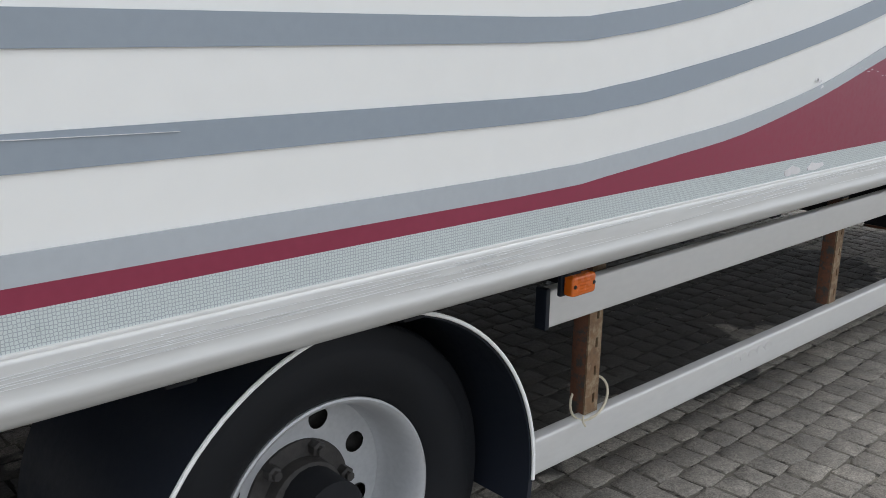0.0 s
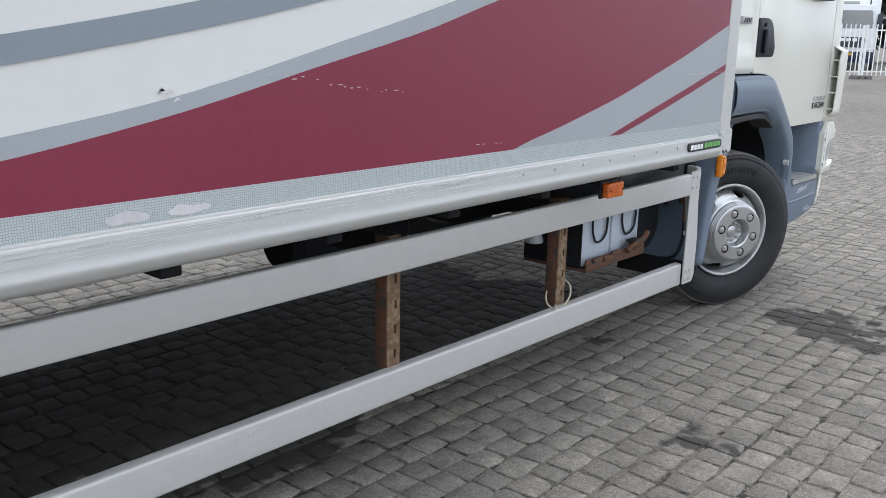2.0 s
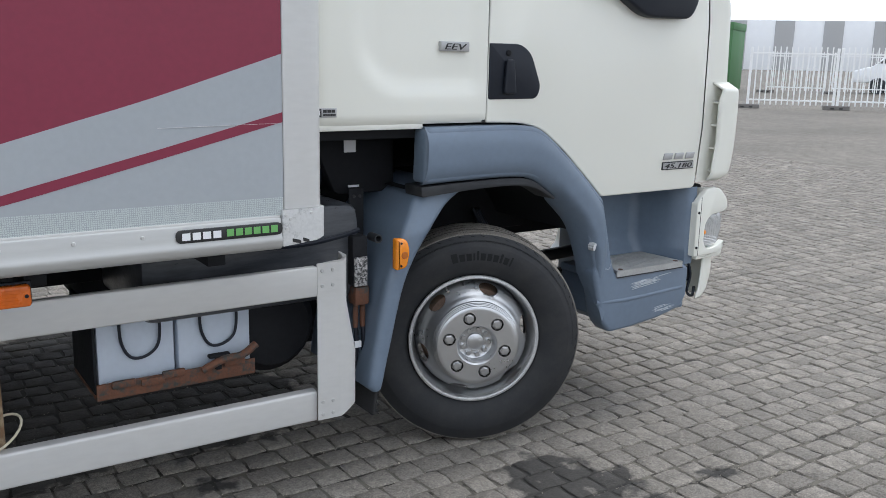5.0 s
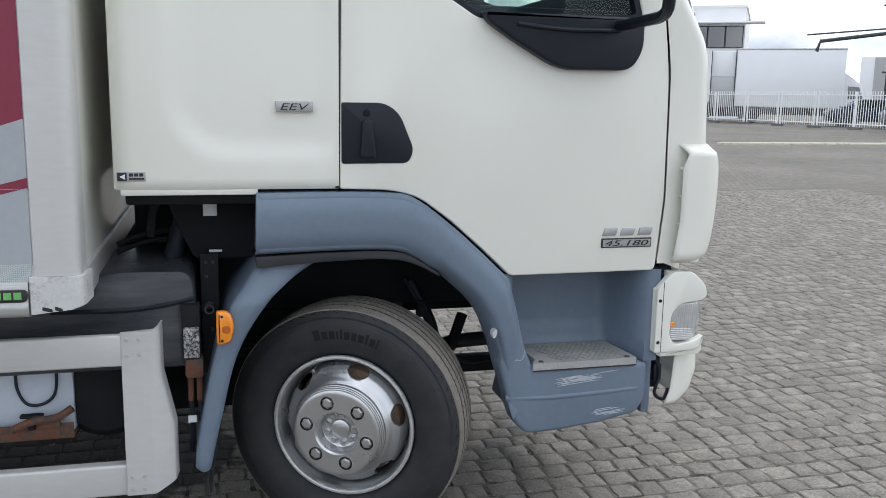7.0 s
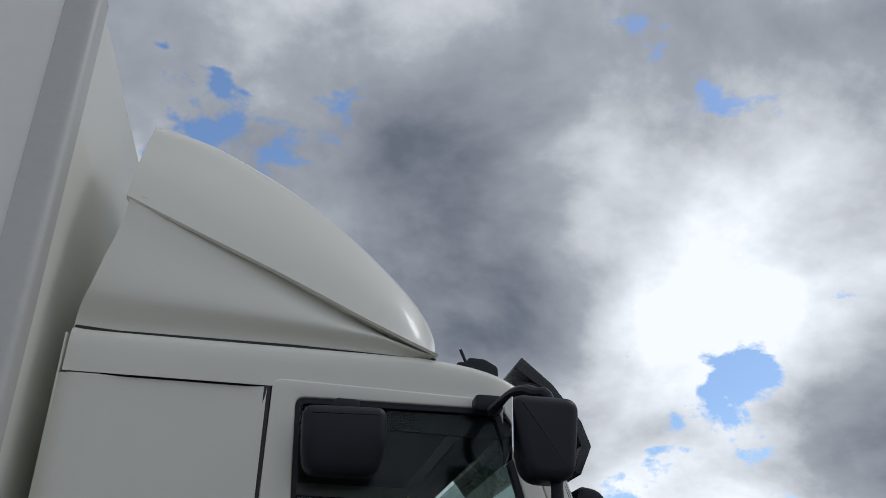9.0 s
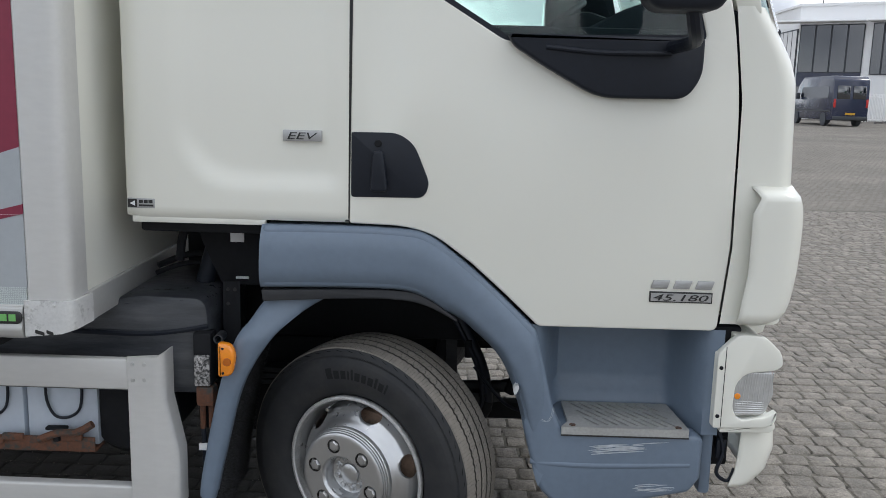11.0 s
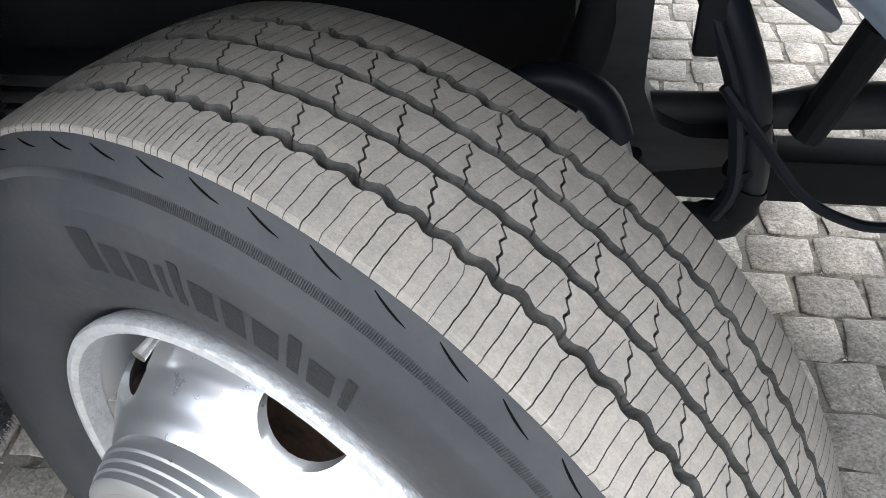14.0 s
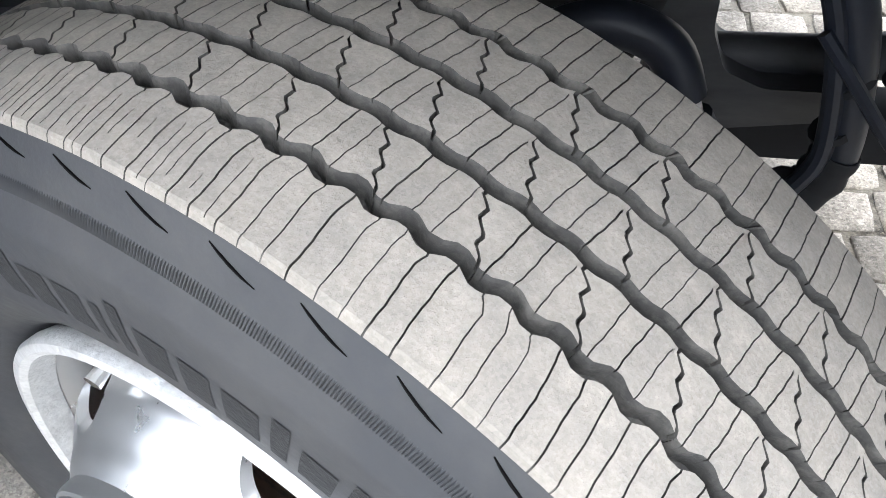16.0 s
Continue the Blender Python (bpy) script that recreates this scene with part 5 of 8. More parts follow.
        return float(np.interp(r, [p[0] for p in prof2], [p[1] for p in prof2]))

    def patch(a0, a1, r0, r1, lift, name, mat):
        bm = bmesh.new()
        m = max(2, int((a1 - a0) / 1.0))
        rows = []
        for i in range(m + 1):
            t = radians(a0 + (a1 - a0) * i / m)
            rows.append([bm.verts.new((r * math.sin(t), -(on_side(r) + lift), r * math.cos(t))) for r in (r0, (r0 + r1) / 2, r1)])
        for p, q in zip(rows, rows[1:]):
            for j in range(2):
                bm.faces.new((p[j], q[j], q[j + 1], p[j + 1]))
        return part(name, bm, mat, sw)

    LETTER = make_mat("ribbed_letter_rubber", (0.0105, 0.011, 0.012), 0.75, var=0.2, scale=80, bump=0.3, bump_scale=500, spec=0.3)
    at = -17.0
    for wdt, tall in ((4.0, 1), (3.6, 0), (3.4, 0), (1.2, 0), (1.4, 1), (3.4, 0), (3.0, 0), (3.4, 0), (1.6, 1), (3.2, 0), (1.2, 1)):
        patch(at, at + wdt, 0.297, 0.331 if tall else 0.323, 0.0003, "lettering_bar", LETTER)
        at += wdt + 1.1
    for k in range(-14, 14):
        a = 26.3 + 6.15 * k
        pts = []
        for t, rr in ((0.3, 0.3832), (1.0, 0.3816), (1.9, 0.3800), (2.8, 0.3788), (3.8, 0.3780)):
            q = radians(a + t)
            pts.append((rr * math.sin(q), -(on_side(rr) + 0.0002), rr * math.cos(q)))
        part("shoulder_slit", tube(pts, [0.0003, 0.0006, 0.0007, 0.0006, 0.0002], 6), SLIT, sw)
    bm = bmesh.new()
    for k in range(560):
        t0, t1 = radians(-45 + k * 0.25), radians(-45 + k * 0.25 + 0.13)
        lean = radians(0.12)
        lo4 = [bm.verts.new((r * math.sin(t), -(on_side(r) - 0.0003), r * math.cos(t))) for r, t in ((0.3615, t0), (0.3615, t1), (0.3685, t1 + lean), (0.3685, t0 + lean))]
        hi2 = [bm.verts.new((r * math.sin(t), -(on_side(r) + 0.0008), r * math.cos(t))) for r, t in ((0.3625, (t0 + t1) / 2), (0.3675, (t0 + t1) / 2 + lean))]
        for q in ((lo4[0], lo4[1], hi2[0]), (lo4[1], lo4[2], hi2[1], hi2[0]), (lo4[2], lo4[3], hi2[1]), (lo4[3], lo4[0], hi2[0], hi2[1])):
            bm.faces.new(q)
    tagged(part("rib_band", bm, RUBBER, sw, smooth=False), "fine ribbed band on the sidewall", kind="stuff")
    return w


front = front_wheel()


def plain_wheel(name, x, y, turn=0.0, deep=True):
    w = new(name)
    w.parent = truck
    w.matrix_world = pose(x, y, 0.392, 0, 0, turn)
    build_tyre(w, 0.392, 0.1015, 0.121, False)
    part("rim", lathe([(0.222, 0.062), (0.231, 0.080), (0.2365, 0.090), (0.240, 0.092), (0.240, 0.098), (0.236, 0.100), (0.230, 0.097), (0.224, 0.086), (0.217, 0.070), (0.213, 0.045), (0.211, 0.0), (0.205, -0.012), (0.200, -0.020)], 96), GREY_RIM, w, "grey painted deep rim")
    return w


def rear_wheel(y, name="rear_wheel"):
    w = plain_wheel(name, 1.145, y)
    tagged(w, "twin rear wheel with deep grey rim and greasy hub")
    # dished disc with round holes
    nn = 96
    fine = [(0.204 - 0.0045 * i, -0.018 - 0.0025 * math.sin(i / 22 * math.pi)) for i in range(23)]
    bm = bmesh.new()
    rings = [[bm.verts.new((r * math.sin(2 * math.pi * k / nn), -a, r * math.cos(2 * math.pi * k / nn))) for k in range(nn)] for r, a in fine]
    for i in range(len(fine) - 1):
        for k in range(nn):
            bm.faces.new((rings[i][k], rings[i][(k + 1) % nn], rings[i + 1][(k + 1) % nn], rings[i + 1][k]))
    kill = []
    for f in bm.faces:
        c = f.calc_center_median()
        rr, ang = math.hypot(c.x, c.z), math.degrees(math.atan2(c.x, c.z))
        da = (ang - 20 + 22.5) % 45 - 22.5
        if math.hypot(radians(da) * rr, rr - 0.158) < 0.023:
            kill.append(f)
    bmesh.ops.delete(bm, geom=kill, context="FACES")
    for v in bm.verts:
        rr = math.hypot(v.co.x, v.co.z)
        if v.is_boundary and 0.115 < rr < 0.195:
            ang = math.degrees(math.atan2(v.co.x, v.co.z))
            da = (ang - 20 + 22.5) % 45 - 22.5
            u_, v_ = radians(da) * 0.158, rr - 0.158
            q = math.hypot(u_, v_) / 0.023
            a3 = radians(ang - da) + u_ / q / 0.158
            r3 = 0.158 + v_ / q
            v.co.x, v.co.z = r3 * math.sin(a3), r3 * math.cos(a3)
    part("wheel_disc", bm, GREY_RIM, w, "grey dished disc with round holes")
    part("hub", lathe([(0.118, -0.02), (0.118, -0.012), (0.085, -0.008), (0.083, 0.020), (0.074, 0.028), (0.050, 0.029), (0.048, 0.036), (0.030, 0.040), (0.0, 0.040)], 36), HUB_DARK, w, "greasy dark iron hub")
    for k in range(6):
        a = radians(20 + 60 * k)
        b = part("wheel_nut", lathe([(0.016, -0.012), (0.016, 0.010), (0.010, 0.013), (0.010, 0.022), (0, 0.023)], 6), HUB_DARK, w, angle=25)
        b.location = (0.104 * math.sin(a), 0, 0.104 * math.cos(a))
    for k in range(10):
        a = radians(8 + 36 * k)
        b = part("hub_bolt", lathe([(0.0095, 0.018), (0.0095, 0.034), (0.0, 0.036)], 6), HUB_DARK, w, angle=25)
        b.location = (0.064 * math.sin(a), 0, 0.064 * math.cos(a))
    part("drum_back", lathe([(0.2, -0.06), (0.0, -0.06)], 40), HUB_DARK, w)
    return w


rear_wheel(1.515)
plain_wheel("inner_rear_wheel", 1.145, 1.79)
far_rear = plain_wheel("far_rear_wheel", 1.145, 3.40, 180)
far_front = plain_wheel("far_front_wheel", 5.75, 3.36, 180 - STEER)

# ---- cab ----
YD = 1.420


def build_cab():
    cab = part("cab_back_wall", box(5.10, 5.15, 1.46, 3.46, 1.15, 2.55, 0.02), CREAM, truck, "cream cab rear wall")
    # rear quarter panel with a pressed recess
    xs = [5.098 + (5.7245 - 5.098) * i / 50 for i in range(51)]
    zs = [1.148 + (2.428 - 1.148) * j / 80 for j in range(81)]

    def quarter(x, z):
        sx = smoothstep(5.20, 5.33, x + 0.02 * (z - 1.7)) * smoothstep(5.7245, 5.66, x)
        corner = math.hypot(max(0.22 - (x - 5.22), 0), max(0.22 - (z - 1.235), 0))
        sz = smoothstep(0.235, 0.165, corner)
        sz2 = smoothstep(1.205, 1.265 + 0.02 * (x - 5.3), z)
        d = 0.012 * sx * sz * sz2
        edge = min(x - 5.098, 0.05)
        y = YD + d + 0.020 * (1 - edge / 0.05) ** 2 + 0.006 * smoothstep(2.2, 2.43, z)
        y += 0.012 * (1 - min(z - 1.148, 0.02) / 0.02) ** 2
        return (x, y, z)

    q = part("quarter_panel", grid_mesh(xs, zs, quarter), CREAM, truck, "cream rear quarter panel with pressed recess", angle=60)
    part("panel_sill", box(5.112, 5.49, YD + 0.012, YD + 0.03, 1.132, 1.150, 0.003), CREAM, q)
    part("rear_return", box(5.094, 5.102, YD + 0.022, YD + 0.10, 1.15, 2.56, 0.003), CREAM, q)
    part("seam_shadow", box(5.715, 5.736, YD + 0.006, YD + 0.03, 1.150, 2.43, 0), INK, q)
    # door
    door_poly = rounded([(5.727, 1.147), (5.88, 1.143), (5.965, 1.122), (6.07, 1.045), (6.17, 0.957), (6.267, 0.866), (6.772, 0.868), (6.792, 1.11), (6.785, 1.51), (6.75, 1.76), (6.52, 2.440), (5.74, 2.458)], [0.01, 0.05, 0.05, 0.02, 0.02, 0.012, 0.02, 0.02, 0.1, 0.1, 0.04, 0.035])
    win = rounded([(5.815, 2.402), (5.828, 2.12), (5.842, 1.87), (5.935, 1.782), (6.145, 1.655), (6.685, 1.668), (6.575, 2.06), (6.470, 2.410)], [0.03, 0.02, 0.10, 0.05, 0.02, 0.02, 0.05, 0.03])
    bm = prism(door_poly, YD, YD + 0.05, holes=(win,))
    rim = [e for e in bm.edges if len(e.link_faces) == 2 and e.calc_face_angle(0) > 0.9 and max(v.co.y for v in e.verts) < YD + 0.001]
    bmesh.ops.bevel(bm, geom=rim, offset=0.006, segments=3, profile=0.5, affect="EDGES")
    door = part("door", bm, CREAM, truck, "cream cab door")
    # rubber seal round the window
    cx, cz = 6.17, 2.02
    inner = [(cx + (x - cx) * 0.955, cz + (z - cz) * 0.955) for x, z in win]
    seal = part("window_seal", prism(win, YD + 0.006, YD + 0.04, holes=(inner,)), BLACK, door, "black window seal")
    pane = part("side_window", prism([(cx + (x - cx) * 0.985, cz + (z - cz) * 0.985) for x, z in win], YD + 0.021, YD + 0.025), CAB_GLASS, door, "tinted side window")
    pane.visible_shadow = False
    # mirror foot: dark moulding below the window
    pod = rounded([(6.148, 1.672), (6.165, 1.642), (6.245, 1.592), (6.395, 1.510), (6.63, 1.512), (6.668, 1.575), (6.668, 1.672), (6.40, 1.673)], [0.006, 0.015, 0.02, 0.05, 0.05, 0.03, 0.012, 0.02])
    part("mirror_base", prism(pod, YD - 0.045, YD + 0.005, bev=0.010, seg=3), BLACK, door, "black moulded mirror base")
    part("base_ridge", tube(smooth_line([(6.25, 1.374, 1.640), (6.40, 1.372, 1.628), (6.58, 1.372, 1.630)], 6), 0.007, 8), BLACK, door)
    # handle in a recess
    rec = rounded([(5.732, 1.222), (5.935, 1.224), (5.95, 1.265), (5.905, 1.372), (5.86, 1.402), (5.732, 1.401)], [0.01, 0.03, 0.02, 0.05, 0.03, 0.006])
    hb = part("handle_recess", prism(rec, YD - 0.0045, YD + 0.004, bev=0.003), BLACK, door, "black door handle recess")
    part("handle", prism(rounded([(5.785, 1.24), (5.835, 1.24), (5.822, 1.352), (5.792, 1.352)], 0.012), YD - 0.022, YD - 0.006, bev=0.006, seg=3), BLACK, door, "black pull handle")
    part("handle_lock", disc_at(5.806, 1.372, 0.010, YD - 0.010, YD - 0.003), DARK, door)
    # badges
    plate = part("emission_badge", box(5.543, 5.650, YD - 0.0035, YD + 0.02, 1.372, 1.402, 0.002), BADGE, q, "grey emission class badge")
    letters("badge_letters", "EEV", 0.027, (5.556, YD - 0.004, 1.3775), INK, plate, width=0.083)
    st = part("dealer_sticker", box(5.105, 5.182, YD - 0.0015, YD + 0.012, 1.174, 1.201, 0.001), BADGE, q, "small grey sticker with black logo square")
    part("logo_square", box(5.107, 5.132, YD - 0.003, YD, 1.176, 1.199, 0), INK, st)
    part("logo_wedge", prism([(5.112, 1.187), (5.127, 1.195), (5.127, 1.180)], YD - 0.004, YD), WHITE_INK, st)
    for k in range(3):
        part("word_bar", box(5.138 + 0.0135 * k, 5.149 + 0.0135 * k, YD - 0.003, YD, 1.188, 1.197, 0), INK, st)
    part("word_bar", box(5.138, 5.178, YD - 0.003, YD, 1.179, 1.184, 0), INK, st)
    for k in range(3):
        x = 6.577 + 0.062 * k
        part("maker_bar", prism([(x, 0.988), (x + 0.046, 0.988), (x + 0.054, 1.012), (x + 0.008, 1.012)], YD - 0.006, YD + 0.002, bev=0.002), BADGE, door, "raised grey maker badge shape")
    mp = part("model_badge", box(6.575, 6.752, YD - 0.0045, YD + 0.002, 0.948, 0.979, 0.002), INK, door, "grey model badge")
    part("badge_face", box(6.579, 6.748, YD - 0.0058, YD - 0.004, 0.952, 0.975, 0), BADGE, mp)
    letters("badge_letters", "45.180", 0.026, (6.585, YD - 0.006, 0.9545), INK, mp, width=0.155)
    # roof with rounded edges
    top_edge = [(5.118, 2.590), (5.25, 2.584), (6.10, 2.583), (6.24, 2.580), (6.40, 2.560), (6.53, 2.515), (6.60, 2.452)]
    bm = bmesh.new()
    rows = []
    for i in range(61):
        x = 5.112 + (6.60 - 5.112) * i / 60
        zt = lerp_line(smooth_line(top_edge), x)
        row = []
        for side in (1, -1):
            pts = []
            for k in range(13):
                t = k / 12
                z = 2.432 + (zt - 2.432) * math.sin(t * math.pi / 2) ** 0.9
                y = YD + 0.006 + 0.010 * t + 0.085 * t ** 5 + 0.03 * smoothstep(6.45, 6.60, x) * t
                pts.append((x, YC + side * (y - YC), z))
            row.append(pts)
        mid = [(x, YD + 0.101 + (2 * (YC - YD) - 0.202) * k / 10, zt + 0.028 * math.sin(math.pi * k / 10)) for k in range(1, 10)]
        rows.append([bm.verts.new(p) for p in row[0] + mid + row[1][::-1]])
    for a, b in zip(rows, rows[1:]):
        for k in range(len(a) - 1):
            bm.faces.new((a[k], b[k], b[k + 1], a[k + 1]))
    bm.faces.new(rows[0])
    top = part("roof", bm, CREAM, truck, "cream cab roof", angle=50)
    ant = part("roof_antenna", prism(rounded([(6.345, 2.552), (6.488, 2.535), (6.485, 2.578), (6.44, 2.602), (6.385, 2.604), (6.375, 2.588), (6.342, 2.584)], 0.010), 1.485, 1.55, bev=0.010), BLACK, truck, "black roof antenna pod")
    part("whip", tube([(6.378, 1.51, 2.59), (6.358, 1.51, 2.635)], 0.0055, 8), BLACK, ant)
    # A-pillar, front corner and front panel
    pil = prism([(6.525, 2.438), (6.60, 2.438), (6.815, 1.80), (6.825, 1.74), (6.757, 1.755)], YD + 0.004, YD + 0.06, bev=0.006)
    part("a_pillar", pil, CREAM, truck, "cream windscreen pillar")
    # corner panel in front of the door: swept round the corner
    zs = [0.89 + (1.76 - 0.89) * j / 40 for j in range(41)]
    aa = [i / 24 for i in range(25)]

    def corner(t, z):
        fx = lerp_line([(0.89, 6.985), (1.20, 6.985), (1.30, 6.980), (1.56, 6.968), (1.62, 6.950), (1.70, 6.905), (1.76, 6.868)], z)
        sx = lerp_line([(0.89, 6.779), (1.11, 6.797), (1.51, 6.790), (1.76, 6.756)], z)
        if t < 0.35:
            return (sx + (fx - 0.075 - sx) * t / 0.35, YD + 0.002, z)
        if t < 0.75:
            a = (t - 0.35) / 0.40 * math.pi / 2
            return (fx - 0.075 + 0.075 * math.sin(a), YD + 0.002 + 0.16 * (1 - math.cos(a)), z)
        return (fx + 0.03 * (t - 0.75) / 0.25, YD + 0.162 + (t - 0.75) / 0.25 * 1.0, z)

    part("corner_panel", grid_mesh(aa, zs, corner), CREAM, truck, "cream front corner panel", angle=50)
    part("front_panel", box(6.86, 6.99, YD + 0.2, 2 * YC - YD - 0.2, 0.80, 1.66, 0.03), CREAM, truck, "cream front panel")
    # corner air deflector with open slots
    dz = [0.895 + (1.283 - 0.895) * j / 30 for j in range(31)]
    front_line = smooth_line([(0.895, 6.925), (0.905, 6.955), (0.93, 6.978), (0.98, 6.992), (1.08, 7.002), (1.18, 7.004), (1.225, 6.999), (1.255, 6.988), (1.29, 6.974)], 6)

    def deflect(t, z):
        x0 = 6.834 - 0.016 * smoothstep(1.06, 0.90, z) + 0.018 * smoothstep(1.20, 1.26, z) * smoothstep(1.285, 1.262, z)
        x1 = lerp_line(front_line, z)
        y = YD - 0.040 + 0.165 * t ** 3 - 0.012 * math.sin(t * math.pi) + 0.042 * smoothstep(1.255, 1.282, z) + 0.02 * smoothstep(0.92, 0.895, z)
        return (x0 + (x1 - x0) * math.sin(t * math.pi / 2) ** 0.9, y, z)

    d = part("air_deflector", grid_mesh([i / 14 for i in range(15)], dz, deflect), CREAM, truck, "cream corner air deflector", angle=60)
    d.modifiers.new("thickness", "SOLIDIFY").thickness = 0.007
    for z in (0.93, 1.02, 1.11, 1.20):
        part("slot_web", box(6.845, 6.90, YD - 0.036, YD + 0.004, z, z + 0.008, 0.002), CREAM, d)
    # windscreen
    ws = part("windscreen", prism([(6.60, 2.43), (6.607, 2.43), (6.885, 1.70), (6.875, 1.70)], YD + 0.07, 2 * YC - YD - 0.07), CAB_GLASS, truck, "wide windscreen")
    ws.visible_shadow = False
    part("wiper_trim", box(6.84, 6.90, YD + 0.06, 2 * YC - YD - 0.06, 1.66, 1.71, 0.01), BLACK, truck)
    visor_mat = make_mat("smoked_visor_plastic", (0.022, 0.024, 0.028), 0.25, var=0.1)
    visor = part("sun_visor", prism(rounded([(6.56, 2.605), (6.59, 2.645), (6.70, 2.555), (6.80, 2.43), (6.812, 2.395), (6.785, 2.392), (6.77, 2.41), (6.68, 2.525)], 0.006), 1.72, 2 * YC - 1.72, bev=0.003), visor_mat, truck, "smoked exterior sun visor")
    part("visor_end", prism(rounded([(6.56, 2.605), (6.59, 2.645), (6.70, 2.555), (6.80, 2.43), (6.832, 2.345), (6.79, 2.245), (6.768, 2.255), (6.795, 2.345), (6.77, 2.41), (6.68, 2.525)], 0.006), 1.56, 1.72, bev=0.003), visor_mat, visor)
    part("visor_bracket", box(6.55, 6.66, 1.56, 1.60, 2.44, 2.56, 0.015), BLACK, truck)
    # far side
    far = 2 * YC - YD
    fw = rounded([(5.86, 2.355), (5.865, 1.93), (6.26, 1.80), (6.70, 1.80), (6.56, 2.365)], [0.04, 0.05, 0.04, 0.02, 0.04])
    bm = prism([(5.10, 1.148), (6.78, 1.0), (6.78, 1.60), (6.56, 2.44), (5.10, 2.44)], far - 0.05, far, holes=(fw,))
    part("far_door_side", bm, CREAM, truck, "cream far side of the cab")
    part("far_window", prism(fw, far - 0.03, far - 0.026), CAB_GLASS, truck).visible_shadow = False
    return cab


build_cab()


def build_interior():
    i = part("cab_lining", box(5.16, 5.20, 1.50, 3.42, 1.16, 2.42, 0.02), INTERIOR, truck, "dark cab interior")
    part("headliner", box(5.16, 6.46, 1.50, 3.42, 2.515, 2.535, 0.008), LINER, i, "grey headliner, lightened for the sky reflected in the side window")
    part("far_header", box(5.2, 6.52, 3.33, 3.40, 2.35, 2.44, 0.02), INTERIOR, i)
    part("header_bar", box(6.46, 6.56, 1.50, 3.42, 2.40, 2.47, 0.02), INTERIOR, i)
    part("far_rear_trim", box(5.2, 5.86, 3.36, 3.40, 1.5, 2.36, 0.02), INTERIOR, i)
    part("dashboard", prism(rounded([(6.30, 1.30), (6.30, 1.64), (6.46, 1.75), (6.66, 1.812), (6.79, 1.805), (6.83, 1.70), (6.83, 1.30)], 0.05), 1.50, 3.42, bev=0.02), INTERIOR, i)
    part("instrument_hood", prism(rounded([(6.36, 1.70), (6.40, 1.82), (6.54, 1.86), (6.66, 1.82), (6.66, 1.70)], 0.03), 2.75, 3.25, bev=0.02), INTERIOR, i)
    for y in (1.85, 3.07):
        part("seat_back", prism(rounded([(5.40, 1.30), (5.54, 1.30), (5.44, 1.98), (5.34, 1.98)], 0.04), y - 0.24, y + 0.24, bev=0.03), INTERIOR, i)
        part("seat_cushion", box(5.45, 5.98, y - 0.25, y + 0.25, 1.26, 1.40, 0.05), INTERIOR, i)
        part("headrest", box(5.36, 5.44, y - 0.13, y + 0.13, 2.0, 2.18, 0.035), INTERIOR, i)
    part("door_top", box(5.9, 6.66, 1.475, 1.50, 1.55, 1.70, 0.02), INTERIOR, i)
    part("window_header", prism([(5.83, 2.335), (6.49, 2.325), (6.475, 2.43), (5.82, 2.43)], 1.472, 1.49), INTERIOR, i)
    ring = [(6.40 + 0.15 * math.cos(a), 3.0 + 0.21 * math.sin(a), 1.80 + 0.11 * math.cos(a)) for a in [k * math.pi / 16 for k in range(33)]]
    part("steering_wheel", tube(ring, 0.015, 8), BLACK, i)
    part("far_pillar", prism(rounded([(6.495, 2.42), (6.635, 2.42), (6.79, 1.79), (6.625, 1.79)], 0.02), 3.38, 3.455, bev=0.012), INTERIOR, i)
    return i


build_interior()


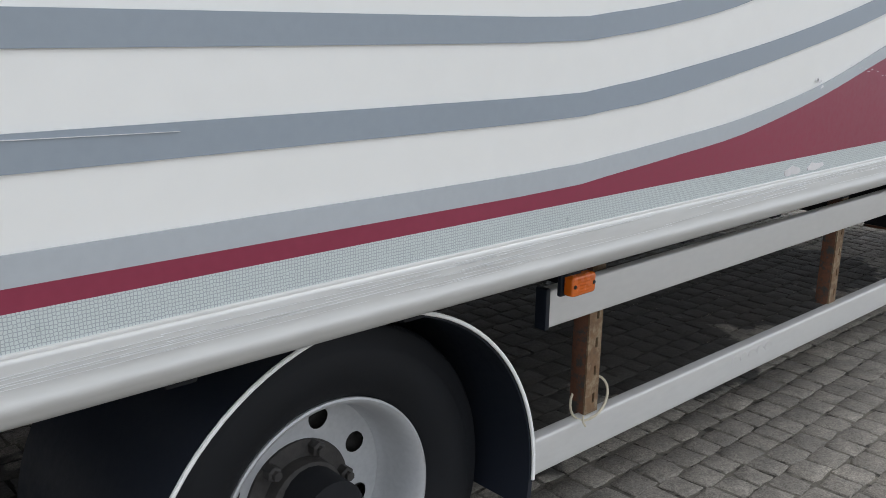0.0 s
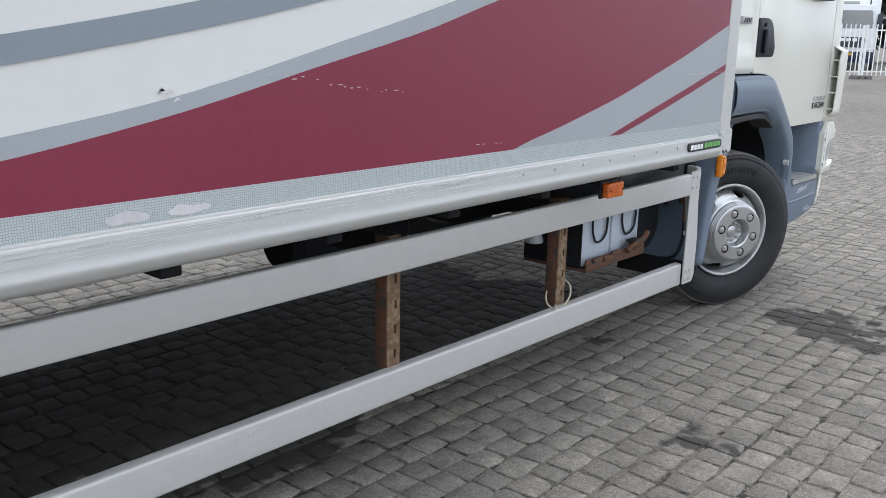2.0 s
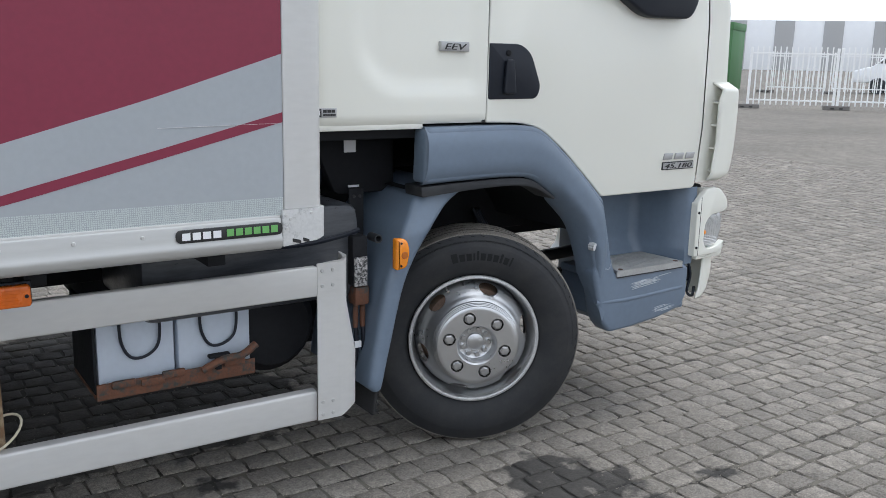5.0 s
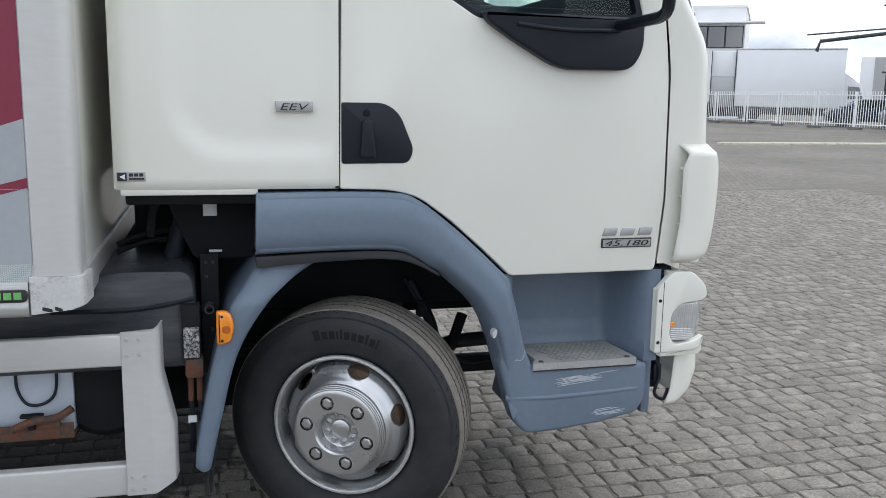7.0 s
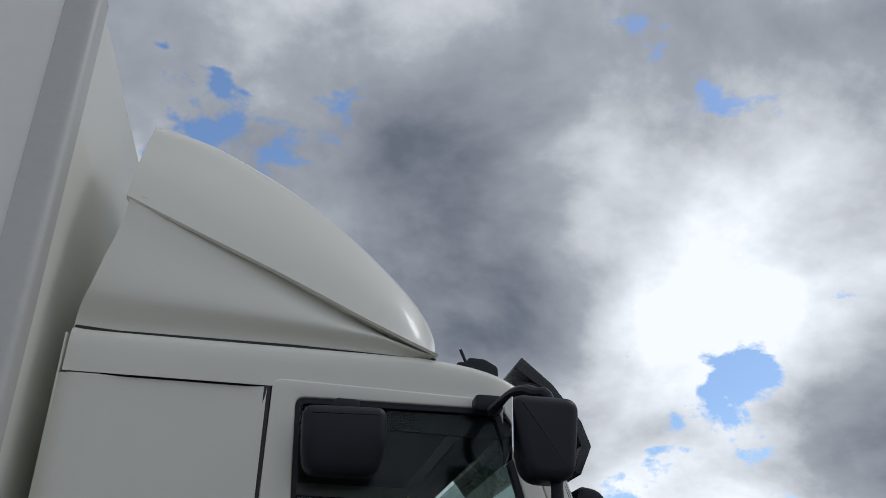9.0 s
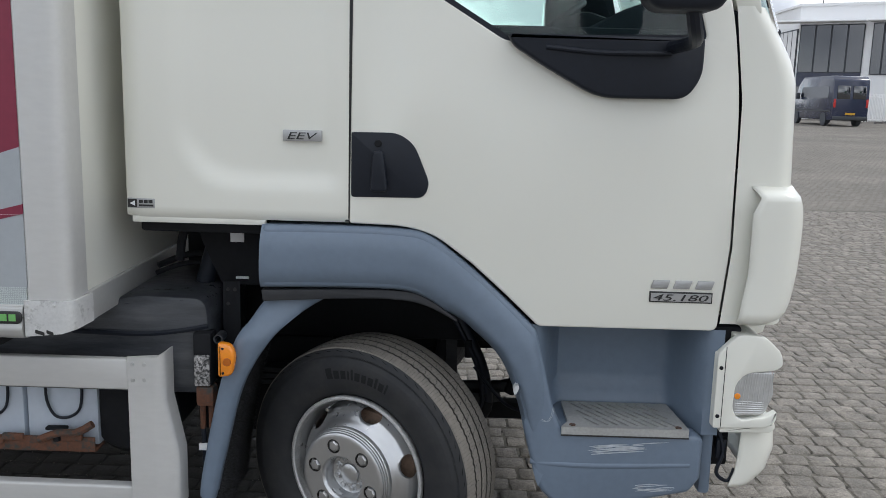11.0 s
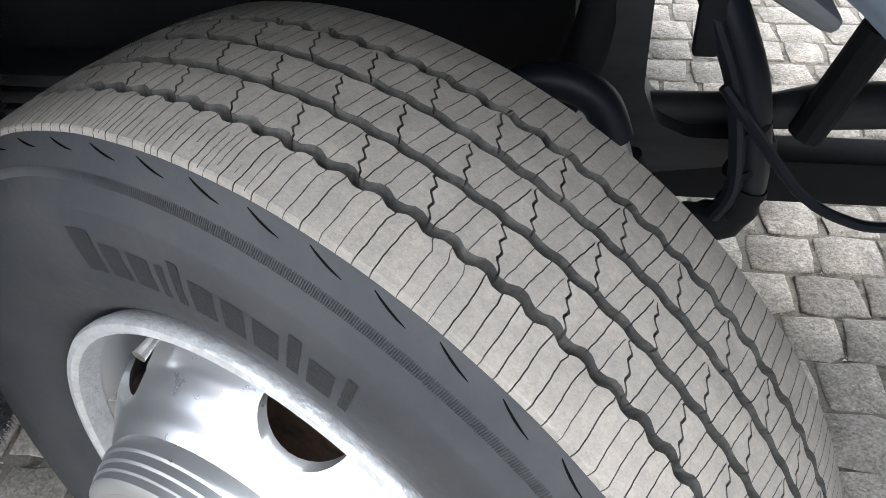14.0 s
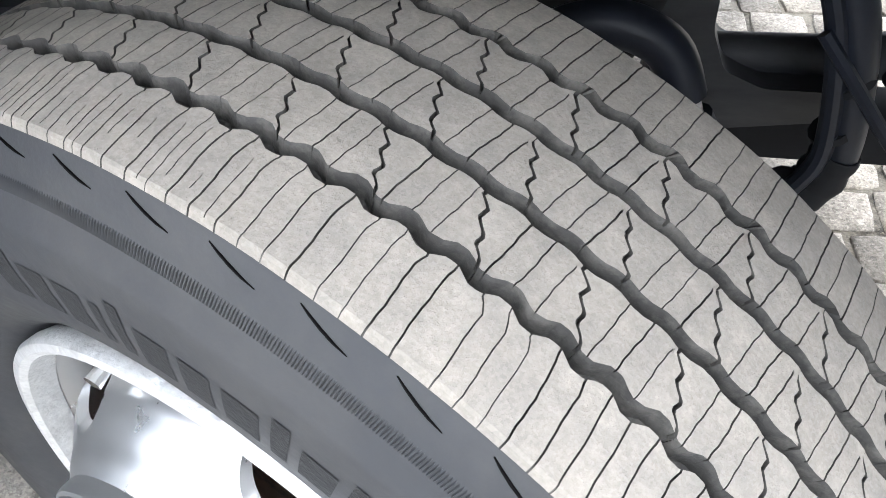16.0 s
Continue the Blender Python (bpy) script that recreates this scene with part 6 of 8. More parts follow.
def build_mirrors():
    def housing(x0, x1, z0, z1, y0, y1, taper, name, parent):
        pts = rounded([(x0 + taper, z0), (x1 - taper * 0.4, z0), (x1, z1), (x0, z1)], [0.05, 0.05, 0.045, 0.045], 6)
        return part(name, prism(pts, y0, y1, bev=0.028, seg=4), BLACK, parent)

    def mirror_set(side):
        y0 = YC + side * (0.985 - YC)
        s = side

        def yy(v):
            return YC + side * (v - YC)

        m = part("mirror_arm", tube(smooth_line([(6.45, yy(1.40), 2.415), (6.42, yy(1.30), 2.37), (6.44, yy(1.12), 2.375), (6.47, yy(1.02), 2.35), (6.51, yy(0.985), 2.28), (6.52, yy(0.985), 1.80), (6.535, yy(0.99), 1.69), (6.56, yy(1.06), 1.652), (6.59, yy(1.22), 1.650), (6.58, yy(1.40), 1.645)], 6), 0.017, 10), BLACK, truck, "black mirror arm with two mirrors")
        a, b = sorted((yy(0.925), yy(1.045)))
        dx, lift = (0.0, 0.0) if side > 0 else (0.062, 0.06)
        lo = housing(6.405 + dx, 6.600 + dx, 1.700 + lift * 1.6, 2.022 + lift * 0.5, a, b, 0.012, "main_mirror", m)
        up = housing(6.375 + dx, 6.575 + dx, 2.092 + lift * 0.3, 2.318, a, b, 0.05, "wide_mirror", m)
        g = part("mirror_glass", box(6.399 + dx, 6.404 + dx, a + 0.012, b - 0.008, 1.725 + lift * 1.6, 2.01 + lift * 0.5, 0.003), MIRROR, m, "mirror glass")
        g2 = part("mirror_glass", box(6.382 + dx, 6.387 + dx, a + 0.014, b - 0.010, 2.14 + lift * 0.3, 2.31, 0.003), MIRROR, m, "mirror glass")
        part("arm_joint", box(6.38, 6.47, min(yy(1.36), yy(1.43)), max(yy(1.36), yy(1.43)), 2.385, 2.44, 0.012), BLACK, m)
        return m

    mirror_set(1)
    kerb = part("kerb_mirror", prism(rounded([(5.858, 2.145), (6.072, 2.148), (6.094, 2.23), (6.090, 2.352), (5.838, 2.345), (5.842, 2.22)], [0.05, 0.05, 0.04, 0.035, 0.035, 0.04], 6), 1.27, 1.385, bev=0.03, seg=4), BLACK, truck, "black kerb mirror over the side window")
    for v in kerb.data.vertices:
        if v.co.z < 2.24:
            v.co.y += 0.25 * (2.24 - v.co.z) * (1 if v.co.y < 1.33 else 0)
    part("kerb_mirror_mount", box(5.93, 6.01, 1.33, 1.43, 2.34, 2.385, 0.012), BLACK, kerb)
    mirror_set(-1)
    # front mirror beyond the windscreen corner
    fm = part("front_mirror", prism(rounded([(6.775, 2.145), (6.895, 2.105), (6.935, 2.145), (6.875, 2.215), (6.805, 2.225)], 0.025), 1.62, 1.80, bev=0.02), BLACK, truck, "black front mirror on an arm")
    part("front_mirror_arm", tube(smooth_line([(6.81, 1.71, 2.18), (6.77, 1.72, 2.25), (6.68, 1.72, 2.36)], 6), 0.013, 8), BLACK, fm)
    # grab handle inside the windscreen
    part("grab_handle", tube(smooth_line([(6.557, 1.55, 1.68), (6.555, 1.55, 1.86), (6.562, 1.55, 1.945), (6.60, 1.55, 1.982), (6.66, 1.55, 1.985)], 6), 0.017, 10), BLACK, truck)
    part("chrome_trim", tube([(6.655, YD + 0.05, 2.33), (6.885, YD + 0.06, 1.70)], 0.007, 8), CHROME, truck)


build_mirrors()


def build_fairing():
    """Roof air deflector: a flared lower skirt and a raised hood, with a dark step between."""
    lowp = [(5.105, 2.592), (5.24, 2.584), (5.80, 2.596), (6.255, 2.585), (6.0, 2.710), (5.73, 2.840), (5.40, 2.990), (5.19, 3.085), (5.135, 2.86)]
    f = part("roof_fairing", prism(lowp, 1.50, 2 * YC - 1.50, bev=0.01), CREAM, truck, "cream roof air fairing")
    for v in f.data.vertices:
        k = (v.co.z - 2.6) / 0.5
        v.co.y += (0.06 * k) * (1 if v.co.y < YC else -1)
    crest = smooth_line([(6.278, 2.600), (6.275, 2.685), (6.218, 2.805), (6.117, 2.930), (5.965, 3.082), (5.79, 3.224), (5.60, 3.343), (5.40, 3.443), (5.20, 3.50)], 5)
    ridge = smooth_line([(6.265, 2.580), (6.16, 2.625), (6.0, 2.698), (5.73, 2.828), (5.40, 2.976), (5.18, 3.078)], 6)
    # skirt below the ridge: it leans out to a soft bend, then in
    xs = [5.106 + (6.250 - 5.106) * i / 40 for i in range(41)]
    base = smooth_line([(5.105, 2.592), (5.24, 2.584), (5.80, 2.592), (6.26, 2.580)], 6)
    top = sorted(ridge)

    def skirt(t, x, _):
        zb, zr = lerp_line(base, x), max(lerp_line(top, x), lerp_line(base, x) + 0.004)
        zk = zb + min(0.13 - 0.10 * (x - 5.105) / 1.15, (zr - zb) * 0.6)
        y = (1.482 - 0.034 * smoothstep(0.0, 0.42, t)) + 0.045 * smoothstep(0.40, 1.0, t)
        z = zb + (zk - zb) * t / 0.4 if t < 0.4 else zk + (zr + 0.006 - zk) * (t - 0.4) / 0.6
        return (x + 0.085 * smoothstep(0.0, 1.0, t) * smoothstep(5.35, 5.106, x), y, z)

    part("fairing_skirt", grid_mesh([i / 20 for i in range(21)], xs, lambda t, x: skirt(t, x, 0)), CREAM, f, "cream flared skirt of the fairing", angle=60)

    def along(line, t):
        q = t * (len(line) - 1)
        i = min(int(q), len(line) - 2)
        return (line[i][0] * (1 - q + i) + line[i + 1][0] * (q - i), line[i][1] * (1 - q + i) + line[i + 1][1] * (q - i))

    bm = bmesh.new()
    rows = []
    for i in range(41):
        t = i / 40
        (rx, rz), (cx, cz) = along(ridge, t), along(crest, t)
        ry, cy = 1.432 + 0.12 * (rz - 2.6), 1.555 + 0.14 * max(0.0, cz - 2.75)
        half_row = [(rx, ry + 0.045, rz + 0.002), (rx, ry + 0.006, rz - 0.004), (rx, ry, rz + 0.004)]
        for k in range(1, 9):
            q = k / 8
            half_row.append((rx + (cx - rx) * q * 0.94, ry + (cy - ry) * q - 0.02 * math.sin(q * math.pi) * min(1, t * 3), rz + (cz - rz) * q * 0.94))
        half_row += [(cx - (cx - rx) * 0.02, cy + 0.03, rz + (cz - rz) * 0.985), (cx, cy + 0.08, cz)]
        mid = [(cx, cy + 0.08 + (2 * (YC - cy) - 0.16) * k / 8, cz + 0.03 * math.sin(math.pi * k / 8)) for k in range(1, 8)]
        rows.append([bm.verts.new(p) for p in half_row + mid + [(x, 2 * YC - y, z) for x, y, z in half_row[::-1]]])
    for p, q in zip(rows, rows[1:]):
        for k in range(len(p) - 1):
            bm.faces.new((p[k], q[k], q[k + 1], p[k + 1]))
    bm.faces.new(rows[-1])
    part("fairing_hood", bm, CREAM, f, "rounded cream hood of the fairing", angle=50)
    part("fairing_seam", prism([(5.11, 2.583), (5.24, 2.574), (5.80, 2.582), (6.255, 2.572), (6.255, 2.580), (5.80, 2.592), (5.24, 2.590), (5.11, 2.598)], 1.480, 2 * YC - 1.480), INK, f)
    return f


build_fairing()


def even_line(pts, n):
    """n + 1 points at even steps along a line."""
    q = np.array(pts)
    d = np.concatenate([[0], np.cumsum(np.hypot(*np.diff(q, axis=0).T))])
    at = np.linspace(0, d[-1], n + 1)
    return list(zip(np.interp(at, d, q[:, 0]), np.interp(at, d, q[:, 1])))


def rolled_sheet(name, a, b, side, bulge, mat, parent, label="", fade=2.0, n=60, m=14, turn=0.03, tuck=None):
    """A moulded strip between two lines in the side view, rounded across, with edges that turn inwards."""
    bm = bmesh.new()
    rows = []
    rolled = tuck or (lambda x, z: 0.0)
    for i, ((ax, az), (bx, bz)) in enumerate(zip(even_line(a, n), even_line(b, n))):
        k = 1 - smoothstep(fade, 1.0, i / n) if fade < 1 else 1.0
        row = []
        for j in range(-2, m + 3):
            t = min(max(j / m, 0.0), 1.0)
            x, z = ax + (bx - ax) * t, az + (bz - az) * t
            deep = 0.0 if 0 <= j <= m else turn * (0.4 if j in (-1, m + 1) else 1.0)
            deep += rolled(ax, az) * max(0.0, 1 - t / 0.30) ** 2
            row.append(bm.verts.new((x, side(x, z) - bulge * k * (1 - abs(2 * t - 1) ** 3.2) + deep, z)))
        rows.append(row)
    for p, q in zip(rows, rows[1:]):
        for j in range(len(p) - 1):
            bm.faces.new((p[j], q[j], q[j + 1], p[j + 1]))
    return part(name, bm, mat, parent, label, angle=60)


def build_lower_cab():
    # wheel arch band
    outer = smooth_line([(5.484, 1.138), (5.70, 1.140), (5.875, 1.136), (5.955, 1.118), (6.062, 1.040), (6.162, 0.952), (6.262, 0.857)], 5)
    lower = smooth_line([(6.228, 0.60), (6.2145, 0.645), (6.189, 0.711), (6.165, 0.756), (6.1365, 0.791), (6.1085, 0.817), (6.0865, 0.836), (6.03, 0.885), (5.95, 0.940), (5.87, 0.962), (5.70, 0.964), (5.478, 0.958)], 5)
    front_edge = smooth_line([(6.262, 0.857), (6.288, 0.76), (6.318, 0.64), (6.345, 0.572)], 4)
    foot = smooth_line([(6.228, 0.60), (6.254, 0.500), (6.287, 0.390), (6.335, 0.338)], 4)[::-1]
    sill = [(6.37, 0.556), (6.74, 0.560), (6.757, 0.548), (6.755, 0.430), (6.725, 0.385), (6.60, 0.358), (6.45, 0.342)]
    raised = smooth_line([(6.240, 0.60), (6.207, 0.70), (6.182, 0.765), (6.155, 0.812), (6.120, 0.850), (6.085, 0.876), (6.04, 0.900), (5.95, 0.946), (5.87, 0.964), (5.70, 0.966), (5.478, 0.960)], 5)
    bm = prism(outer[:-1] + front_edge + sill + foot[:-1] + raised, YD - 0.022, YD + 0.06, bev=0.016, seg=4)
    arch = part("wheel_arch", bm, FENDER, truck, "grey-blue plastic wheel arch with step front", angle=50)
    low_edge = lower[::-1] + smooth_line([(6.228, 0.60), (6.254, 0.500), (6.287, 0.390), (6.335, 0.338)], 4)[1:9]
    top_edge = outer[:-1] + front_edge
    rolled_sheet("arch_roll", low_edge, top_edge, lambda x, z: YD - 0.006 - 0.0165 * smoothstep(0.52, 0.42, z), 0.032, FENDER, arch, fade=0.80, m=20, tuck=lambda x, z: 0.055 * smoothstep(5.99, 6.07, x) * smoothstep(0.42, 0.60, z))
    lip = smooth_line([(5.478, 0.950), (5.70, 0.958), (5.87, 0.958), (5.95, 0.938), (6.04, 0.878)], 5)
    lip2 = smooth_line([(6.035, 0.872), (5.95, 0.916), (5.86, 0.932), (5.70, 0.930), (5.482, 0.916)], 5)
    part("arch_lip", prism(lip + lip2, YD - 0.004, YD + 0.10, bev=0.004), DUSTY, arch, "black lip under the arch")
    inner = smooth_line([(5.48, 0.93), (5.7, 0.945), (5.9, 0.940), (6.05, 0.888), (6.14, 0.815), (6.19, 0.735)], 5)
    bm = bmesh.new()
    rows = [[bm.verts.new((x, y, z)) for y in (YD + 0.052, 1.95)] for x, z in inner]
    for a, b in zip(rows, rows[1:]):
        bm.faces.new((a[0], b[0], b[1], a[1]))
    part("arch_liner", bm, DARK, arch)
    # front leg of the arch with the step box
    leg = [(6.30, 0.40), (6.36, 0.36), (6.60, 0.375), (6.74, 0.43), (6.745, 0.548), (6.33, 0.548)]
    step = part("step_box", prism(leg, YD + 0.02, YD + 0.26, bev=0.004), FENDER, truck, "grey-blue plastic step box with scrapes")
    part("step_ridge", tube(smooth_line([(6.262, 1.412, 0.466), (6.30, 1.407, 0.463), (6.45, 1.4045, 0.460), (6.72, 1.406, 0.470)], 5), 0.0105, 16), FENDER, step)
    # recess above the step: back wall, side walls, top
    bm = grid_mesh([6.24 + (6.80 - 6.24) * i / 24 for i in range(25)], [0.555 + (0.87 - 0.555) * j / 12 for j in range(13)],
                   lambda x, z: (x, 1.665 - 0.235 * smoothstep(6.36, 6.27, x) - 0.245 * smoothstep(6.69, 6.765, x) - 0.04 * smoothstep(0.64, 0.57, z), z))
    for v in bm.verts:
        v.co.y = max(v.co.y, YD + 0.006)
    part("recess_wall", bm, FENDER, step, angle=60)
    plate_poly = rounded([(6.342, 1.390), (6.712, 1.392), (6.692, 1.606), (6.366, 1.606), (6.368, 1.436)], 0.008)
    slots = []
    for k in range(18):
        x0 = 6.385 + 0.0285 * k
        for v0, v1 in ((0.012, 0.066), (0.074, 0.128), (0.136, 0.190)):
            p, q = (x0 - 0.68 * v0 + 0.02, 1.402 + v0), (x0 - 0.68 * v1 + 0.02, 1.402 + v1)
            left = 6.380 if v1 > 0.07 else 6.396
            if left < min(p[0], q[0]) and max(p[0], q[0]) < 6.690 - 0.1 * v1:
                slots.append([(p[0] - 0.005, p[1]), (p[0] + 0.005, p[1]), (q[0] + 0.005, q[1]), (q[0] - 0.005, q[1])])
    plate = part("step_plate", prism(plate_poly, 0.557, 0.580, "z", holes=slots), STEEL_PLATE, step, "worn slotted metal step plate", smooth=False)
    part("slot_bottom", prism([(6.375, 1.398), (6.700, 1.398), (6.682, 1.598), (6.376, 1.598)], 0.5575, 0.5610, "z"), DARK, plate)
    part("plate_gap", prism([(6.344, 1.3875), (6.710, 1.3895), (6.690, 1.603), (6.370, 1.603), (6.372, 1.437)], 0.5535, 0.5572, "z"), INK, plate)
    for x in (6.378, 6.683):
        part("bolt", lathe([(0.010, 0.0), (0.009, 0.004), (0, 0.005)], 12), RUST_DARK, plate).matrix_world = pose(x, 1.408, 0.578, -90, 0, 0)
    part("step_ledge", box(6.30, 6.384, 1.412, 1.66, 0.540, 0.568, 0.003), FENDER, step)
    # scraped paint
    rnd = random.Random(11)
    for cx, cz, n, ln, hh in ((6.50, 0.512, 26, 0.13, 0.013), (6.60, 0.395, 14, 0.08, 0.013), (6.33, 0.605, 0, 0.04, 0.012)):
        for k in range(n):
            x = cx + rnd.uniform(-0.6, 0.4) * ln
            z = cz + rnd.uniform(-1, 1) * hh + (x - cx) * 0.08
            w = rnd.uniform(0.3, 0.9) * ln
            part("scrape", prism([(x, z), (x + w, z + w * 0.10), (x + w * 0.6, z + 0.0014 + w * 0.07), (x + 0.01, z + 0.0026)], YD - 0.0228 - 0.00008 * k, YD - 0.018), SCUFF, step)
    pts = [(6.208 + 0.011 * math.cos(a) * rnd.uniform(0.75, 1.15) + 0.004 * math.sin(a), 0.692 + 0.019 * math.sin(a) * rnd.uniform(0.75, 1.15)) for a in [k * math.pi / 9 for k in range(18)]]
    pts = [(6.210 + (x - 6.208) * 0.75, 0.690 + (z - 0.692) * 0.72) for x, z in pts]
    part("paint_chip", prism(pts, YD - 0.0405, YD - 0.012), CHIP, step, "chip of missing paint")
    for dx in (0.0, 0.004):
        part("scratch_line", tube(smooth_line([(6.285 + dx, YD - 0.0225, 0.593 + dx), (6.302 + dx, YD - 0.0225, 0.592), (6.313 + dx, YD - 0.0225, 0.606), (6.318 + dx, YD - 0.0225, 0.632)], 5), 0.0005, 5), SCUFF, step)
    # rear mudguard strip with bristled flap
    out = smooth_line([(5.62, 0.955), (5.50, 0.925), (5.44, 0.854), (5.40, 0.794), (5.35, 0.64), (5.30, 0.395), (5.290, 0.312)], 5)
    inn = smooth_line([(5.335, 0.308), (5.37, 0.464), (5.42, 0.658), (5.50, 0.797), (5.58, 0.873), (5.66, 0.925)], 5)
    guard = rolled_sheet("front_mudguard", out + [(5.308, 0.297)], inn[::-1], lambda x, z: YD - 0.008 + 0.045 * smoothstep(0.80, 0.915, z) + 0.01 * smoothstep(0.33, 0.295, z), 0.015, FENDER, truck, "grey-blue mudguard strip behind the front wheel", turn=0.035)
    bm = bmesh.new()
    rows = [[bm.verts.new((x, y, z)) for y in (YD + 0.016 + 0.045 * smoothstep(0.80, 0.915, z), 1.62, 1.84)] for x, z in out]
    for a, b in zip(rows, rows[1:]):
        for j in range(2):
            bm.faces.new((a[j], b[j], b[j + 1], a[j + 1]))
    part("guard_shell", bm, FENDER, guard)
    bm = bmesh.new()
    flap = [(5.46, 0.84), (5.42, 0.72), (5.385, 0.58), (5.355, 0.42), (5.335, 0.30), (5.325, 0.21)]
    rows = [[bm.verts.new((x, y, z)) for y in (YD + 0.012, 1.60, 1.83)] for x, z in smooth_line(flap, 5)]
    for a, b in zip(rows, rows[1:]):
        for j in range(2):
            bm.faces.new((a[j], b[j], b[j + 1], a[j + 1]))
    fl = part("spray_flap", bm, CARPET, guard, "black bristled spray flap")
    fl.modifiers.new("thickness", "SOLIDIFY").thickness = 0.012
    bm = bmesh.new()
    line = smooth_line(flap, 5)
    for k in range(9000):
        i = rnd.randrange(len(line) - 1)
        u = rnd.random()
        x, z, y = line[i][0] * (1 - u) + line[i + 1][0] * u, line[i][1] * (1 - u) + line[i + 1][1] * u, rnd.uniform(YD + 0.008, 1.83)
        ln, wd = rnd.uniform(0.006, 0.014), rnd.uniform(0.0006, 0.0011)
        d = Vector((rnd.uniform(0.3, 1.0), rnd.uniform(-0.9, 0.5), rnd.uniform(-0.9, 0.6))).normalized() * ln
        e = d.orthogonal().normalized() * wd
        f = d.cross(e).normalized() * wd
        p = Vector((x + 0.004, y, z))
        base = [bm.verts.new(p + e), bm.verts.new(p - e * 0.5 + f), bm.verts.new(p - e * 0.5 - f)]
        tip = bm.verts.new(p + d)
        for a in range(3):
            bm.faces.new((base[a], base[(a + 1) % 3], tip))
    tagged(part("bristles", bm, BRISTLE, fl, smooth=False), "short black bristles of the spray flap", kind="stuff")
    am = part("indicator", prism(rounded([(5.362, 0.700), (5.402, 0.706), (5.414, 0.760), (5.400, 0.800), (5.362, 0.802)], [0.01, 0.015, 0.025, 0.025, 0.008]), YD - 0.052, YD - 0.018, bev=0.010, seg=3), AMBER, truck, "amber side indicator lamp")
    for z in (0.715, 0.787):
        part("screw", disc_at(5.378, z, 0.004, YD - 0.054, YD - 0.05, 8), DARK, am)
    part("bulb_spot", disc_at(5.39, 0.748, 0.012, YD - 0.0535, YD - 0.051, 16), make_mat("dark_amber", (0.45, 0.12, 0.01), 0.3), am)


build_lower_cab()


def build_front_corner():
    house = part("headlight_housing", prism(rounded([(6.775, 0.588), (6.824, 0.592), (6.824, 0.812), (6.775, 0.810)], 0.008), 1.41, 1.75, bev=0.004), CREAM, truck, "cream headlight housing panel")
    rim = rounded([(6.776, 0.588), (6.930, 0.592), (6.956, 0.612), (6.955, 0.642), (6.925, 0.624), (6.850, 0.612), (6.828, 0.645), (6.832, 0.722), (6.860, 0.754), (6.942, 0.764), (6.960, 0.778), (6.955, 0.815), (6.905, 0.862), (6.830, 0.866), (6.776, 0.808)], [0.008, 0.02, 0.02, 0.004, 0.02, 0.02, 0.02, 0.02, 0.02, 0.01, 0.008, 0.03, 0.02, 0.02, 0.012])
    part("headlight_surround", prism(rim, 1.396, 1.425, bev=0.004, seg=3), CREAM, house)
    part("headlight_brow", prism(rounded([(6.824, 0.756), (6.945, 0.766), (6.948, 0.810), (6.900, 0.858), (6.824, 0.862)], [0.004, 0.008, 0.03, 0.02, 0.004]), 1.42, 1.75, bev=0.004), CREAM, house)
    part("headlight_chin", prism(rounded([(6.824, 0.593), (6.930, 0.597), (6.950, 0.620), (6.824, 0.612)], 0.004), 1.42, 1.75, bev=0.003), CREAM, house)
    lens = prism(rounded([(6.822, 0.622), (6.925, 0.626), (6.948, 0.690), (6.938, 0.758), (6.860, 0.756), (6.822, 0.735)], 0.015), 1.408, 1.72, bev=0.008, seg=3)
    part("headlight", lens, LENS, house, "clear ribbed headlight lens")
    for k in range(15):
        x = 6.836 + 0.0072 * k
        part("lens_rib", tube([(x, 1.4085, 0.705 - 0.05 * (k % 2)), (x + 0.003, 1.4085, 0.752 - 0.02 * (k < 4))], 0.0016, 6), LENS, house)
    for k in range(6):
        part("lens_rib", tube([(6.838, 1.4085, 0.632 + 0.007 * k), (6.92, 1.4085, 0.634 + 0.006 * k)], 0.0016, 6), LENS, house)
    part("bulb_amber", disc_at(6.843, 0.682, 0.009, 1.4055, 1.412), AMBER, house)
    part("side_seam", box(6.797, 6.799, 1.3952, 1.400, 0.592, 0.830, 0), INK, house)
    for z in (0.625, 0.768):
        part("screw", disc_at(6.787, z, 0.006, 1.393, 1.400, 10), DARK, house)
    part("lower_trim", prism(rounded([(6.80, 0.572), (6.945, 0.575), (6.958, 0.588), (6.955, 0.606), (6.93, 0.598), (6.80, 0.586)], 0.005), 1.404, 1.80, bev=0.004), CREAM, house)
    # bumper corner, broken off at its rear edge
    zs = [0.395 + (0.575 - 0.395) * j / 14 for j in range(15)]

    def bump(t, z):
        x0 = lerp_line([(0.395, 6.845), (0.44, 6.862), (0.50, 6.868), (0.575, 6.872)], z)
        x1 = lerp_line([(0.395, 6.93), (0.43, 6.965), (0.50, 6.985), (0.575, 6.98)], z)
        if t < 0.4:
            return (x0 + (x1 - x0) * t / 0.4, 1.43 + 0.05 * (t / 0.4) ** 3, z)
        a = (t - 0.4) / 0.6
        return (x1 + 0.03 * a, 1.48 + 1.0 * a, z)

    b = part("bumper", grid_mesh([i / 20 for i in range(21)], zs, bump), CREAM, truck, "cream bumper corner with a broken edge", angle=60)
    b.modifiers.new("thickness", "SOLIDIFY").thickness = 0.006
    part("bumper_bracket", box(6.79, 6.86, 1.50, 1.60, 0.43, 0.58, 0.01), DARK, truck)
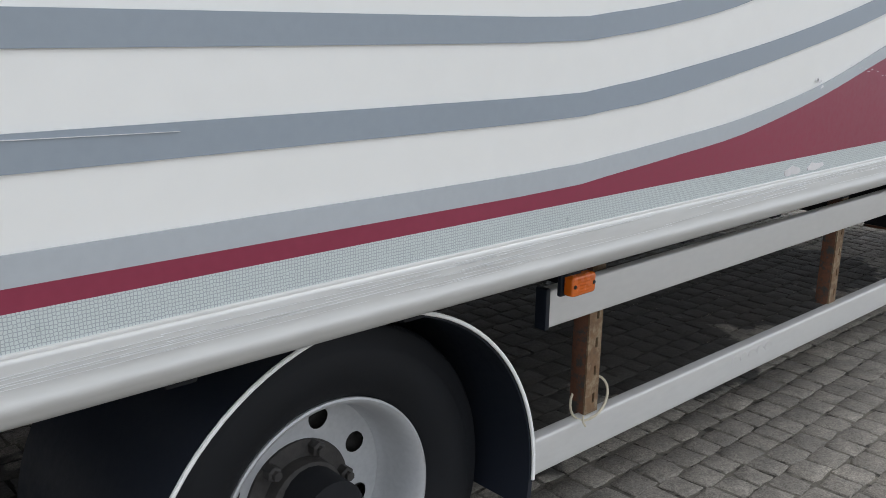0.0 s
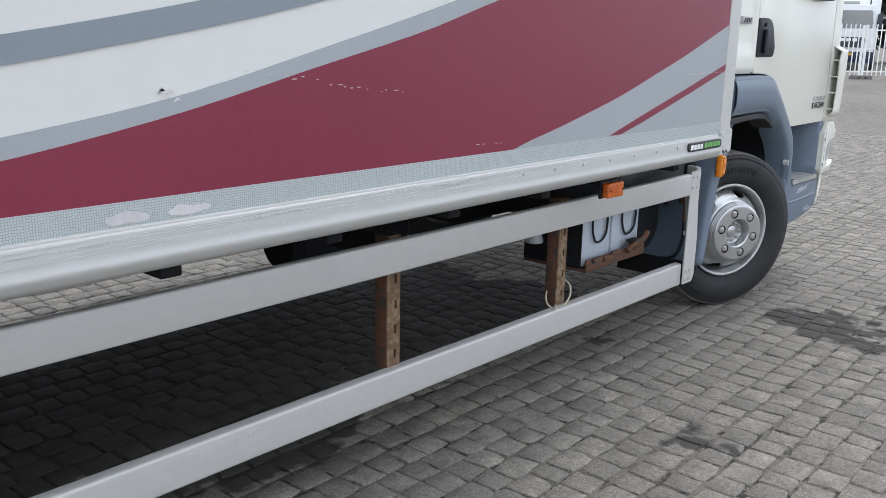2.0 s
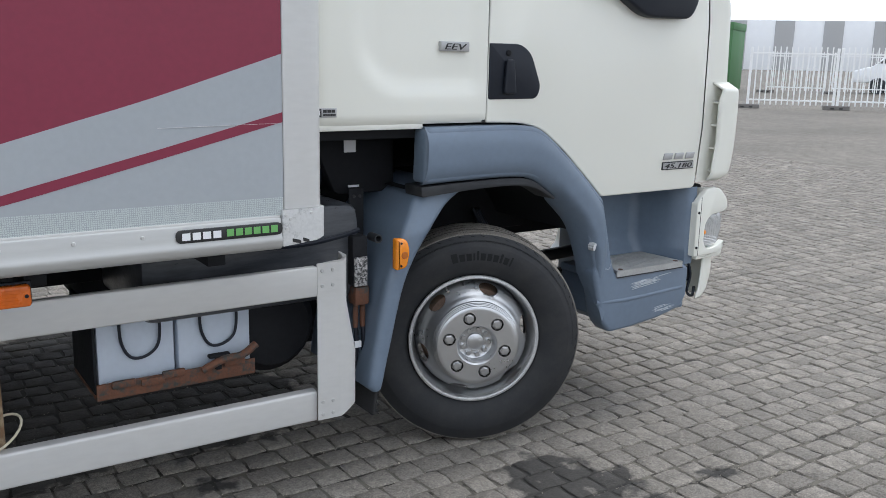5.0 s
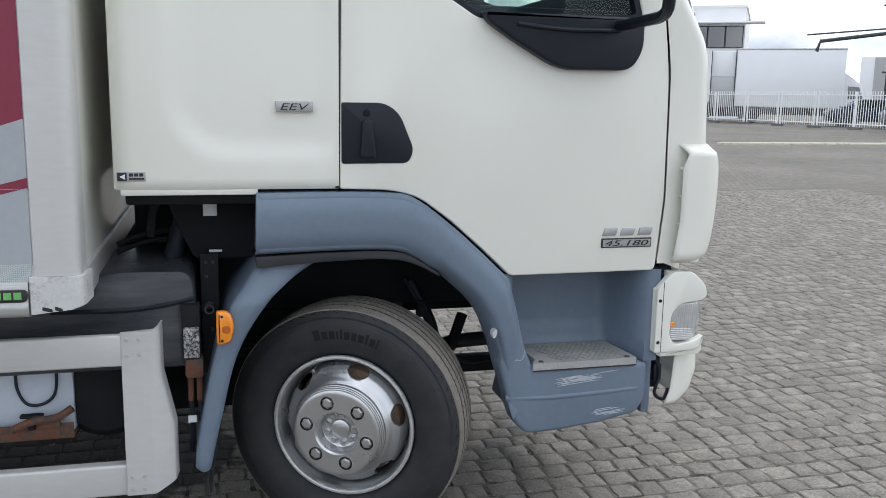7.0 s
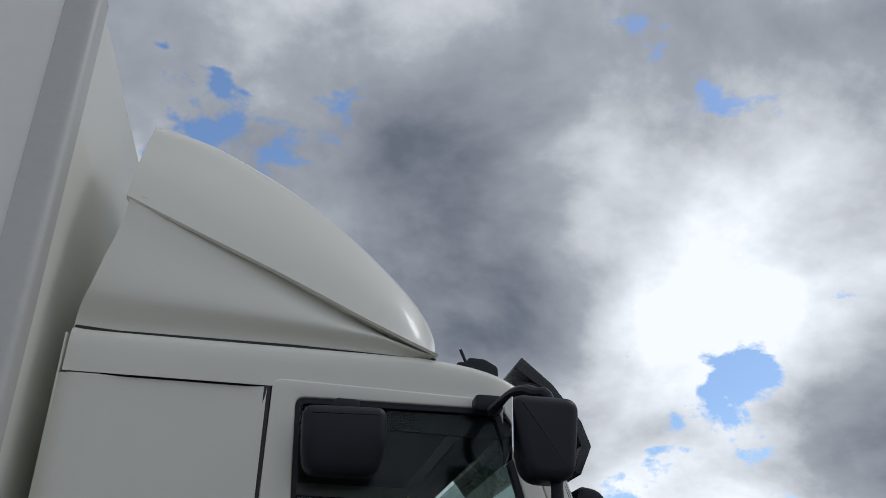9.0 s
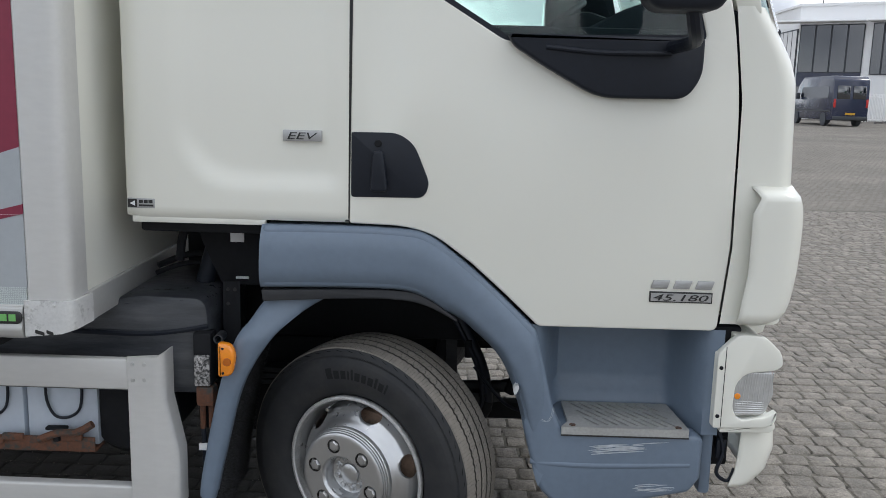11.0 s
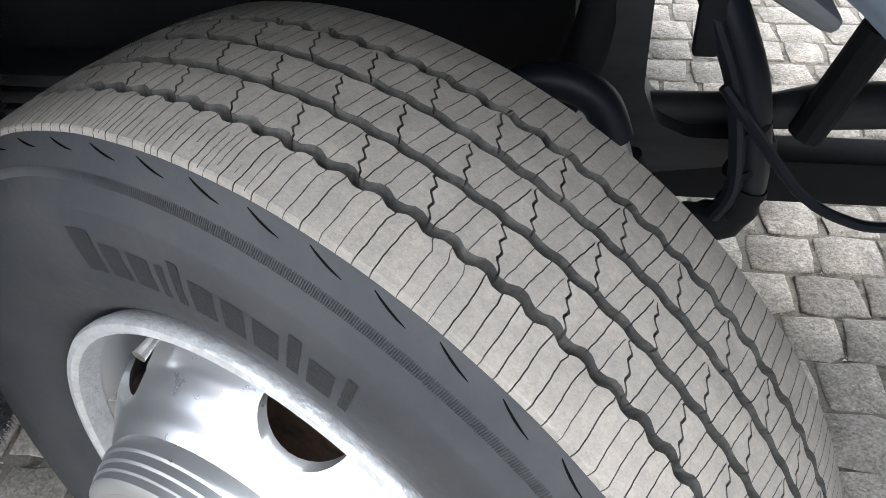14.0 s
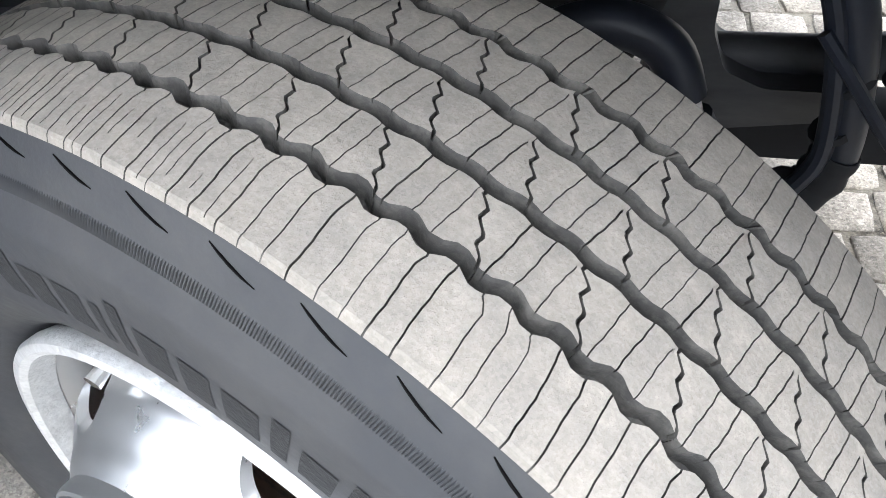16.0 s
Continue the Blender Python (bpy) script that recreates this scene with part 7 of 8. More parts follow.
    part("loose_wire", tube(smooth_line([(6.81, 1.46, 0.57), (6.83, 1.45, 0.50), (6.815, 1.45, 0.43), (6.85, 1.45, 0.405), (6.87, 1.46, 0.44)], 5), 0.006, 6), BLACK, truck)
    part("connector", box(6.812, 6.84, 1.455, 1.475, 0.47, 0.53, 0.004), BLACK, truck)
    part("dark_gap", box(6.775, 6.855, 1.45, 1.60, 0.81, 0.875, 0.01), DARK, truck)
    part("splash_panel", box(6.765, 6.80, 1.45, 2.2, 0.36, 0.86, 0.01), FENDER, truck)


build_front_corner()

# ---- the yard behind ----


def cube(x0, x1, y0, y1, z0, z1, bev=0.02):
    return box(x0, x1, y0, y1, z0, z1, bev, 1)


def local(x, y, dx, dy):
    """A frame at (x, y) on the ground with its x axis along (dx, dy)."""
    return pose(x, y, gz(x) - 0.011, 0, 0, math.degrees(math.atan2(dy, dx)))


def fence_panel(width, height):
    f = thing("fence", "white steel bar fence standing on concrete feet", "fence", "white yard fence")
    for x in (0.03, width - 0.03):
        part("post", cube(x - 0.035, x + 0.035, -0.03, 0.03, 0.10, height - 0.03, 0.005), FENCE_WHITE, f)
    for z in (0.24, height - 0.22):
        part("rail", cube(0.065, width - 0.065, -0.02, 0.02, z, z + 0.045, 0.004), FENCE_WHITE, f)
    n = int(width / 0.163)
    first = None
    for k in range(1, n):
        x = 0.03 + (width - 0.06) * k / n
        if first is None:
            first = part("bar", box(-0.017, 0.017, -0.035, -0.021, 0.13, height, 0), FENCE_WHITE, f, smooth=False)
            bar = first
        else:
            bar = new("bar", first.data)
            bar.parent = f
        bar.location = (x, 0, 0)
    return f


def concrete_foot():
    f = thing("concrete_block", "low grey concrete block under the white fence", "concrete block", "concrete fence feet")
    part("block", cube(-0.36, 0.36, -0.11, 0.11, 0.0, 0.13, 0.015), CONCRETE, f)
    for x in (-0.12, 0.12):
        part("slot", cube(x - 0.05, x + 0.05, -0.114, -0.10, 0.03, 0.075, 0.004), INK, f)
    return f


def build_fences():
    panel, foot = fence_panel(2.45, 1.8), concrete_foot()
    first = True
    for line in ([(26.1, 15.9), (38.6, 3.6)], [(34.7, 24.6), (34.3, 34.0), (33.3, 44.4), (31.5, 62.0)], [(38.0, 24.0), (43.5, 14.8)], [(17.2, 36.4), (19.3, 37.3)], [(29.5, 52.0), (37.0, 57.0)], [(2.0, 44.0), (12.0, 44.6)]):
        for (x0, y0), (x1, y1) in zip(line, line[1:]):
            d = math.hypot(x1 - x0, y1 - y0)
            n = max(1, round(d / 2.5))
            for k in range(n):
                x, y = x0 + (x1 - x0) * k / n, y0 + (y1 - y0) * k / n
                m = local(x, y, x1 - x0, y1 - y0)
                if first:
                    panel.matrix_world, foot.matrix_world, first = m, m, False
                    continue
                copy_thing(panel, m)
                copy_thing(foot, m)


build_fences()


def window_unit(parent, x0, x1, z0, z1, y, panes, bars=True):
    w = part("window", box(x0, x1, y - 0.02, y + 0.06, z0, z1, 0), FAR_GREY, parent, "dark framed window")
    step = (x1 - x0) / panes
    for k in range(panes):
        part("pane", box(x0 + step * k + 0.06, x0 + step * (k + 1) - 0.06, y - 0.045, y - 0.025, z0 + 0.06, z1 - 0.06, 0), FAR_GLASS, w)
    return w


def office_building():
    b = thing("office_building", "white two-storey office building with dark windows and flat canopies", "building", at=local(28.8, 62.8, 12.4, -8.5))
    part("wall", prism([(0.75, 0), (15.1, 0), (15.1, 12.9), (-6.9, 12.9)], 0, 7.70, "z"), RENDER_WHITE, b, smooth=False)
    part("roof_edge", prism([(0.69, -0.08), (15.18, -0.08), (15.18, 13.0), (-7.05, 13.0)], 7.702, 7.87, "z"), RENDER_WHITE, b, smooth=False)
    for x0, x1, z0, z1, n in ((0.85, 5.0, 3.2, 6.45, 4), (0.85, 5.0, 0.2, 2.3, 4), (5.5, 6.9, 3.1, 6.5, 2), (7.5, 9.3, 3.1, 6.5, 2), (11.4, 15.0, 4.95, 6.45, 3), (7.5, 9.3, 0.2, 2.6, 2)):
        window_unit(b, x0, x1, z0, z1, -0.06, n)
    for x0, x1 in ((-1.2, 5.2), (5.3, 7.1), (7.3, 9.5), (11.0, 16.4)):
        part("canopy", box(x0, x1, -1.3, -0.06, 6.55, 6.67, 0.03), RENDER_WHITE, b)
    part("spandrel", box(0.85, 5.0, -0.10, 0.0, 2.3, 3.2, 0), VAN_NAVY, b, "dark blue panel between the storeys")
    u, n = Vector((-0.510, 0.860)), Vector((-0.860, -0.510))
    base = Vector((0.75, 0.0))

    def slanted(d0, d1, z0, z1, out0, out1, name, mat, parent):
        c = [base + u * d0 + n * out0, base + u * d1 + n * out0, base + u * d1 + n * out1, base + u * d0 + n * out1]
        return part(name, prism([(p.x, p.y) for p in c], z0, z1, "z"), mat, parent, smooth=False)

    w = slanted(0.1, 4.6, 0.2, 6.2, -0.05, 0.06, "side_window", FAR_GREY, b)
    for k in range(4):
        slanted(0.2 + 1.1 * k, 1.18 + 1.1 * k, 3.2, 6.1, 0.07, 0.09, "pane", FAR_GLASS, w)
        slanted(0.2 + 1.1 * k, 1.18 + 1.1 * k, 0.3, 3.05, 0.07, 0.09, "pane", FAR_GLASS, w)
    w = slanted(7.5, 13.0, 0.5, 6.2, -0.05, 0.06, "side_window", FAR_GREY, b)
    for k in range(3):
        slanted(7.7 + 1.75 * k, 9.3 + 1.75 * k, 0.7, 6.0, 0.07, 0.09, "pane", FAR_GLASS, w)
    slanted(6.8, 13.6, 6.55, 6.67, 0.0, 1.6, "canopy", RENDER_WHITE, b)
    mast = part("roof_mast", tube([(1.7, 2, 7.8), (1.7, 2, 10.2)], 0.035, 6), FAR_GREY, b)
    part("mast_arm", tube([(1.25, 2, 10.15), (1.7, 2, 10.0)], 0.025, 6), FAR_GREY, mast)
    for z in (8.6, 8.9):
        part("mast_ball", lathe([(0, -0.1), (0.1, 0), (0, 0.1)], 8), FAR_GREY, mast).location = (1.7, 2, z)
    for x in (6.4, 10.5):
        lampm = part("roof_lamp", tube([(x, 2, 7.8), (x, 2, 8.6)], 0.04, 6), FAR_GREY, b)
        part("lamp_head", box(x - 0.3, x + 0.1, 1.9, 2.1, 8.6, 8.72, 0.02), FAR_GREY, lampm)
    for x in (0.6, 4.0):
        part("roof_vent", box(x, x + 0.9, 2, 3, 7.85, 8.07, 0.03), FAR_GREY, b)


office_building()


def wheel_far(parent, x, y, r=0.36):
    w = part("wheel", lathe([(0, 0.10), (r * 0.55, 0.10), (r * 0.62, 0.06), (r * 0.9, 0.11), (r, 0.06), (r, -0.12), (0, -0.12)], 20), FAR_GREY, parent)
    w.location = (x, y, r)
    return w


def navy_van():
    v = thing("navy_van", "dark navy panel van parked by the building", "van", at=local(26.55, 46.3, -0.1, 6.0))
    side = rounded([(0, 0.45), (0, 1.5), (0.08, 2.45), (0.35, 2.66), (4.1, 2.62), (4.7, 2.2), (5.15, 1.4), (5.75, 1.1), (5.85, 0.5), (5.6, 0.32), (0.1, 0.32)], 0.12)
    part("body", prism(side, -0.95, 0.95, bev=0.06), VAN_NAVY, v)
    for y in (-0.97, 0.97):
        part("side_window", prism(rounded([(0.6, 1.5), (3.7, 1.5), (4.3, 1.5), (4.15, 2.05), (0.6, 2.1)], 0.08), min(y, y * 0.98), max(y, y * 0.98)), FAR_GLASS, v)
        part("side_trim", box(0.2, 5.2, y - 0.01, y + 0.01, 0.78, 0.86, 0), FAR_GREY, v)
    for y in (-0.42, 0.42):
        part("rear_window", box(-0.02, 0.05, y - 0.34, y + 0.34, 1.45, 2.15, 0.02), FAR_GLASS, v)
    for y in (-0.86, 0.86):
        part("tail_lamp", box(-0.02, 0.08, y - 0.06, y + 0.06, 1.0, 1.45, 0.02), RED_LENS, v)
    part("number_plate", box(-0.03, 0.0, -0.26, 0.26, 0.62, 0.73, 0), YELLOW, v)
    part("rear_bumper", box(-0.1, 0.12, -0.92, 0.92, 0.35, 0.55, 0.04), FAR_GREY, v)
    for x in (1.05, 4.8):
        for y in (-0.86, 0.86):
            wheel_far(v, x, y)
    for y in (-1.08, 1.08):
        part("door_mirror", box(4.35, 4.5, y - 0.1, y + 0.1, 1.4, 1.75, 0.03), FAR_GREY, v)


navy_van()


def white_box_lorry():
    v = thing("white_box_lorry", "plain white box lorry parked behind the fence", "truck", at=local(34.45, 44.35, 4.6, -3.3))
    part("box_body", box(0, 5.75, 0, 2.4, 0.95, 4.14, 0.04), CLEAN_WHITE, v)
    part("roof_edge", box(-0.02, 5.77, -0.03, 2.43, 4.141, 4.21, 0.02), ALU_DULL, v)
    part("rear_door", box(-1.35, -0.06, 0.1, 0.16, 0.9, 2.6, 0.02), BADGE, v, "grey open rear door")
    part("tail_lift", box(-1.35, -0.06, 0.18, 2.2, 2.62, 4.05, 0.02), CLEAN_WHITE, v)
    part("door_rail", box(-1.40, -1.352, 0.06, 0.14, 0.9, 4.1, 0.01), FAR_GREY, v)
    part("door_frame", box(-0.06, -0.01, -0.02, 0.08, 0.95, 4.14, 0.01), FAR_GREY, v)
    cab = prism(rounded([(5.75, 0.5), (7.2, 0.5), (7.25, 1.2), (6.95, 1.4), (6.55, 2.25), (6.3, 2.5), (5.75, 2.9)], 0.1), 0.2, 2.2, bev=0.04)
    part("cab", cab, CLEAN_WHITE, v)
    part("cab_window", prism([(5.95, 1.45), (6.75, 1.45), (6.5, 2.1), (5.95, 2.15)], 0.17, 0.21), FAR_GLASS, v)
    part("chassis", box(-0.5, 6.8, 0.5, 1.9, 0.5, 0.9, 0.02), FAR_GREY, v)
    for x in (0.9, 6.3):
        wheel_far(v, x, 0.25, 0.4)
        wheel_far(v, x, 2.15, 0.4)


white_box_lorry()


def parked_car(x, y, dx, dy, paint, label):
    v = thing("parked_car", label, "car", "cars parked behind the fence", at=local(x, y, dx, dy))
    low = rounded([(0.05, 0.30), (0.0, 0.62), (0.12, 0.88), (0.95, 0.98), (3.5, 1.0), (4.15, 0.92), (4.22, 0.60), (4.15, 0.30)], 0.10)
    part("body", prism(low, -0.85, 0.85, bev=0.07), paint, v)
    part("cabin", prism(rounded([(0.75, 0.96), (1.55, 1.42), (3.2, 1.44), (3.95, 0.98)], [0.05, 0.2, 0.2, 0.05]), -0.70, 0.70, bev=0.08), paint, v)
    for s_ in (-1, 1):
        part("side_window", prism([(1.15, 1.02), (1.65, 1.35), (3.1, 1.37), (3.55, 1.02)], 0.69 * s_ if s_ > 0 else -0.715, 0.715 if s_ > 0 else -0.69), FAR_GLASS, v)
        part("headlamp", box(0.0, 0.14, 0.62 * s_ - 0.14, 0.62 * s_ + 0.14, 0.64, 0.78, 0.02), LENS, v)
        part("tail_lamp", box(4.12, 4.25, 0.66 * s_ - 0.12, 0.66 * s_ + 0.12, 0.70, 0.86, 0.02), RED_LENS, v)
        for xw in (0.85, 3.35):
            wheel_far(v, xw, 0.80 * s_, 0.31)


SILVER_CAR = make_mat("grey_car_paint", (0.22, 0.23, 0.25), 0.3, metal=0.4, var=0.04, scale=2)
BLACK_CAR = make_mat("black_car_paint", (0.012, 0.013, 0.018), 0.22, var=0.05, coat=0.4)
for x, y, dx, dy, paint, label in ((34.6, 49.5, 0.9, -0.45, BLACK_CAR, "black hatchback parked behind the white fence"), (36.0, 38.4, 0.85, -0.5, VAN_NAVY, "dark blue hatchback parked behind the white fence"), (36.6, 35.2, 0.8, -0.6, SILVER_CAR, "grey hatchback parked behind the white fence"), (37.2, 32.0, 0.8, -0.6, BLACK_CAR, "black hatchback parked behind the white fence")):
    parked_car(x, y, dx, dy, paint, label)


def facing_truck():
    v = thing("facing_truck", "white cab-over truck with box body facing the yard", "truck", at=local(41.6, 13.2, 0.30, -0.95))
    part("box_body", box(-0.15, 2.35, 1.9, 8.0, 0.9, 3.62, 0.04), CLEAN_WHITE, v)
    part("cab", prism(rounded([(0.0, 0.55), (2.2, 0.55), (2.2, 2.2), (2.08, 2.72), (0.12, 2.72), (0.0, 2.2)], 0.1), 0, 1.7, bev=0.05), CLEAN_WHITE, v)
    part("windscreen", prism(rounded([(0.12, 1.75), (2.08, 1.75), (2.0, 2.48), (0.2, 2.48)], 0.08), -0.03, 0.01), FAR_GLASS, v)
    g = part("grille", prism(rounded([(0.35, 0.95), (1.85, 0.95), (1.9, 1.38), (0.3, 1.38)], 0.06), -0.04, 0.01), FAR_GREY, v)
    for k in range(4):
        part("maker_block", box(0.62 + 0.24 * k, 0.8 + 0.24 * k, -0.06, -0.04, 1.2, 1.33, 0.01), CLEAN_WHITE, g)
    part("bumper", box(-0.05, 2.25, -0.12, 0.02, 0.32, 0.78, 0.05), make_mat("dark_blue_bumper", (0.015, 0.02, 0.05), 0.5), v)
    part("number_plate", box(0.85, 1.38, -0.14, -0.12, 0.62, 0.73, 0), YELLOW, v)
    for x in (0.18, 1.85):
        part("headlamp", box(x, x + 0.22, -0.14, -0.10, 0.8, 0.95, 0.02), LENS, v)
        part("roof_lamp", box(x, x + 0.06, 0.1, 0.2, 2.72, 2.95, 0.01), FAR_GREY, v)
    part("roof_board", box(0.75, 1.45, 0.1, 0.2, 2.73, 2.86, 0.02), BADGE, v)
    for x in (-0.22, 2.2):
        part("door_mirror", box(x, x + 0.22, -0.1, 0.05, 1.75, 2.35, 0.04), FAR_GREY, v)
    for x in (0.0, 2.2):
        w = wheel_far(v, x, 0.9, 0.42)
        w.rotation_euler = (0, 0, radians(90))


facing_truck()


def tall_white_van():
    v = thing("tall_white_van", "tall white panel van with a high rounded roof", "van", at=local(41.6, 22.2, 2.6, -5.4))
    side = rounded([(0.0, 0.5), (0.05, 1.0), (0.9, 1.25), (1.65, 2.1), (2.3, 2.62), (6.6, 2.6), (6.7, 0.5)], 0.18)
    part("body", prism(side, 0, 2.0, bev=0.08), CLEAN_WHITE, v)
    part("side_window", prism([(1.05, 1.35), (2.7, 1.35), (2.7, 1.95), (1.75, 1.95)], -0.02, 0.01), FAR_GLASS, v)
    for x in (1.1, 5.3):
        wheel_far(v, x, 0.06)
        wheel_far(v, x, 1.94)
    part("roof_rack", tube([(3.3, 0.1, 2.6), (3.3, 0.1, 3.0), (6.2, 0.1, 3.0), (6.2, 0.1, 2.6)], 0.04, 6), FAR_GREY, v)
    t = thing("flatbed_trailer", "white and grey trailer frame behind the fence", "trailer", at=local(45.0, 17.6, 2.4, -5.0))
    part("bed", box(0, 3.6, 0, 2.0, 0.8, 1.1, 0.03), CLEAN_WHITE, t)
    part("front_board", box(0, 0.1, 0, 2.0, 1.1, 2.4, 0.02), CLEAN_WHITE, t)
    for x in (0.9, 2.6):
        wheel_far(t, x, 0.1)


tall_white_van()


def yard_hut():
    c = thing("green_site_hut", "green site hut with white framed windows", "site hut", at=local(34.1, 30.4, 0.80, -1.65))
    part("wall", box(0, 6.0, 0, 2.5, 0.08, 2.95, 0.03), CONTAINER_GREEN, c)
    part("top_rail", box(-0.03, 6.03, -0.04, 2.54, 2.72, 3.05, 0.02), CONTAINER_GREEN, c)
    for x in (0.75, 1.7, 3.4):
        w = part("window", box(x, x + 0.8, -0.05, 0.0, 1.35, 2.35, 0.01), FENCE_WHITE, c)
        part("pane", box(x + 0.07, x + 0.73, -0.06, -0.045, 1.42, 2.28, 0), FAR_GLASS, w)
    part("notice", box(2.0, 2.6, -0.06, 0.0, 0.95, 1.02, 0), FENCE_WHITE, c)
    m = thing("loading_crane", "dark lorry-mounted crane with a folded arm", "crane", at=local(38.4, 36.6, 1, -0.2))
    part("column", tube([(0, 0, 0), (0, 0, 2.6), (0.25, 0.1, 5.0)], 0.24, 10), FAR_GREY, m)
    part("arm", tube([(0.2, 0, 4.75), (-3.6, 0.6, 4.25), (-3.75, 0.62, 3.75)], 0.09, 8), FAR_GREY, m)
    part("thin_arm", tube([(0.2, 0, 4.95), (-4.3, 0.6, 4.55)], 0.04, 6), FAR_GREY, m)
    w = thing("white_tractor_unit", "white tractor unit beside the crane", "truck", at=local(39.2, 35.4, 1, -0.6))
    part("cab", box(0, 2.2, 0, 2.3, 0.6, 3.9, 0.12), CLEAN_WHITE, w)
    part("tail_lamp", box(1.9, 2.1, -0.04, 0.02, 3.2, 3.6, 0.02), RED_LENS, w)
    part("yellow_box", box(-1.0, -0.2, 0, 0.8, 0.4, 1.2, 0.03), YELLOW, w)
    wheel_far(w, 0.6, 0.1, 0.45)
    e = thing("small_excavator", "orange excavator far behind the fence", "excavator", at=local(66, 32, 1, 0))
    part("body", box(0, 3, 0, 2.4, 0.8, 2.6, 0.1), YELLOW, e)
    part("boom", tube([(0, 1.2, 1.8), (1.4, 1.2, 3.9), (2.6, 1.2, 2.9)], 0.16, 8), RUST, e)
    sign = thing("direction_sign", "small blue sign with a white arrow by the far fence", "sign", at=local(63.1, 30.8, 0.465, -0.885))
    part("sign_post", tube([(0, 0.03, 0), (0, 0.03, 1.7)], 0.03, 8), FENCE_WHITE, sign)
    plate = part("sign_plate", box(-0.28, 0.28, 0, 0.02, 1.42, 1.98, 0.005), make_mat("blue_sign_face", (0.02, 0.13, 0.45), 0.4, var=0.05), sign)
    part("arrow", prism([(-0.18, 1.66), (0.02, 1.66), (0.02, 1.58), (0.19, 1.70), (0.02, 1.82), (0.02, 1.74), (-0.18, 1.74)], -0.012, -0.002), FENCE_WHITE, plate)


yard_hut()


def street_things():
    for x, y, h in ((44.7, 16.0, 11.0), (60.0, 62.0, 9.0), (78, 72, 9)):
        lamp = thing("street_lamp", "dark steel lamp post with a small head", "street lamp", "yard lamps", at=local(x, y, 1, 0))
        part("pole", tube([(0, 0, 0), (0, 0, h)], [0.13, 0.08], 10), FAR_GREY, lamp)
        part("lamp_head", box(-0.9, 0.9, -0.1, 0.1, h, h + 0.12, 0.03), FAR_GREY, lamp)
        part("camera_box", box(-0.5, -0.1, -0.08, 0.08, 3.55, 3.7, 0.02), FAR_GREY, lamp)
    k = part("kerb_island", box(20.2, 38.0, 22.45, 22.85, 0.02, 0.19, 0.04), KERB_PAINT, None)
    tagged(k, "low weathered yellowish kerb edging in the yard", "kerb", kind="structure")
    hall = thing("warehouse", "long low warehouse with grey and white wall panels", "building", at=local(120, 92, 0.62, -0.78))
    part("wall", box(-30, 110, 0, 30, 0, 7.6, 0.05), CLEAN_WHITE, hall)
    for i in range(20):
        part("wall_panel", box(-28 + 7 * i, -25.2 + 7 * i, -0.15, 0, 0.1, 7.5, 0), BADGE, hall)
    lorry = thing("blue_and_white_lorry", "white lorry with blue and yellow bands seen through the gap", "truck", at=local(4.0, 50, 1, 0))
    part("box_body", box(0, 9, 0, 2.4, 0.9, 3.3, 0.03), CLEAN_WHITE, lorry)
    part("blue_band", box(0, 9, -0.03, 0.0, 3.0, 4.0, 0), VAN_NAVY, lorry)
    part("yellow_band", box(0, 9, -0.04, 0.0, 2.6, 2.98, 0), YELLOW, lorry)
    for x in (1.2, 7.5):
        wheel_far(lorry, x, 0.1, 0.45)


street_things()


def conifer(x, y, h, seed):
    rnd = random.Random(seed)
    t = thing("conifer_tree", "tall dark green conifer behind the trucks", "tree", "dark conifers", at=local(x, y, 1, 0))
    part("trunk", tube([(0, 0, 0), (0.05, 0, h * 0.5), (0, 0.05, h * 0.95)], [0.22, 0.13, 0.03], 8), BARK, t)
    bm = bmesh.new()
    for i in range(5200):
        z = h * (0.10 + 0.9 * rnd.random() ** 1.2)
        r = (1 - z / h) ** 0.8 * h * 0.19 * (0.25 + 0.75 * rnd.random() ** 0.6) * (0.8 + 0.35 * math.sin(z * 4.1 + seed)) + 0.12
        a = rnd.uniform(0, 2 * math.pi)
        c = Vector((r * math.cos(a), r * math.sin(a), z - 0.25 * r))
        s = rnd.uniform(0.10, 0.24)
        d = Vector((math.cos(a), math.sin(a), rnd.uniform(-0.6, 0.1))).normalized() * s * 1.7
        e = d.orthogonal().normalized() * s * 0.6
        f = d.cross(e).normalized() * s * 0.5
        bm.faces.new([bm.verts.new(p) for p in (c - d * 0.4 + e, c - d * 0.4 - e, c + d)])
        bm.faces.new([bm.verts.new(p) for p in (c - d * 0.4 + f, c - d * 0.4 - f, c + d)])
    part("crown", bm, LEAF, t, smooth=False)
    return t


for i, (x, y, h) in enumerate(((52.5, 17.6, 12), (56, 15.6, 14), (56, 11.5, 13), (54, 8.5, 12))):
    conifer(x, y, h, 20 + i)


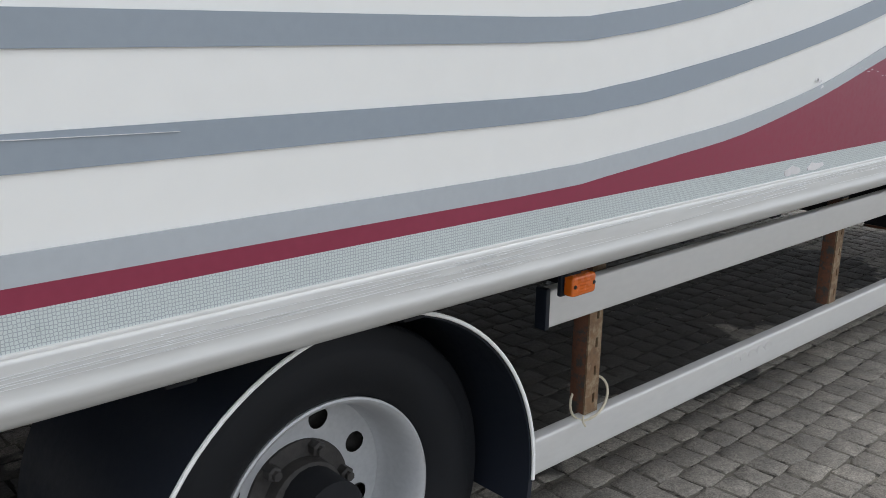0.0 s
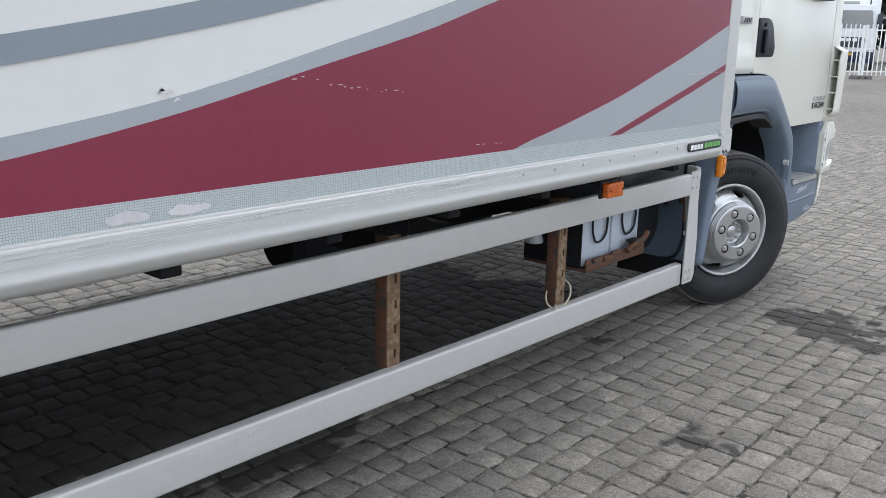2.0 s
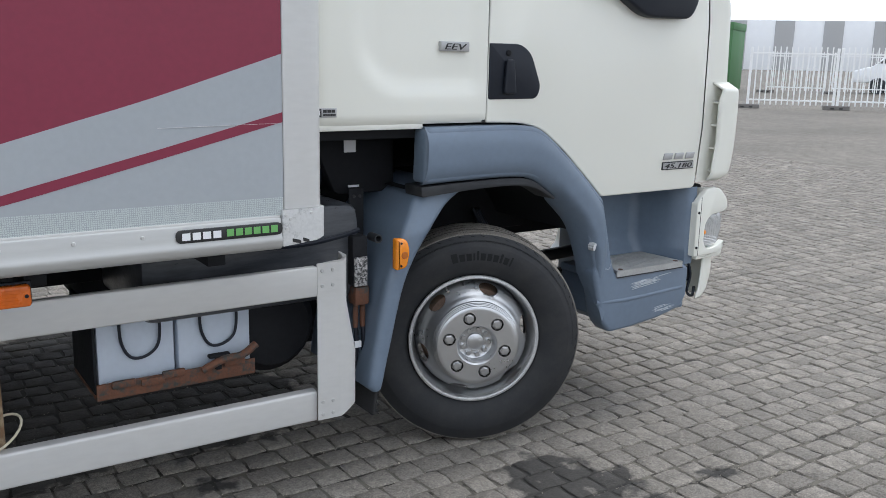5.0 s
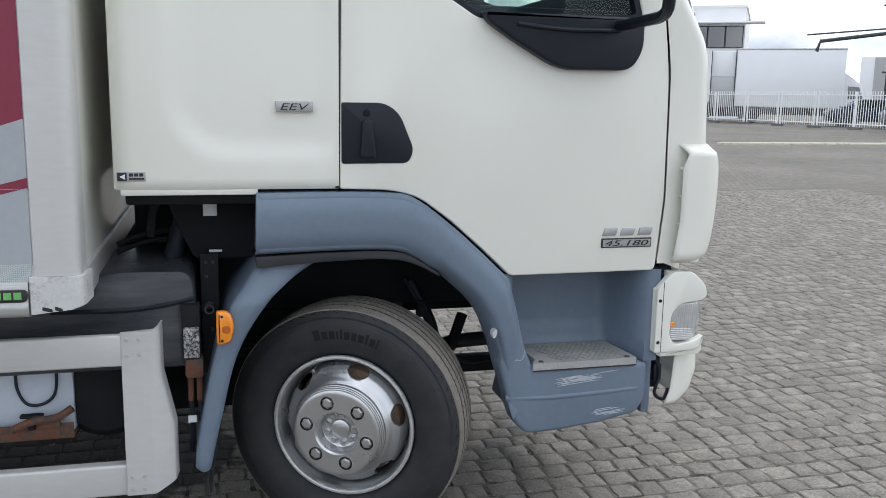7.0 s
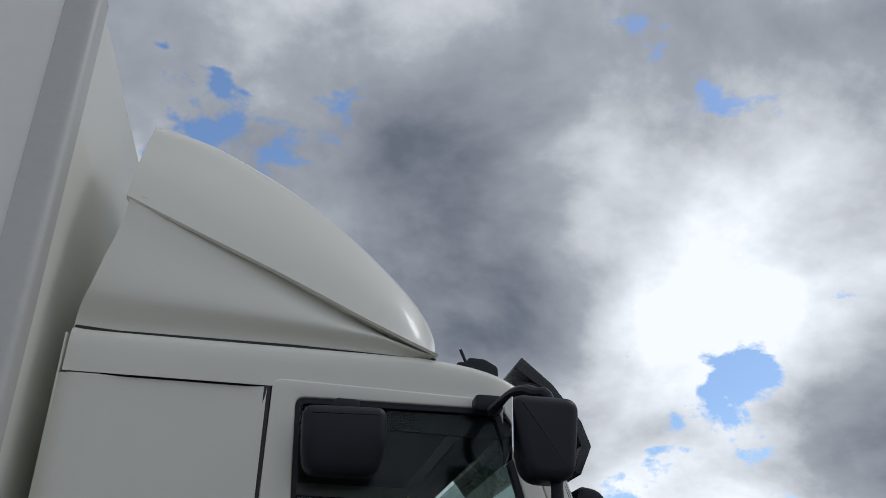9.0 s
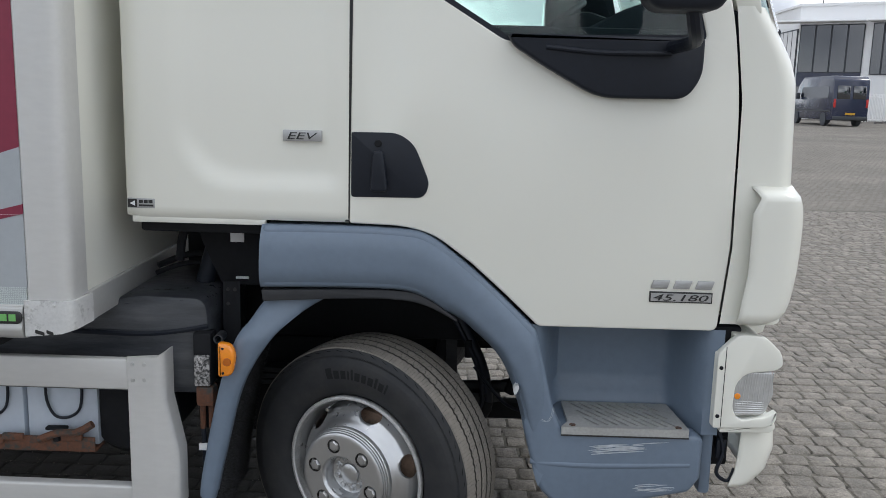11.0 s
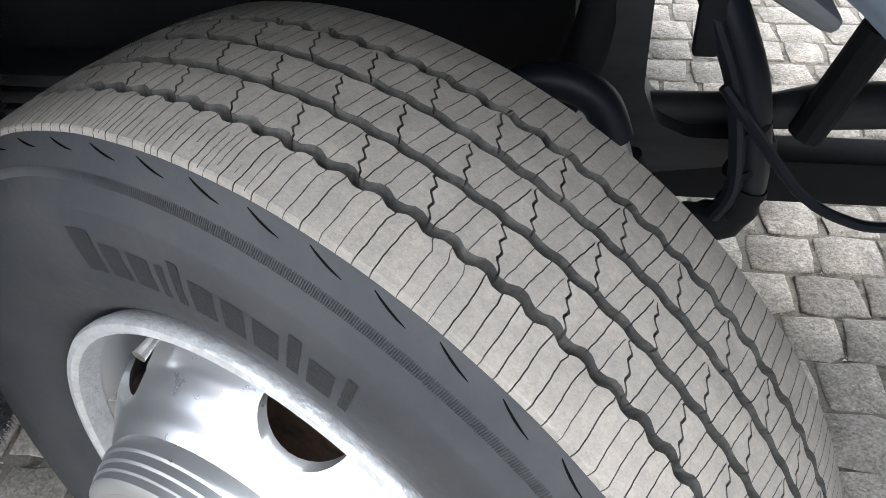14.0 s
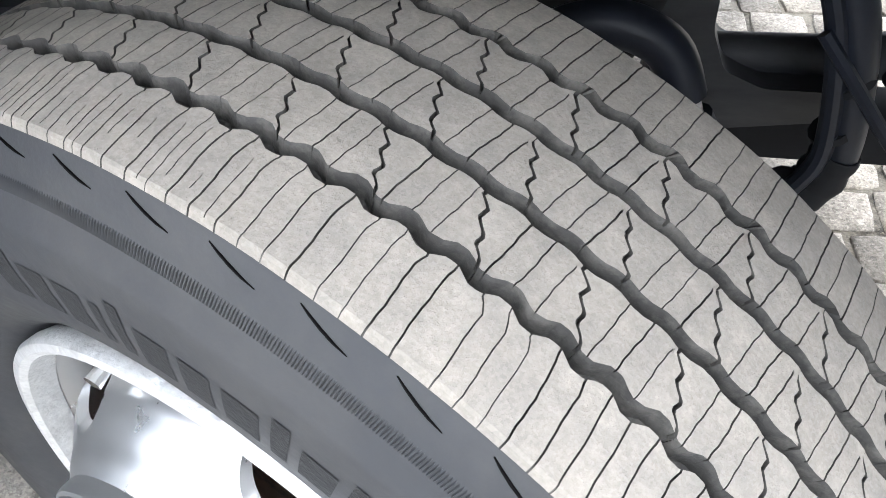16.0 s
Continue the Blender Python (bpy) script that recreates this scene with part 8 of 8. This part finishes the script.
def far_wood():
    rnd = random.Random(8)
    bm = bmesh.new()
    for i in range(5200):
        a = radians(rnd.uniform(8, 100))
        d = rnd.uniform(190, 230)
        x, y = d * math.cos(a), d * math.sin(a)
        hh = 5.5 + 3.5 * noise.noise((a * 9, 0.3, 0)) + 2.5 * noise.noise((a * 40, 4.0, 0))
        z = gz(x) + hh * rnd.random() ** 0.6
        s = rnd.uniform(0.5, 1.3)
        n = Vector((rnd.uniform(-1, 1), rnd.uniform(-1, 1), rnd.uniform(-1, 1))).normalized()
        u = n.orthogonal().normalized() * s
        v = n.cross(u).normalized() * s
        c = Vector((x, y, z))
        bm.faces.new([bm.verts.new(p) for p in (c + u, c + v, c - u, c - v)])
    ob = mesh_object("far_wood", bm, LEAF, smooth=False)
    tagged(ob, "far line of dark green trees along the horizon", "trees", kind="stuff")


far_wood()

# ---- paving stones: last, in one bond along the truck ----


def build_paving():
    rnd = np.random.RandomState(3)
    bx, by = 0.110, 0.105
    near = (4.78, 7.10, 0.95, 2.33)
    stones = []
    for j in range(int(14.0 / by)):
        y = -3.0 + by * j
        wave = 0.008 * math.sin(j * 0.7)
        x, i = -2.0 + (j % 2) * bx / 2 + rnd.uniform(-0.04, 0.04), 0
        while x < 15.0:
            w = bx * rnd.uniform(0.80, 1.22)
            stones.append((x + w / 2, y + wave + 0.007 * math.sin(i * 0.35 + j * 0.2) + rnd.uniform(-0.004, 0.004), w / bx))
            x, i = x + w, i + 1
    NR = 10
    shared = []
    for k in range(18):
        jx, jy = bx / 2 - 0.0004 - 0.0024 * rnd.rand(), by / 2 - 0.0004 - 0.0024 * rnd.rand()
        ring = []
        for u, v in ((-0.35, -1), (0.35, -1), (1, -1), (1, -0.1), (1, 1), (0.35, 1), (-0.35, 1), (-1, 1), (-1, 0.1), (-1, -1)):
            cut = rnd.uniform(0.001, 0.006) if abs(u * v) == 1 else 0.0
            ring.append((u * (jx - cut) + rnd.uniform(-0.0038, 0.0034), v * (jy - cut) + rnd.uniform(-0.0038, 0.0034)))
        vs = [(px, py, -0.016) for px, py in ring]
        for px, py in ring:
            q = rnd.uniform(0.0005, 0.0025) / math.hypot(px, py)
            vs.append((px * (1 - q), py * (1 - q), rnd.uniform(-0.0058, -0.0016)))
        for px, py in ring:
            q = rnd.uniform(0.003, 0.010) / math.hypot(px, py)
            vs.append((px * (1 - q), py * (1 - q), rnd.uniform(-0.0012, 0.0006)))
        vs.append((rnd.uniform(-0.02, 0.02), rnd.uniform(-0.02, 0.02), rnd.uniform(-0.001, 0.0014)))
        fs = []
        for i in range(NR):
            j = (i + 1) % NR
            fs += [(i, j, NR + j, NR + i), (NR + i, NR + j, 2 * NR + j, 2 * NR + i), (2 * NR + i, 2 * NR + j, 3 * NR)]
        me = bpy.data.meshes.new("paving_stone")
        me.from_pydata(vs, [], fs)
        me.materials.append(PAVER)
        me.shade_smooth()
        me.set_sharp_from_angle(angle=radians(50))
        shared.append((me, np.array(vs), fs))
    V, F = [], []
    size = 3 * NR + 1
    for x, y, wx in stones:
        me, vs, fs = shared[rnd.randint(18)]
        z = gz(x) + rnd.uniform(-0.0016, 0.0016)
        tx, ty, rz = rnd.uniform(-0.02, 0.02), rnd.uniform(-0.02, 0.02), rnd.uniform(-0.05, 0.05)
        if near[0] < x < near[1] and near[2] < y < near[3]:
            ob = new("paving_stone", me)
            ob.parent = ground
            ob.matrix_world = Matrix.Translation((x, y, z)) @ Euler((tx, ty, rz)).to_matrix().to_4x4() @ Matrix.Diagonal((wx, 1, 1, 1))
        else:
            c, s_ = math.cos(rz), math.sin(rz)
            p = vs * np.array([wx, 1, 1])
            q = np.stack([c * p[:, 0] - s_ * p[:, 1] + x, s_ * p[:, 0] + c * p[:, 1] + y, p[:, 2] + z - p[:, 0] * ty + p[:, 1] * tx], -1)
            b = len(V) * size
            V.append(q)
            F += [tuple(a + b for a in f) for f in fs]
    me = bpy.data.meshes.new("paving")
    me.from_pydata(np.concatenate(V).tolist(), [], F)
    me.materials.append(PAVER)
    me.shade_smooth()
    me.set_sharp_from_angle(angle=radians(50))
    ob = new("paving", me)
    ob.parent = ground
    tagged(ob, "worn grey-brown paving stones in running bond", kind="stuff")
    # grit and leaf litter in the joints
    bm = bmesh.new()
    r2 = random.Random(6)
    for i in range(14000):
        x, y = r2.uniform(3.5, 8.5), r2.uniform(0.4, 3.4)
        if r2.random() < 0.75:
            y = -3.0 + by * (round((y + 3.0) / by) + 0.5) + r2.gauss(0, 0.007)
        s = r2.uniform(0.0007, 0.0026)
        z = -0.0034 + s * 0.4
        vs = [bm.verts.new((x + s * r2.uniform(-1, 1) + dx * s, y + dy * s, z + dz * s)) for dx, dy, dz in ((-1, -0.6, 0), (1, -0.5, 0), (0, 1, 0), (0.1, 0, 1.3))]
        for f in ((0, 1, 3), (1, 2, 3), (2, 0, 3)):
            bm.faces.new([vs[k] for k in f])
    ob = mesh_object("joint_grit", bm, make_mat("pale_grit", (0.30, 0.27, 0.22), 0.9, var=0.3, scale=80, per_piece=0.5), smooth=False)
    tagged(ob, "pale grit lying in the paving joints", "grit", kind="stuff")
    leaf = part("dry_leaf", grid_mesh([0, 0.012, 0.024], [0, 0.02, 0.045], lambda x, z: (x, z, 0.003 + 0.004 * math.sin(x * 200))), make_mat("dry_leaf_yellow", (0.42, 0.36, 0.16), 0.8, var=0.2), None)
    leaf.matrix_world = pose(5.62, 0.52, gz(5.6) + 0.003, 0, 0, 30)
    tagged(leaf, "small dry yellow leaf lying on the paving", "leaf")


build_paving()
